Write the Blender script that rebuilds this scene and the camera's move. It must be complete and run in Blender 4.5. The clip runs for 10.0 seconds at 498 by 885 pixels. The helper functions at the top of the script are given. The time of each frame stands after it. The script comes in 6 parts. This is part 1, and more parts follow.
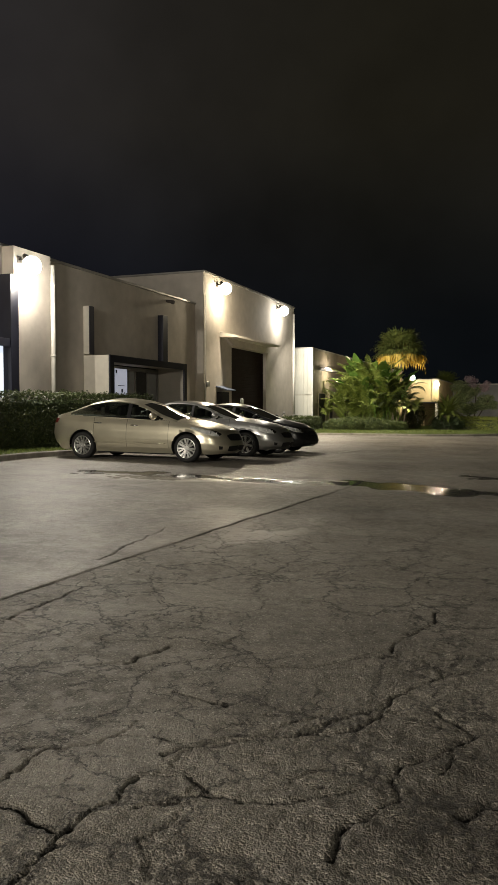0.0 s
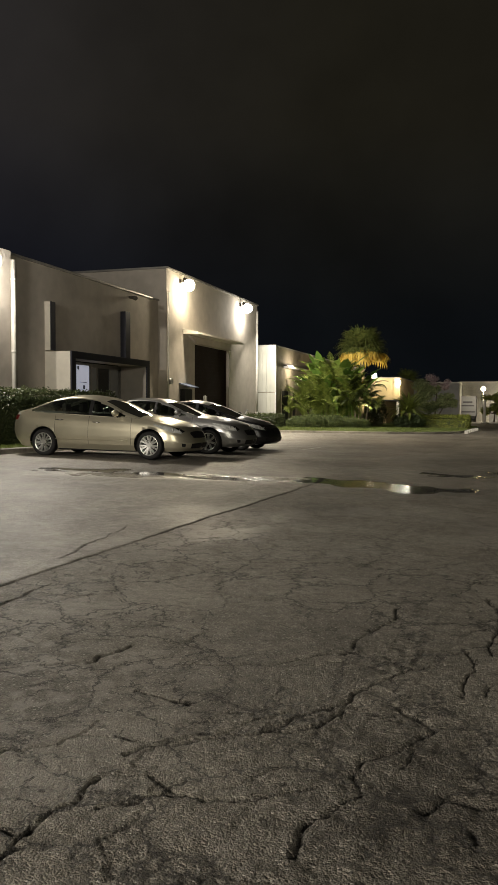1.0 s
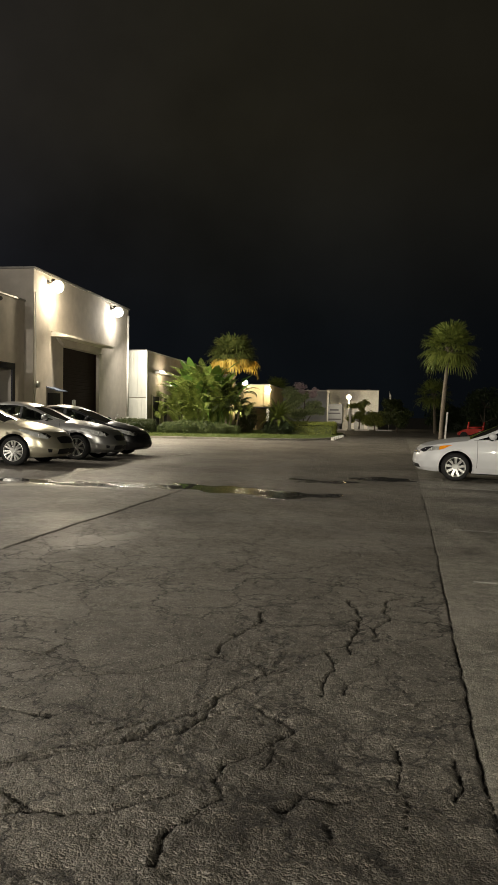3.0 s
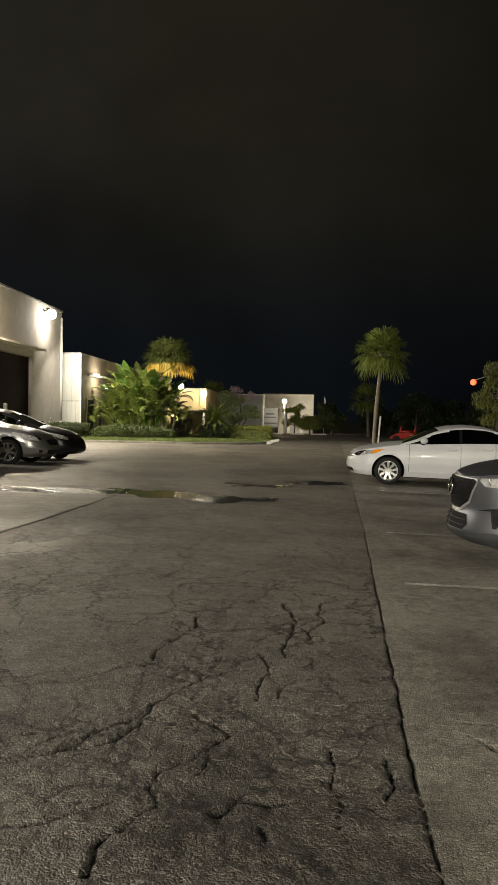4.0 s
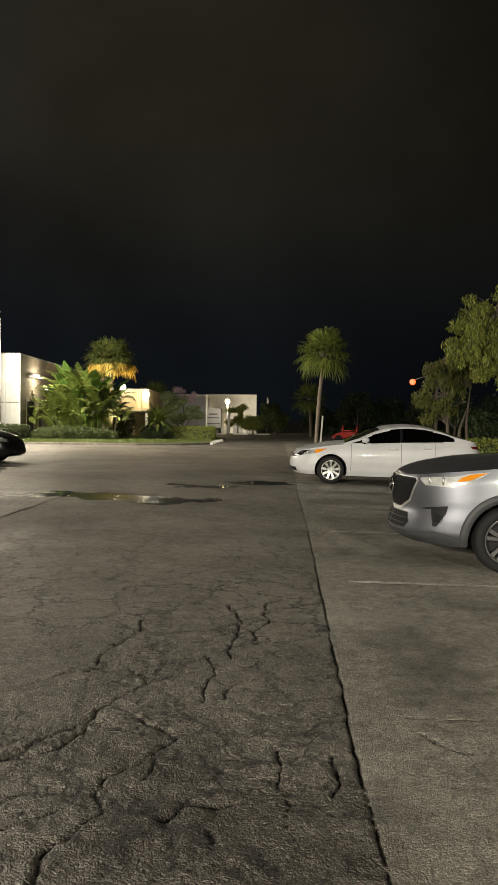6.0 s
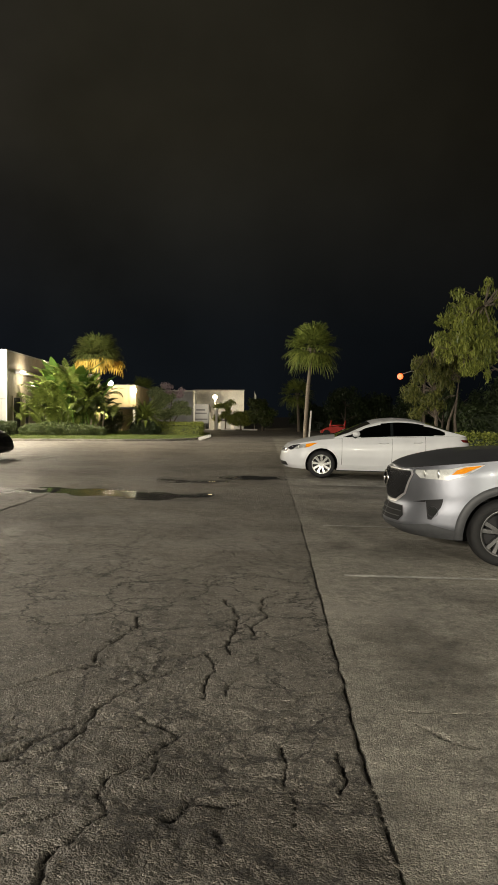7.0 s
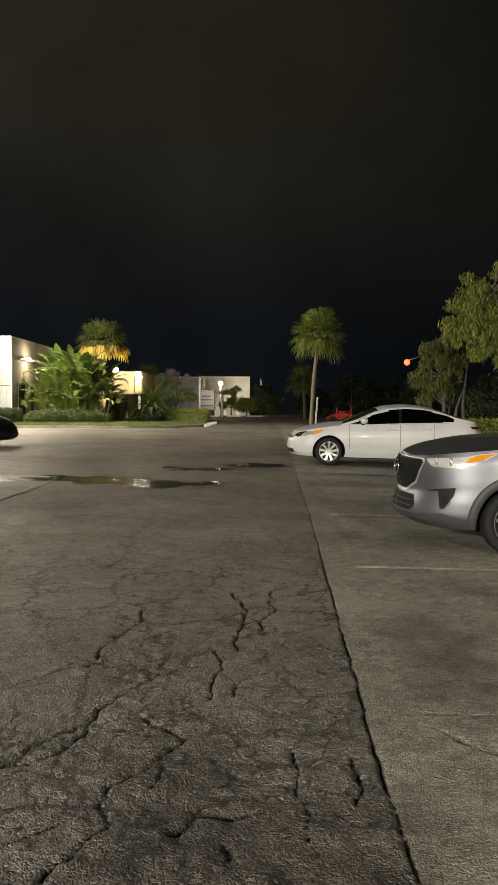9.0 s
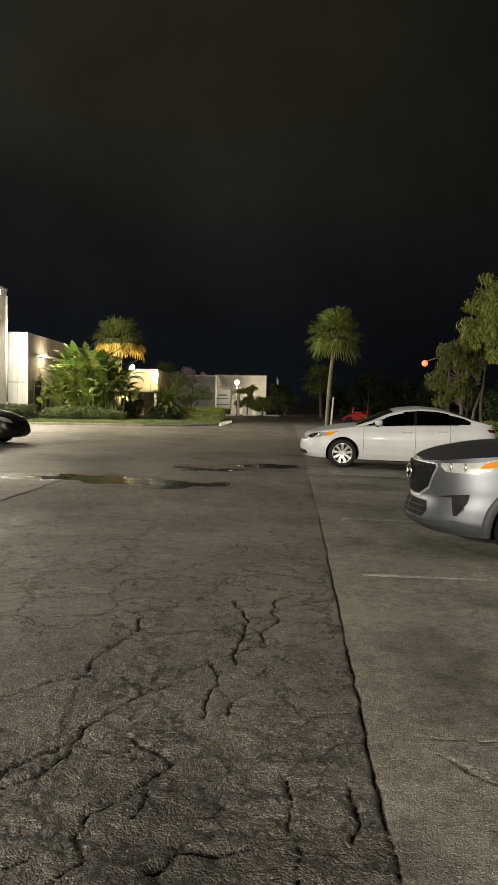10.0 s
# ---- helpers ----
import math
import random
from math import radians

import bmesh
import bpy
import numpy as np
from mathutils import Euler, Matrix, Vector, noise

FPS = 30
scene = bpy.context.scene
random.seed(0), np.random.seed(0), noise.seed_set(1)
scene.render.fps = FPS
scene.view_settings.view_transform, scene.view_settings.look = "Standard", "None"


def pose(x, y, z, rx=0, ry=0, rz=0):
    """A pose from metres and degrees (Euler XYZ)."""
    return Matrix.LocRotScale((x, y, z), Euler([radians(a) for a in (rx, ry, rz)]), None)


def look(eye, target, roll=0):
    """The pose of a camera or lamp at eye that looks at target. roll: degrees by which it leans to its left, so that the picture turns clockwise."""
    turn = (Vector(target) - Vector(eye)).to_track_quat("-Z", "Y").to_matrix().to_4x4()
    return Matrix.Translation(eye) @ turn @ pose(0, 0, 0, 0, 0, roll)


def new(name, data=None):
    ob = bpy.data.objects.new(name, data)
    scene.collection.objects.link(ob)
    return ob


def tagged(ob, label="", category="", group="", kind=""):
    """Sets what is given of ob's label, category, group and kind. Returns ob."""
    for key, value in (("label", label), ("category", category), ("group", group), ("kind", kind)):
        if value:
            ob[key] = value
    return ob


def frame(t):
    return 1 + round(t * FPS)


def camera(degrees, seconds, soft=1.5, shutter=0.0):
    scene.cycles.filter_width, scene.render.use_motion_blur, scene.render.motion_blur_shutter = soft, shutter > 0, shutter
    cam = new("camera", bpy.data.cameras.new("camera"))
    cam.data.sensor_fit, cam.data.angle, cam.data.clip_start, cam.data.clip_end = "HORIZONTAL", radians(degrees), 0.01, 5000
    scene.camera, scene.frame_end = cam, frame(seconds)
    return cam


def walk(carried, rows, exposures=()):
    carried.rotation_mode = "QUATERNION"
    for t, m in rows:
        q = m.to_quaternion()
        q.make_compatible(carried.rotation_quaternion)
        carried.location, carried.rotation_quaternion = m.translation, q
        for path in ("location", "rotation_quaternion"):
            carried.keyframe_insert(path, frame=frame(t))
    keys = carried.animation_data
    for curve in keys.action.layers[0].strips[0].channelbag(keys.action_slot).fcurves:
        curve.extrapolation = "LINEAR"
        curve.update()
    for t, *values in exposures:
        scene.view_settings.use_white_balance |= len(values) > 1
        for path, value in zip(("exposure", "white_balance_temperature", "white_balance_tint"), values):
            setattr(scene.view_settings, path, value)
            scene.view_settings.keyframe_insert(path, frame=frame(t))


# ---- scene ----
cam = camera(35.6, 10.0)
PATH = [
    (0, (-0.018, -0.195, 1.739), (-0.023, 1.804, 1.655), -0.00),
    (0.5, (-0.017, -0.185, 1.735), (0.016, 1.812, 1.648), 0.17),
    (1, (-0.017, -0.192, 1.743), (0.073, 1.804, 1.652), 0.22),
    (1.5, (-0.013, -0.190, 1.733), (0.155, 1.801, 1.645), 0.26),
    (2, (0.005, -0.194, 1.738), (0.248, 1.790, 1.652), 0.50),
    (2.5, (0.010, -0.199, 1.740), (0.336, 1.773, 1.659), 0.64),
    (3, (0.017, -0.219, 1.748), (0.434, 1.736, 1.675), 0.88),
    (4.5, (0.021, -0.235, 1.758), (0.658, 1.660, 1.704), 0.93),
    (5, (0.017, -0.237, 1.759), (0.697, 1.643, 1.710), 0.90),
    (5.5, (0.024, -0.246, 1.765), (0.724, 1.626, 1.712), 0.79),
    (7, (-0.023, -0.133, 1.740), (0.722, 1.722, 1.671), 0.26),
    (7.5, (-0.053, -0.074, 1.730), (0.708, 1.774, 1.654), 0.15),
    (8, (-0.062, -0.037, 1.730), (0.704, 1.808, 1.645), 0.05),
    (8.5, (-0.033, -0.001, 1.725), (0.722, 1.848, 1.624), 0.15),
    (9, (0.044, 0.079, 1.745), (0.775, 1.938, 1.641), 0.17),
    (9.5, (0.126, 0.178, 1.765), (0.830, 2.047, 1.655), 0.38),
    (10, (0.217, 0.266, 1.766), (0.908, 2.139, 1.659), 0.89),
]
walk(cam, [(t, look(eye, target, roll)) for t, eye, target, roll in PATH], [(0, -0.72), (1.5, -0.74), (3.5, -0.50), (5, -0.34), (7, -0.12), (10, -0.20)])

# ---- light ----
TURN = 20.7                       # the lot's axis, degrees clockwise from +y
LOT = pose(0, 0, 0, 0, 0, -TURN)  # local x: across the lot (v), local y: along it (u)
SN, CS = math.sin(radians(TURN)), math.cos(radians(TURN))


SWELL_R = np.linspace(0, 120, 481)
SWELL = np.interp(SWELL_R, [0, 12, 15, 17, 18.5, 20, 23, 26, 32, 38, 46, 60, 100, 120], [0, 12, 14.8, 16.9, 18.4, 18.2, 16.5, 16.2, 18, 19, 18, 11, 0, 0])
SOFTEN = np.hanning(13) / np.hanning(13).sum()
SWELL = np.convolve(np.concatenate([-SWELL[6:0:-1], SWELL, np.zeros(6)]), SOFTEN, "valid")


def rise(x, y):
    """Height of the paved ground: a gentle slope in the lot that levels out far off."""
    r = np.maximum(np.hypot(x, y), 1e-6)
    return np.interp(r, SWELL_R, SWELL) * (-0.0175 * x + 0.0285 * y) / r


def lot_rise(v, u):
    return float(rise(u * SN + v * CS, u * CS - v * SN))


world = bpy.data.worlds.new("night_sky")
scene.world = world
world.use_nodes = True
wn, wl = world.node_tree.nodes, world.node_tree.links
wn.clear()
w_out = wn.new("ShaderNodeOutputWorld")
w_bg = wn.new("ShaderNodeBackground")
w_tc = wn.new("ShaderNodeTexCoord")
w_sep = wn.new("ShaderNodeSeparateXYZ")
w_ramp = wn.new("ShaderNodeValToRGB")
w_noise = wn.new("ShaderNodeTexNoise")
w_mix = wn.new("ShaderNodeMixRGB")
w_noise.inputs["Scale"].default_value = 2.2
w_noise.inputs["Detail"].default_value = 5
w_ramp.color_ramp.elements[0].position = 0.0
w_ramp.color_ramp.elements[0].color = (0.0022, 0.0030, 0.0040, 1)
w_ramp.color_ramp.elements[1].position = 0.34
w_ramp.color_ramp.elements[1].color = (0.0078, 0.0069, 0.0046, 1)
e_mid = w_ramp.color_ramp.elements.new(0.11)
e_mid.color = (0.0030, 0.0036, 0.0042, 1)
w_mix.blend_type = "MULTIPLY"
w_mix.inputs["Fac"].default_value = 1.0
w_nr = wn.new("ShaderNodeMapRange")
w_nr.inputs["From Min"].default_value = 0.3
w_nr.inputs["From Max"].default_value = 0.7
w_nr.inputs["To Min"].default_value = 0.45
w_nr.inputs["To Max"].default_value = 1.35
wl.new(w_tc.outputs["Generated"], w_sep.inputs[0])
wl.new(w_sep.outputs["Z"], w_ramp.inputs["Fac"])
wl.new(w_tc.outputs["Generated"], w_noise.inputs["Vector"])
wl.new(w_noise.outputs["Fac"], w_nr.inputs["Value"])
wl.new(w_ramp.outputs["Color"], w_mix.inputs["Color1"])
w_side = wn.new("ShaderNodeMapRange")
w_side.interpolation_type = "SMOOTHSTEP"
for w_key, w_val in (("From Min", -0.35), ("From Max", 0.75), ("To Min", 2.5), ("To Max", 0.75)):
    w_side.inputs[w_key].default_value = w_val
w_both = wn.new("ShaderNodeMath")
w_both.operation = "MULTIPLY"
wl.new(w_sep.outputs["X"], w_side.inputs["Value"])
wl.new(w_nr.outputs["Result"], w_both.inputs[0])
wl.new(w_side.outputs["Result"], w_both.inputs[1])
wl.new(w_both.outputs[0], w_mix.inputs["Color2"])
w_tint = wn.new("ShaderNodeMixRGB")
w_tint.blend_type = "MULTIPLY"
w_tint.inputs["Color2"].default_value = (0.86, 0.88, 1.35, 1)
w_west = wn.new("ShaderNodeMapRange")
for w_key, w_val in (("From Min", 0.15), ("From Max", -0.30), ("To Min", 0.0), ("To Max", 1.0)):
    w_west.inputs[w_key].default_value = w_val
wl.new(w_sep.outputs["X"], w_west.inputs["Value"])
wl.new(w_west.outputs["Result"], w_tint.inputs["Fac"])
wl.new(w_mix.outputs["Color"], w_tint.inputs["Color1"])
wl.new(w_tint.outputs["Color"], w_bg.inputs["Color"])
w_bg.inputs["Strength"].default_value = 1.68
wl.new(w_bg.outputs[0], w_out.inputs[0])


def lamp(name, v, u, z, aim, power, colour, size=0.35, spread=160):
    """An area lamp at a place of the lot, that shines towards aim (v, u, z)."""
    data = bpy.data.lights.new(name, "AREA")
    data.shape, data.size, data.energy, data.color, data.spread = "DISK", size, power, colour, radians(spread)
    ob = new(name, data)
    ob.matrix_world = look(LOT @ Vector((v, u, z)), LOT @ Vector(aim))
    return ob


WHITE_LED = (1.0, 0.915, 0.78)
WARM_LED = (1.0, 0.86, 0.62)
for lv, lu, lz, lp_, lc, beam, out, on, aim_z in ((-13.6, 18.3, 5.80, 340, WHITE_LED, 500, 8, -3, 0), (-13.6, 32.6, 7.22, 330, WARM_LED, 1750, 10, 2, 0), (-13.6, 41.05, 7.22, 300, WHITE_LED, 2050, 12, 4, 0.0)):
    bulb = bpy.data.lights.new("lamp_light", "POINT")
    bulb.energy, bulb.color, bulb.shadow_soft_size = lp_, lc, 0.16
    new("lamp_light", bulb).matrix_world = LOT @ pose(lv + 0.25, lu, lz - 0.48)
    lamp("lamp_light", lv + 0.62, lu, lz - 0.30, (lv + out, lu + on, aim_z), beam, lc, 0.3, 165)
# unseen wall packs behind the walk: left one inferred, right one added as fill
lamp("lamp_light", -12.0, -15.2, 6.5, (0, 19, 0.5), 5200, WHITE_LED, 0.5)
lamp("lamp_light", 8.0, -15.2, 6.5, (6, 24, 2.5), 1250, (1.0, 0.93, 0.76), 0.5, 105)
# far lamps
for lv, lu, lz, lp_ in ((-12.4, 77.8, 5.05, 110), (-8.7, 76.8, 4.4, 1100), (-12.2, 47.55, 4.15, 220)):
    bulb = bpy.data.lights.new("lamp_light", "POINT")
    bulb.energy, bulb.color, bulb.shadow_soft_size = lp_, WARM_LED, 0.15
    new("lamp_light", bulb).matrix_world = LOT @ pose(lv, lu, lz)
lamp("lamp_light", -2.1, 94.3, 3.95, (-2.1, 97, 2.5), 420, (1.0, 0.86, 0.60), 0.4)
lamp("lamp_light", -5.6, 100.2, 3.5, (-4.6, 62, 1.5), 2800, WHITE_LED, 0.4)
# unseen spotlight added under the island palm, inferred from its golden skirt
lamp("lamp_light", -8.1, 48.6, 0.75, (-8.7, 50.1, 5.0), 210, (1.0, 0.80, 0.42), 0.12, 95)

# ---- materials ----


def material(name, base, rough=0.6, metal=0.0, grain=0.0, scale=8.0, bump=0.0, bscale=40.0, spec=0.5, coat=0.0, stain=0.0, sscale=0.7, tone=None):
    """A principled material: base colour, varied by a fine and a broad noise, with a fine bump."""
    m = bpy.data.materials.new(name)
    m.use_nodes = True
    n, l = m.node_tree.nodes, m.node_tree.links
    p = n["Principled BSDF"]
    p.inputs["Base Color"].default_value = (*base, 1)
    p.inputs["Roughness"].default_value = rough
    p.inputs["Metallic"].default_value = metal
    p.inputs["Specular IOR Level"].default_value = spec
    p.inputs["Coat Weight"].default_value = coat
    p.inputs["Coat Roughness"].default_value = 0.04
    tc = n.new("ShaderNodeTexCoord")
    colour = None
    for amount, sc, det in ((grain, scale, 6), (stain, sscale, 4)):
        if not amount:
            continue
        t = n.new("ShaderNodeTexNoise")
        t.inputs["Scale"].default_value, t.inputs["Detail"].default_value = sc, det
        l.new(tc.outputs["Object"], t.inputs["Vector"])
        r = n.new("ShaderNodeMapRange")
        r.inputs["From Min"].default_value, r.inputs["From Max"].default_value = 0.3, 0.7
        r.inputs["To Min"].default_value, r.inputs["To Max"].default_value = 1 - amount, 1 + amount * 0.6
        l.new(t.outputs["Fac"], r.inputs["Value"])
        mx = n.new("ShaderNodeMixRGB")
        mx.blend_type = "MULTIPLY"
        mx.inputs["Fac"].default_value = 1
        if colour is None:
            mx.inputs["Color1"].default_value = (*base, 1)
        else:
            l.new(colour, mx.inputs["Color1"])
        l.new(r.outputs["Result"], mx.inputs["Color2"])
        colour = mx.outputs["Color"]
        rr = n.new("ShaderNodeMapRange")
        rr.inputs["To Min"].default_value, rr.inputs["To Max"].default_value = rough * 0.85, min(1, rough * 1.15)
        l.new(t.outputs["Fac"], rr.inputs["Value"])
        l.new(rr.outputs["Result"], p.inputs["Roughness"])
    if tone is not None:
        oi = n.new("ShaderNodeObjectInfo" if tone[1] == "object" else "ShaderNodeNewGeometry")
        mx = n.new("ShaderNodeMixRGB")
        mx.inputs["Color2"].default_value = (*tone[0], 1)
        if colour is None:
            mx.inputs["Color1"].default_value = (*base, 1)
        else:
            l.new(colour, mx.inputs["Color1"])
        l.new(oi.outputs["Random" if tone[1] == "object" else "Random Per Island"], mx.inputs["Fac"])
        colour = mx.outputs["Color"]
    if colour is not None:
        l.new(colour, p.inputs["Base Color"])
    if bump:
        t = n.new("ShaderNodeTexNoise")
        t.inputs["Scale"].default_value, t.inputs["Detail"].default_value = bscale, 5
        l.new(tc.outputs["Object"], t.inputs["Vector"])
        b = n.new("ShaderNodeBump")
        b.inputs["Strength"].default_value, b.inputs["Distance"].default_value = bump, 0.02
        l.new(t.outputs["Fac"], b.inputs["Height"])
        l.new(b.outputs["Normal"], p.inputs["Normal"])
    return m


def glowing(name, colour, strength):
    m = bpy.data.materials.new(name)
    m.use_nodes = True
    p = m.node_tree.nodes["Principled BSDF"]
    p.inputs["Base Color"].default_value = (0.8, 0.8, 0.8, 1)
    p.inputs["Emission Color"].default_value = (*colour, 1)
    p.inputs["Emission Strength"].default_value = strength
    return m


def leaf_material(name, base, tip, rough=0.45):
    m = material(name, base, rough, grain=0.3, scale=3.0, tone=(tip, "island"))
    p = m.node_tree.nodes["Principled BSDF"]
    p.inputs["Subsurface Weight"].default_value = 0.0
    n, l = m.node_tree.nodes, m.node_tree.links
    through_leaf, both = n.new("ShaderNodeBsdfTranslucent"), n.new("ShaderNodeMixShader")
    l.new(p.inputs["Base Color"].links[0].from_socket, through_leaf.inputs["Color"])
    both.inputs["Fac"].default_value = 0.22
    l.new(p.outputs[0], both.inputs[1])
    l.new(through_leaf.outputs[0], both.inputs[2])
    l.new(both.outputs[0], n["Material Output"].inputs["Surface"])
    return m


M_STUCCO = material("painted_stucco", (0.52, 0.475, 0.42), 0.85, grain=0.10, scale=2.5, bump=0.35, bscale=60, stain=0.14, sscale=0.45)
M_STUCCO_LIGHT = material("light_stucco", (0.66, 0.62, 0.54), 0.8, grain=0.08, scale=3, bump=0.25, bscale=60, stain=0.12, sscale=0.6)
M_NAVY = material("navy_paint", (0.012, 0.013, 0.026), 0.5, grain=0.2, scale=4)
M_PIPE = material("white_pipe", (0.72, 0.70, 0.64), 0.45, grain=0.1, scale=5)
M_ROOF = material("roof_felt", (0.10, 0.10, 0.10), 0.9, grain=0.3, scale=3, bump=0.3)
M_COPING = material("metal_coping", (0.34, 0.33, 0.31), 0.5, metal=0.6, grain=0.15, scale=2)
M_DOOR = material("brown_roller_door", (0.022, 0.012, 0.011), 0.8, spec=0.2, grain=0.2, scale=2, stain=0.2)
M_DARK = material("dark_recess", (0.012, 0.012, 0.013), 0.8, grain=0.2)
M_LAMP_BODY = material("lamp_housing", (0.10, 0.09, 0.08), 0.5, metal=0.5, grain=0.1)
M_LAMP_ON = glowing("lamp_lens_white", (1.0, 0.94, 0.82), 45)
M_LAMP_WARM = glowing("lamp_lens_warm", (1.0, 0.86, 0.58), 45)
M_LAMP_AMBER = glowing("lamp_lens_amber", (1.0, 0.76, 0.38), 45)
M_LAMP_ORANGE = glowing("lamp_lens_orange", (1.0, 0.10, 0.006), 3)
M_METAL = material("galvanised_steel", (0.42, 0.42, 0.41), 0.45, metal=0.9, grain=0.15, scale=6)
M_KERB = material("kerb_concrete", (0.34, 0.32, 0.28), 0.85, grain=0.25, scale=6, bump=0.4, bscale=50, stain=0.3, sscale=1.5)
M_WHITE = material("white_paint", (0.75, 0.74, 0.70), 0.55, grain=0.15, scale=5, stain=0.15)
M_YELLOW_WALL = material("cream_wall", (0.62, 0.50, 0.27), 0.8, grain=0.1, scale=2, stain=0.15, bump=0.2)
M_PALE_PANEL = material("pale_metal_panel", (0.44, 0.44, 0.39), 0.5, grain=0.06, scale=2, stain=0.1)
M_TAN_WALL = material("tan_wall", (0.34, 0.29, 0.23), 0.85, grain=0.15, scale=2, stain=0.3, sscale=0.4, bump=0.3)
M_GREY_WALL = material("grey_wall", (0.40, 0.41, 0.42), 0.8, grain=0.1, scale=2, stain=0.2)
M_RED = material("red_machine_paint", (0.45, 0.03, 0.02), 0.4, grain=0.2, scale=4)
M_GLASS = material("tinted_glass", (0.010, 0.012, 0.013), 0.04, spec=0.6)
M_POSTER = material("poster_paper", (0.75, 0.75, 0.85), 0.6, grain=0.03)
M_INK = material("dark_ink", (0.02, 0.02, 0.03), 0.6)
M_BARK = material("bark", (0.17, 0.14, 0.11), 0.9, grain=0.4, scale=9, bump=0.8, bscale=25)
M_PALM_BARK = material("palm_bark", (0.20, 0.17, 0.13), 0.9, grain=0.35, scale=10, bump=0.8, bscale=22)
M_LEAF_HEDGE = leaf_material("hedge_leaf", (0.030, 0.045, 0.014), (0.085, 0.105, 0.035))
M_LEAF_TREE = leaf_material("tree_leaf", (0.080, 0.115, 0.018), (0.42, 0.46, 0.10))
M_LEAF_PALM = leaf_material("palm_leaf", (0.10, 0.145, 0.028), (0.26, 0.30, 0.07))
# paler than foliage: lamplight on the myrtle is put into its colour
M_LEAF_MYRTLE_LIT = leaf_material("lit_myrtle_leaf", (0.20, 0.27, 0.10), (0.50, 0.56, 0.30))
M_LEAF_DIM = leaf_material("dull_leaf", (0.060, 0.080, 0.020), (0.24, 0.25, 0.065))
M_LEAF_SABAL = leaf_material("sabal_leaf", (0.060, 0.085, 0.020), (0.17, 0.19, 0.05))
M_LEAF_BED = leaf_material("bed_leaf", (0.045, 0.070, 0.022), (0.14, 0.17, 0.055))
M_LEAF_BIRD = leaf_material("broad_leaf", (0.055, 0.125, 0.022), (0.17, 0.25, 0.045), 0.35)
M_LEAF_DARK = leaf_material("dark_leaf", (0.028, 0.046, 0.018), (0.065, 0.095, 0.035))
# dry fronds, the gold of lamplight mixed into their own colour
M_LEAF_DRY_LIT = leaf_material("lit_dry_frond", (0.58, 0.38, 0.05), (0.75, 0.56, 0.14))
M_FLOWER = leaf_material("pink_flower", (0.50, 0.36, 0.42), (0.72, 0.60, 0.62))
M_GRASS = leaf_material("grass_blade", (0.08, 0.13, 0.02), (0.20, 0.24, 0.06), 0.6)

# ---- mesh helpers ----


def box(bm, x0, x1, y0, y1, z0, z1, bevel=0.0):
    vs = [bm.verts.new(c) for c in ((x0, y0, z0), (x1, y0, z0), (x1, y1, z0), (x0, y1, z0), (x0, y0, z1), (x1, y0, z1), (x1, y1, z1), (x0, y1, z1))]
    fs = [bm.faces.new([vs[i] for i in f]) for f in ((0, 3, 2, 1), (4, 5, 6, 7), (0, 1, 5, 4), (1, 2, 6, 5), (2, 3, 7, 6), (3, 0, 4, 7))]
    if bevel:
        es = list({e for f in fs for e in f.edges})
        bmesh.ops.bevel(bm, geom=es, offset=bevel, segments=2, affect="EDGES", profile=0.6)
    return bm


def boxed(x0, x1, y0, y1, z0, z1, bevel=0.0):
    return box(bmesh.new(), x0, x1, y0, y1, z0, z1, bevel)


def prism(bm, outline, axis, a, b):
    """Extrudes a 2D outline along an axis (0, 1 or 2) from a to b."""
    def at(p, c):
        q = list(p)
        q.insert(axis, c)
        return q
    lo = [bm.verts.new(at(p, a)) for p in outline]
    hi = [bm.verts.new(at(p, b)) for p in outline]
    n = len(outline)
    bm.faces.new(lo)
    bm.faces.new(hi[::-1])
    for i in range(n):
        bm.faces.new((lo[i], hi[i], hi[(i + 1) % n], lo[(i + 1) % n]))
    bmesh.ops.recalc_face_normals(bm, faces=bm.faces)
    return bm


def tube(bm, points, radii, sides=8, cap=True):
    """A tapered tube through points."""
    points = [Vector(p) for p in points]
    rings = []
    for i, p in enumerate(points):
        d = (points[min(i + 1, len(points) - 1)] - points[max(i - 1, 0)]).normalized()
        a = d.orthogonal().normalized() if abs(d.z) < 0.9 else Vector((1, 0, 0))
        a = (a - d * a.dot(d)).normalized()
        b = d.cross(a)
        r = radii[i] if isinstance(radii, (list, tuple)) else radii
        rings.append([bm.verts.new(p + (a * math.cos(k * math.tau / sides) + b * math.sin(k * math.tau / sides)) * r) for k in range(sides)])
    for r0, r1 in zip(rings, rings[1:]):
        for k in range(sides):
            f = bm.faces.new((r0[k], r0[(k + 1) % sides], r1[(k + 1) % sides], r1[k]))
            f.smooth = True
    if cap:
        bm.faces.new(rings[0][::-1])
        bm.faces.new(rings[-1])
    return bm


def mesh_of(name, bm, mat):
    me = bpy.data.meshes.new(name)
    bm.to_mesh(me)
    bm.free()
    for m in (mat if isinstance(mat, (list, tuple)) else [mat]):
        me.materials.append(m)
    return me


def part(name, bm, mat, parent, label=""):
    ob = new(name, mesh_of(name, bm, mat))
    ob.parent = parent
    return tagged(ob, label)


def thing(name, v, u, z, label, category, group="", kind="", rz=0):
    ob = new(name)
    ob.empty_display_size = 0.2
    ob.matrix_world = LOT @ pose(v, u, z, 0, 0, rz)
    return tagged(ob, label, category, group, kind)


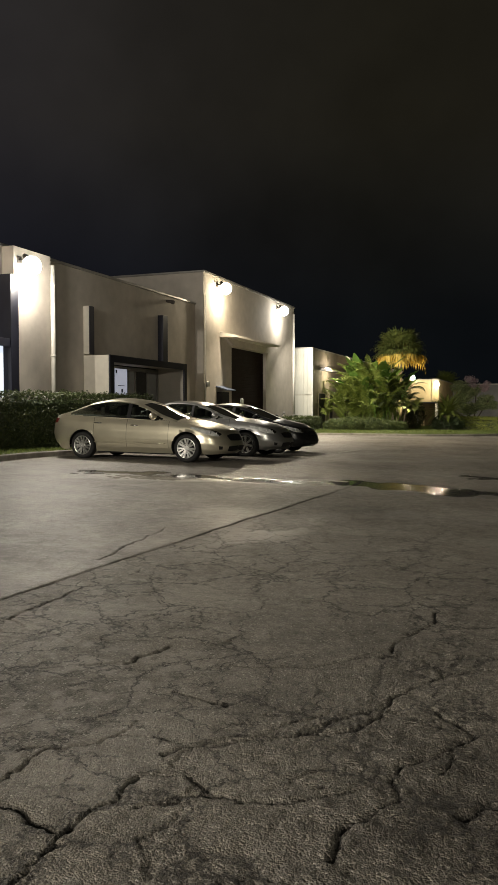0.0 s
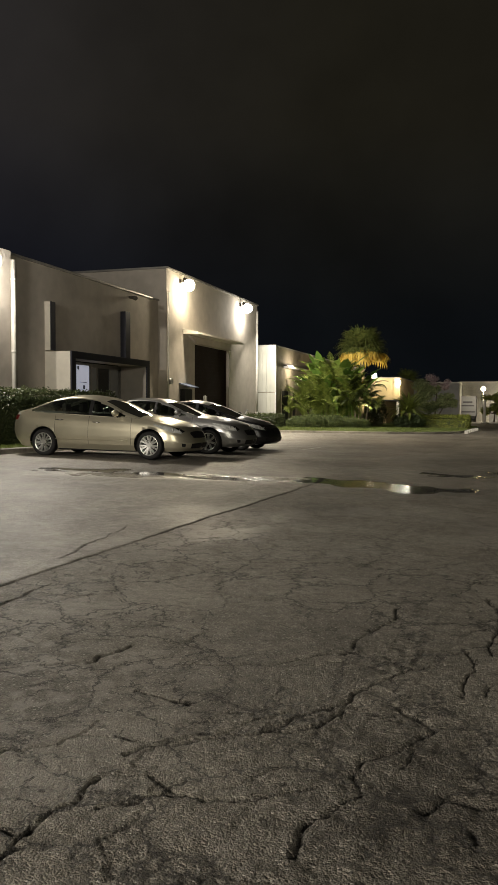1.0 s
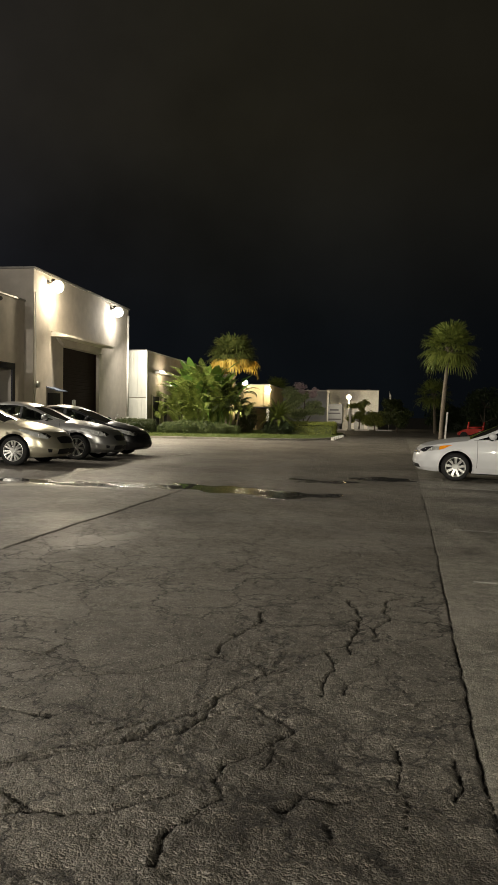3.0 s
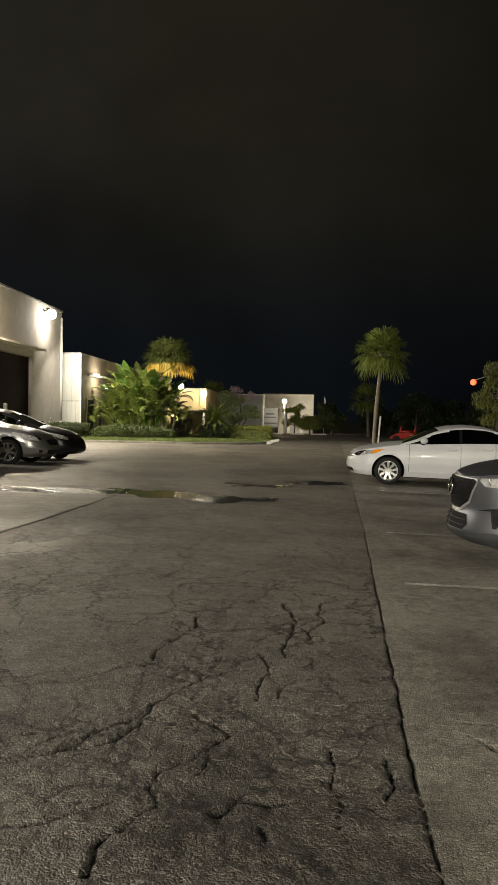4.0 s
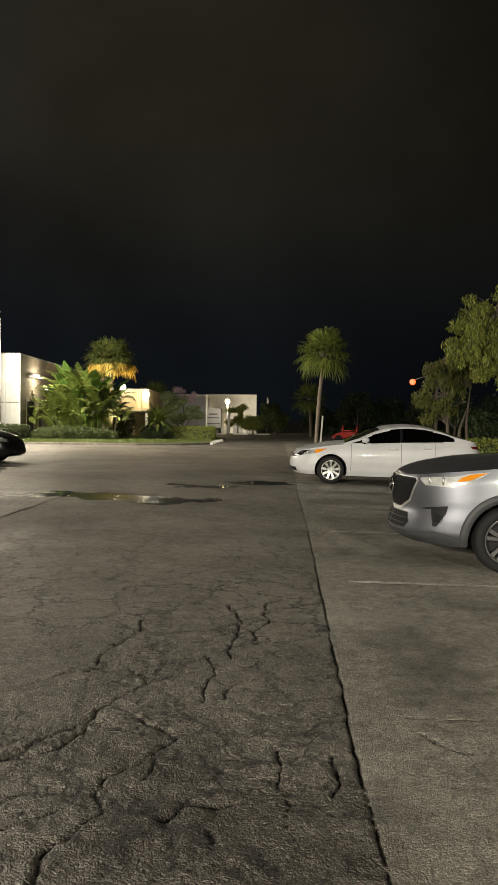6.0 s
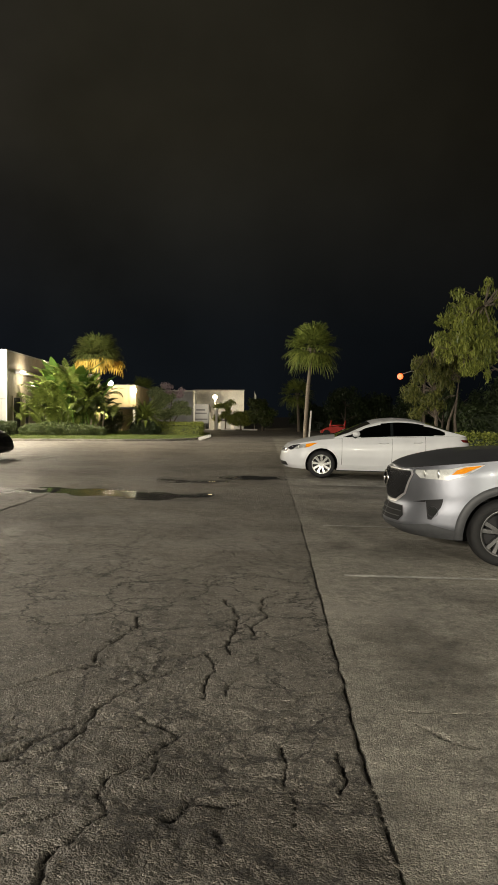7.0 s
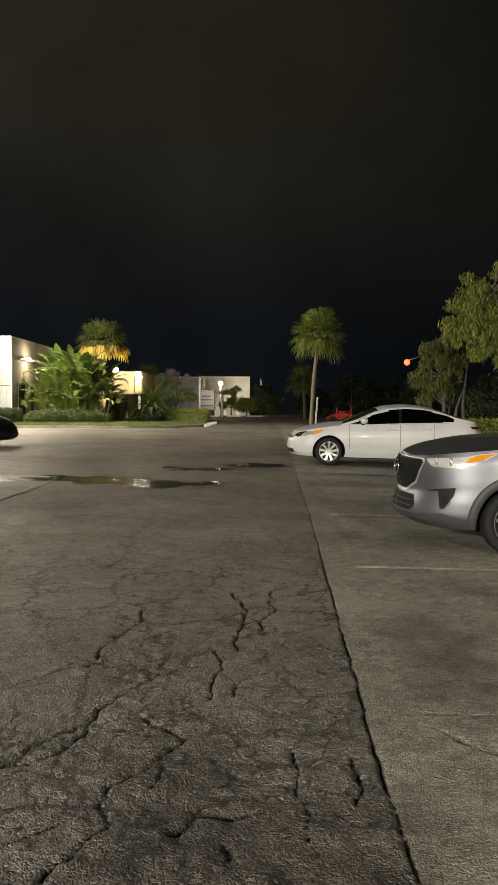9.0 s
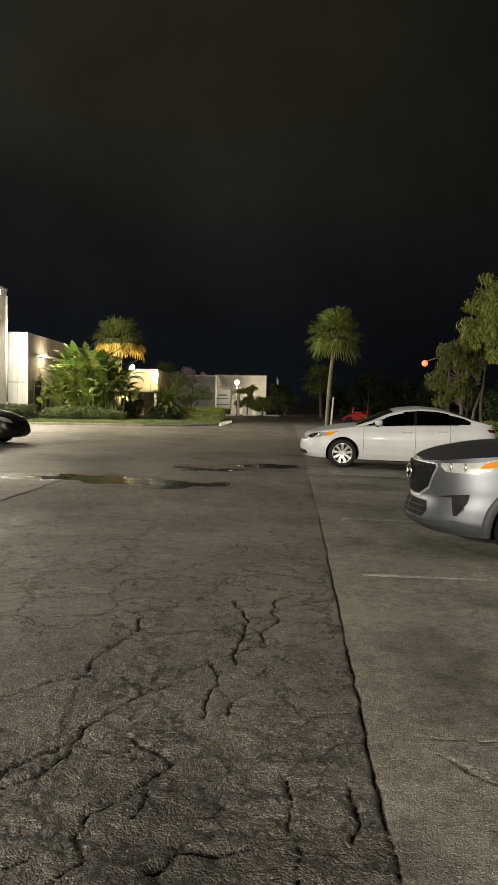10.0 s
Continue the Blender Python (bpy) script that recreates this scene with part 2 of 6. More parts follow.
def solo(name, bm, mat, label, category, group="", kind="", m=None):
    ob = new(name, mesh_of(name, bm, mat))
    ob.matrix_world = LOT if m is None else m
    return tagged(ob, label, category, group, kind)


def raw_mesh(name, verts, faces, mats, smooth=False):
    """A mesh straight from arrays of vertices and equal-sided faces."""
    me = bpy.data.meshes.new(name)
    verts, faces = np.asarray(verts, dtype=np.float32), np.asarray(faces, dtype=np.int32)
    k = faces.shape[1]
    me.vertices.add(len(verts))
    me.vertices.foreach_set("co", verts.ravel())
    me.loops.add(faces.size)
    me.loops.foreach_set("vertex_index", faces.ravel())
    me.polygons.add(len(faces))
    me.polygons.foreach_set("loop_start", np.arange(0, faces.size, k, dtype=np.int32))
    me.polygons.foreach_set("loop_total", np.full(len(faces), k, dtype=np.int32))
    me.polygons.foreach_set("use_smooth", np.full(len(faces), smooth))
    me.update(calc_edges=True)
    for m in mats:
        me.materials.append(m)
    return me


# ---- ground ----
def hash01(a, b, seed):
    h = np.sin(a * 127.1 + b * 311.7 + seed * 74.7) * 43758.5453
    return h - np.floor(h)


def value_noise(x, y, seed):
    xi, yi = np.floor(x), np.floor(y)
    fx, fy = x - xi, y - yi
    fx, fy = fx * fx * (3 - 2 * fx), fy * fy * (3 - 2 * fy)
    a, b = hash01(xi, yi, seed), hash01(xi + 1, yi, seed)
    c, d = hash01(xi, yi + 1, seed), hash01(xi + 1, yi + 1, seed)
    return (a * (1 - fx) + b * fx) * (1 - fy) + (c * (1 - fx) + d * fx) * fy


def fractal(x, y, seed, octaves=4):
    total, amp, norm = 0, 1.0, 0
    for o in range(octaves):
        total = total + amp * value_noise(x * 2 ** o, y * 2 ** o, seed + o)
        norm += amp
        amp *= 0.5
    return total / norm


def wander(x, y, scale, seed, octaves=5):
    """Distance to long wandering lines: the middle contour of a fractal noise."""
    e = 0.01
    n = fractal(x * scale, y * scale, seed, octaves)
    gx = (fractal((x + e) * scale, y * scale, seed, octaves - 2) - fractal((x - e) * scale, y * scale, seed, octaves - 2)) / (2 * e)
    gy = (fractal(x * scale, (y + e) * scale, seed, octaves - 2) - fractal(x * scale, (y - e) * scale, seed, octaves - 2)) / (2 * e)
    return np.abs(n - 0.5) / np.maximum(np.hypot(gx, gy), 0.35 * scale)


def near_segment(v, u, v0, u0, v1, u1):
    s = np.clip(((v - v0) * (v1 - v0) + (u - u0) * (u1 - u0)) / ((v1 - v0) ** 2 + (u1 - u0) ** 2), 0, 1)
    return np.hypot(v - v0 - s * (v1 - v0), u - u0 - s * (u1 - u0))


def joint_line(u):
    """Where the lane's asphalt ends and the older paving of the parking bays begins."""
    return 0.53 + 0.040 * u + np.interp(u, [2.3, 3, 4.2, 6, 9, 14], [0.035, 0.02, -0.01, 0.005, 0.035, 0.03]) + 0.05 * (fractal(u * 1.1, u * 0 + 3.3, 41, 4) - 0.5) + 0.022 * (fractal(u * 9, u * 0 + 1.3, 43, 3) - 0.5)


def spaced(*spans):
    out = []
    for a, b, step in spans:
        out += list(np.arange(a, b, step))
    return np.array(out + [spans[-1][1]])


us = spaced((-400, -60, 34), (-60, -6, 6), (-6, 1.9, 0.5), (1.9, 5.6, 0.012), (5.6, 8.5, 0.022), (8.5, 13, 0.036), (13, 18, 0.05), (18, 30, 0.25), (30, 60, 1.0), (60, 120, 4), (120, 900, 60))
vs = spaced((-700, -60, 40), (-60, -20, 4), (-20, -12, 0.5), (-12, -5, 0.10), (-5, -4.45, 0.026), (-4.45, -3.3, 0.014), (-3.3, -2.4, 0.024), (-2.4, 1.0, 0.012), (1.0, 2.2, 0.018), (2.2, 6, 0.05), (6, 14, 0.3), (14, 60, 3), (60, 900, 60))
VV, UU = np.meshgrid(vs, us)
rough_wob = 0.07 * (fractal(VV * 8, UU * 8, 71, 4) - 0.5), 0.07 * (fractal(VV * 8, UU * 8, 79, 4) - 0.5)
joint_at = joint_line(UU)
bays = VV > joint_at
worn = np.clip((fractal(VV * 0.5 + 9, UU * 0.5, 23, 3) - 0.36) * 5, 0, 1) * np.clip(1.35 - np.abs(VV + 0.1) / 1.5, 0.0, 1)
crack_w = 0.004 + 0.010 * fractal(VV * 2.5, UU * 2.5, 57, 3)
near_far = np.clip(1 - (UU - 10) / 9, 0.0, 1)
gaps = np.clip((fractal(VV * 1.3, UU * 1.3 + 4, 91, 3) - 0.40) * 8, 0, 1)
gaps2 = np.clip((fractal(VV * 2.3, UU * 2.3 + 14, 95, 3) - 0.44) * 9, 0, 1)
long_cracks = np.exp(-(wander(VV + 2.3 + rough_wob[0], UU * 1.25 + rough_wob[1], 0.5, 101, 6) / crack_w) ** 2) * gaps
more_cracks = np.exp(-(wander(VV * 0.9 + 7 + rough_wob[1], UU * 1.2 + rough_wob[0], 0.9, 111, 6) / (crack_w * 0.8)) ** 2) * gaps2
mesh_cracks = np.exp(-(wander(VV, UU, 1.9, 121, 4) / (crack_w * 0.7)) ** 2) * worn * gaps2
crack = np.maximum(np.maximum(long_cracks, more_cracks * 0.9), mesh_cracks * 0.4) * np.where(bays, 0.12, np.where(VV < -3.9, 0.4, 1)) * near_far * np.clip((joint_at - VV - 0.16) / 0.15, 0.0, 1)
joint_edge = joint_at + 0.011 * (fractal(VV * 31, UU * 31, 251, 3) - 0.5)
joint = np.exp(-((VV - joint_edge) / (0.004 + 0.030 * np.clip(fractal(UU * 4, UU * 0, 33, 4) - 0.35, 0, 1) * np.clip(1.3 - UU / 9, 0.25, 1))) ** 2) * np.clip(1.25 - UU / 16, 0.3, 1) * np.clip((20 - UU) / 6, 0, 1) * (UU > -6)
# the main cracks of the worn lane, as lines of (v, u) that wander between their ends
LANE_CRACKS = (
    ((-1.82, 4.24), (-1.34, 4.4), (-0.9, 4.82), (-0.69, 4.87), (-0.52, 4.62), (-0.28, 4.88)), ((-1.59, 3.08), (-1.08, 3.55), (-0.84, 3.7), (-0.72, 4.07), (-0.61, 4.39), (-0.5, 4.62)),
    ((-1.12, 3.5), (-1.02, 3.75), (-0.72, 4.07)), ((-0.67, 2.5), (-0.67, 2.76), (-0.5, 3.1), (-0.52, 3.37), (-0.29, 3.85), (-0.5, 4.08)), ((-1.5, 2.62), (-1.22, 2.81), (-0.97, 2.88), (-0.65, 3.11)),
    ((-0.13, 4.38), (-0.14, 5.18)), ((-0.01, 4.39), (0.07, 4.7)), ((0.0, 5.1), (-0.04, 5.4), (0.09, 5.83), (-0.01, 6.57)), ((0.16, 5.6), (0.26, 6.11), (0.31, 6.63), (0.42, 6.81)),
    ((-0.22, 3.07), (-0.15, 3.17), (0.13, 3.23)), ((0.27, 3.34), (0.31, 3.52), (0.31, 3.75)), ((0.51, 3.22), (0.56, 3.67)))
EDGE_CRACKS = (
    ((0.98, 4.2), (1.16, 4.23), (1.49, 4.23)), ((1.02, 4.08), (1.29, 3.77)), ((-0.06, 2.94), (-0.04, 2.78)), ((-0.86, 4.9), (-0.84, 5.15), (-0.7, 5.7), (-0.74, 6.02)), ((-0.34, 3.34), (-0.36, 3.6)),
    ((0.3, 3.24), (0.31, 2.95)), ((0.37, 4.23), (0.49, 4.46), (0.7, 4.56)), ((-4.08, 6.49), (-4.22, 7.46), (-4.29, 8.34)), ((-3.64, 4.2), (-3.67, 4.67), (-3.63, 5.6)), ((-1.63, 1.95), (-1.71, 2.3), (-1.58, 2.86), (-1.35, 2.91), (-1.22, 2.81)),
    ((-1.9, 3.77), (-1.58, 3.67)), ((-2.54, 3.88), (-2.38, 4.09), (-2.3, 4.5)), ((-2.06, 2.42), (-1.73, 2.34)), ((-2.19, 2.5), (-2.13, 2.68), (-2.17, 2.9)), ((-1.95, 2.99), (-1.95, 3.34)))
close = (UU > 1.8) & (UU < 9) & (VV > -5) & (VV < 2)
kv = VV[close] + 0.16 * (fractal(VV[close] * 3.1, UU[close] * 3.1, 201, 5) - 0.5) + 0.045 * (fractal(VV[close] * 9, UU[close] * 9, 209, 4) - 0.5) + 0.016 * (fractal(VV[close] * 34, UU[close] * 34, 241, 2) - 0.5)
ku = UU[close] + 0.16 * (fractal(VV[close] * 3.1, UU[close] * 3.1, 205, 5) - 0.5) + 0.045 * (fractal(VV[close] * 9, UU[close] * 9, 211, 4) - 0.5) + 0.016 * (fractal(VV[close] * 34, UU[close] * 34, 243, 2) - 0.5)
opening = 0.36 + 2.3 * np.clip(fractal(kv * 5.0, ku * 5.0, 215, 4) - 0.36, 0, 1)
grain_edge = 0.6 + 0.8 * fractal(kv * 40, ku * 40, 219, 2)
main_cracks = np.zeros(VV.shape)
for lines, half in ((LANE_CRACKS, 0.0135), (EDGE_CRACKS, 0.0105)):
    for line in lines:
        for (v0, u0), (v1, u1) in zip(line, line[1:]):
            reach = near_segment(kv, ku, v0, u0, v1, u1)
            main_cracks[close] = np.maximum(main_cracks[close], np.exp(-(reach / (half * opening * grain_edge)) ** 2))
crack = np.maximum(crack * 0.45, main_cracks)
ravel = np.clip(1.5 - np.hypot((VV + 0.25) / 1.15, (UU - 3.2) / 2.2) + 1.1 * (fractal(VV * 1.7, UU * 1.7, 221, 4) - 0.5), 0, 1) * ~bays
lane_seam = -4.05 + (UU - 4.9) * 0.1 + 0.05 * (fractal(UU * 1.4, UU * 0 + 8, 47, 4) - 0.5)
seam = np.exp(-((VV - lane_seam - 0.03 * (fractal(VV * 9, UU * 9, 261, 3) - 0.5)) / 0.015) ** 2) * (UU < 14) * (UU > -5) * np.clip((fractal(UU * 2, UU * 0 + 2, 49, 2) - 0.2) * 4, 0.55, 1)
pale = np.clip((fractal(VV * 1.9, UU * 1.3, 131, 5) - 0.43) * 9, 0, 1) * np.clip(1.5 - np.abs(VV - lane_seam - 0.55) / 0.45, 0, 1) * np.clip(1.6 - np.abs(UU - 8.7) / 1.3, 0, 1)
pale = np.maximum(pale, np.clip((fractal(VV * 1.1 + 5, UU * 1.1, 137, 5) - 0.60) * 7, 0, 1) * 0.35 * near_far)
# speckled lamp sheen on worn flakes, put into the pale colour mask
pale = np.maximum(pale, 0.55 * np.clip((fractal(VV * 10, UU * 8, 231, 4) - 0.52) * 9, 0, 1) * np.clip((fractal(VV * 1.6, UU * 1.6, 233, 3) - 0.40) * 6, 0, 1) * np.clip(1.4 - np.hypot((VV + 2.7) / 0.9, (UU - 4.0) / 2.2), 0, 1))
smooth_lane = np.clip((lane_seam - VV) / 0.1, 0, 1)
relief = 0.016 * (fractal(VV * 0.7, UU * 0.7, 61, 3) - 0.5) + 0.005 * (fractal(VV * 14, UU * 14, 67, 3) - 0.5) + (0.012 * (fractal(VV * 24, UU * 24, 83, 3) - 0.5) + 0.016 * ravel * (fractal(VV * 9, UU * 9, 87, 3) - 0.5)) * near_far * (0.6 + 0.9 * ravel) * np.where(bays, 0.6, 1) * (1 - 0.6 * smooth_lane)
pool = np.full(VV.shape, 9.0)
ragged = 1.05 * (fractal(VV * 2.3, UU * 4.6, 31, 6) - 0.5)
for v0, u0, v1, u1, half in ((-3.3, 13.95, -2.6, 13.85, 0.42), (-2.4, 14.05, -2.15, 14.0, 0.40), (-1.9, 13.85, -1.7, 13.7, 0.32), (-1.55, 13.5, -0.7, 13.75, 0.28), (-1.45, 16.35, -1.1, 16.25, 0.30), (-0.8, 16.2, -0.25, 16.35, 0.2), (0.1, 17.1, 0.8, 17.4, 0.34), (-8.6, 13.2, -7.2, 13.75, 0.12), (-6.6, 13.55, -4.6, 13.6, 0.14)):
    pool = np.minimum(pool, near_segment(VV, UU, v0, u0, v1, u1) - half + ragged)
wet = np.clip(0.5 - pool / 0.14, 0, 1)
stained = np.zeros(VV.shape)
for sv, su, rv, ru in ((2.3, 9.1, 1.2, 0.55), (2.9, 6.6, 1.0, 0.45), (2.5, 14.4, 1.5, 0.5), (2.2, 16.0, 1.6, 0.4), (2.8, 12.0, 1.3, 0.45), (1.4, 5.2, 0.35, 0.8), (0.15, 2.9, 0.9, 0.55), (-0.25, 3.6, 0.4, 0.35), (3.6, 18.2, 2.4, 1.2), (-5.5, 17.5, 2.5, 1.0)):
    stained = np.maximum(stained, np.clip(1.3 - np.hypot((VV - sv) / rv, (UU - su) / ru) + 1.6 * (fractal(VV * 3, UU * 5, 151, 5) - 0.5), 0, 1))
damp = np.clip(0.5 - (pool - 0.2) / 0.35, 0, 1) * 0.7
# strip of pale wet silt, also masks the sheen of the lit walls
gutter_sheen = np.clip(1.2 - np.abs(UU - 13.72 - 0.20 * (VV + 4) - 0.3 * ragged) / 0.55, 0, 1) * np.clip((fractal(VV * 1.2, UU * 4, 171, 4) - 0.3) * 5, 0, 1) * np.clip((VV + 8.5) / 2, 0, 1) * np.clip((-3.3 - VV) / 0.8, 0, 1)
XX, YY = UU * SN + VV * CS, UU * CS - VV * SN
ZZ = rise(XX, YY) + relief * (1 - wet) * np.clip((60 - UU) / 40, 0, 1) - 0.026 * np.maximum(crack, joint * 1.2) * (1 - wet) - 0.024 * seam - np.where(bays, 0.004, 0)
ZZ -= 0.05 * ((VV < -11.4) & (UU < 44)) + 0.0
nv = len(vs)
ii = (np.arange(len(us) - 1)[:, None] * nv + np.arange(nv - 1)[None, :]).ravel()
ground_faces = np.stack([ii, ii + 1, ii + nv + 1, ii + nv], 1)


def ground_material():
    m = bpy.data.materials.new("worn_asphalt")
    m.use_nodes = True
    n, l = m.node_tree.nodes, m.node_tree.links
    p = n["Principled BSDF"]

    def attr(name):
        a = n.new("ShaderNodeAttribute")
        a.attribute_name = name
        return a.outputs["Fac"]

    def noise_of(scale, detail, vec, rough=0.6):
        t = n.new("ShaderNodeTexNoise")
        t.inputs["Scale"].default_value, t.inputs["Detail"].default_value, t.inputs["Roughness"].default_value = scale, detail, rough
        l.new(vec, t.inputs["Vector"])
        return t.outputs["Fac"]

    def span(val, a, b, c, d):
        r = n.new("ShaderNodeMapRange")
        for k, x in (("From Min", a), ("From Max", b), ("To Min", c), ("To Max", d)):
            r.inputs[k].default_value = x
        l.new(val, r.inputs["Value"])
        return r.outputs["Result"]

    def mix(kind, fac, c1, c2):
        x = n.new("ShaderNodeMixRGB")
        x.blend_type = kind
        for key, val in (("Fac", fac), ("Color1", c1), ("Color2", c2)):
            if isinstance(val, (int, float)):
                x.inputs[key].default_value = val
            elif isinstance(val, tuple):
                x.inputs[key].default_value = (*val, 1)
            else:
                l.new(val, x.inputs[key])
        return x.outputs["Color"]

    def maths(op, a, b):
        x = n.new("ShaderNodeMath")
        x.operation = op
        for i, val in enumerate((a, b)):
            if isinstance(val, (int, float)):
                x.inputs[i].default_value = val
            else:
                l.new(val, x.inputs[i])
        return x.outputs[0]

    vec = n.new("ShaderNodeTexCoord").outputs["Object"]
    base = mix("MIX", attr("bays"), (0.214, 0.197, 0.166), (0.310, 0.292, 0.246))
    base = mix("MIX", maths("MULTIPLY", attr("lane"), 0.6), base, (0.225, 0.205, 0.180))
    base = mix("MULTIPLY", 1, base, span(noise_of(0.42, 6, vec), 0.32, 0.68, 0.66, 1.28))
    base = mix("MULTIPLY", 1, base, span(noise_of(2.4, 7, vec, 0.68), 0.3, 0.7, 0.74, 1.24))
    base = mix("MULTIPLY", 1, base, span(noise_of(11.0, 7, vec, 0.75), 0.34, 0.66, 0.68, 1.30))
    chip = n.new("ShaderNodeTexVoronoi")
    chip.inputs["Scale"].default_value = 120
    l.new(vec, chip.inputs["Vector"])
    grit = n.new("ShaderNodeSeparateColor")
    l.new(chip.outputs["Color"], grit.inputs[0])
    base = mix("MULTIPLY", 1, base, span(grit.outputs[0], 0, 1, 0.58, 1.42))
    base = mix("MIX", maths("MULTIPLY", maths("GREATER_THAN", grit.outputs[1], 0.978), 0.75), base, (0.52, 0.50, 0.45))
    stone = n.new("ShaderNodeTexVoronoi")
    stone.inputs["Scale"].default_value = 62
    l.new(vec, stone.inputs["Vector"])
    stone_tone = n.new("ShaderNodeSeparateColor")
    l.new(stone.outputs["Color"], stone_tone.inputs[0])
    base = mix("MULTIPLY", attr("ravel"), base, span(stone_tone.outputs[0], 0, 1, 0.54, 1.02))
    fleck = maths("MULTIPLY", maths("GREATER_THAN", stone_tone.outputs[1], 0.955), maths("MULTIPLY", maths("LESS_THAN", stone.outputs["Distance"], 0.42), 0.55))
    base = mix("MIX", fleck, base, (0.50, 0.47, 0.42))
    pit = span(noise_of(38, 4, vec, 0.7), 0.40, 0.30, 0, 1)
    base = mix("MULTIPLY", maths("MULTIPLY", pit, 0.7), base, (0.25, 0.24, 0.23))
    base = mix("MULTIPLY", attr("stained"), base, (0.56, 0.55, 0.54))
    # worn pale patches; the left-hand speckles are sheen painted as colour
    base = mix("MIX", maths("MULTIPLY", attr("pale"), 0.8), base, (0.40, 0.37, 0.33))
    # silt colour, lightened further so that it carries the wet sheen
    base = mix("MIX", maths("MULTIPLY", attr("gutter_sheen"), 0.9), base, (0.60, 0.56, 0.49))
    # hairline crazing
    warp = n.new("ShaderNodeTexNoise")
    warp.inputs["Scale"].default_value, warp.inputs["Detail"].default_value, warp.inputs["Roughness"].default_value = 2.2, 9, 0.68
    l.new(vec, warp.inputs["Vector"])
    bent = n.new("ShaderNodeVectorMath")
    bent.operation = "MULTIPLY_ADD"
    l.new(warp.outputs["Color"], bent.inputs[0])
    bent.inputs[1].default_value = (0.55, 0.55, 0.55)
    l.new(vec, bent.inputs[2])
    craze = 0.0
    for size, width, lo, hi, shift in ((1.4, 0.016, 0.40, 0.48, 0.9), (3.4, 0.030, 0.46, 0.54, 1.7)):
        cell = n.new("ShaderNodeTexVoronoi")
        cell.feature = "DISTANCE_TO_EDGE"
        cell.inputs["Scale"].default_value = size
        l.new(bent.outputs[0], cell.inputs["Vector"])
        line = span(cell.outputs["Distance"], width * 0.35, width, 1, 0)
        where = span(noise_of(shift, 5, vec), lo, hi, 0, 1)
        craze = maths("MAXIMUM", craze, maths("MULTIPLY", line, where))
    craze = maths("MULTIPLY", craze, attr("crazed"))
    base = mix("MIX", maths("MULTIPLY", craze, 0.85), base, (0.014, 0.012, 0.010))
    base = mix("MIX", attr("crack"), base, (0.009, 0.008, 0.007))
    base = mix("MULTIPLY", maths("MAXIMUM", attr("wet"), maths("MULTIPLY", attr("damp"), 0.8)), base, (0.38, 0.38, 0.40))
    l.new(base, p.inputs["Base Color"])
    gloss = span(noise_of(0.55, 4, vec), 0.35, 0.65, 0.46, 0.64)
    gloss = maths("ADD", gloss, span(noise_of(6, 4, vec), 0.3, 0.7, -0.07, 0.07))
    gloss = maths("SUBTRACT", maths("SUBTRACT", gloss, maths("MULTIPLY", attr("damp"), 0.16)), maths("ADD", maths("MULTIPLY", attr("pale"), 0.10), maths("ADD", maths("MULTIPLY", attr("gutter_sheen"), 0.36), maths("MULTIPLY", attr("lane"), 0.10))))
    l.new(mix("MIX", attr("wet"), gloss, (0.055, 0.055, 0.055)), p.inputs["Roughness"])
    p.inputs["Specular IOR Level"].default_value = 0.42
    height = maths("ADD", maths("ADD", maths("MULTIPLY", chip.outputs["Distance"], -0.7), maths("MULTIPLY", stone.outputs["Distance"], maths("MULTIPLY", maths("ADD", attr("ravel"), 0.5), -0.5))), maths("SUBTRACT", maths("MULTIPLY", noise_of(30, 4, vec, 0.6), 1.3), maths("MULTIPLY", craze, 1.8)))
    b = n.new("ShaderNodeBump")
    b.inputs["Distance"].default_value = 0.012
    l.new(maths("SUBTRACT", maths("SUBTRACT", 1.0, maths("MULTIPLY", attr("lane"), 0.3)), maths("MAXIMUM", maths("MULTIPLY", attr("wet"), 0.93), maths("MULTIPLY", attr("gutter_sheen"), 0.62))), b.inputs["Strength"])
    l.new(height, b.inputs["Height"])
    l.new(b.outputs["Normal"], p.inputs["Normal"])
    return m


ground_mesh = raw_mesh("ground", np.stack([VV.ravel(), UU.ravel(), ZZ.ravel()], 1), ground_faces, [ground_material()], True)
for key, val in (("crack", np.clip(np.maximum(np.maximum(crack * 0.9, joint), seam * 0.9), 0, 1)), ("wet", wet), ("damp", np.maximum(damp, 0)), ("gutter_sheen", gutter_sheen), ("stained", stained), ("crazed", np.where(bays, 0.35, np.where(VV < lane_seam, 0.25, 1.0)) * np.clip((13 - UU) / 6, 0, 1)), ("pale", np.clip(pale, 0, 1)), ("ravel", ravel), ("lane", smooth_lane * (UU < 60)), ("bays", bays * np.clip((60 - UU) / 10, 0, 1))):
    ground_mesh.attributes.new(key, "FLOAT", "POINT").data.foreach_set("value", val.astype(np.float32).ravel())
ground = new("ground", ground_mesh)
ground.matrix_world = LOT
tagged(ground, "cracked grey asphalt lot with damp patches and puddles", "ground", kind="structure")

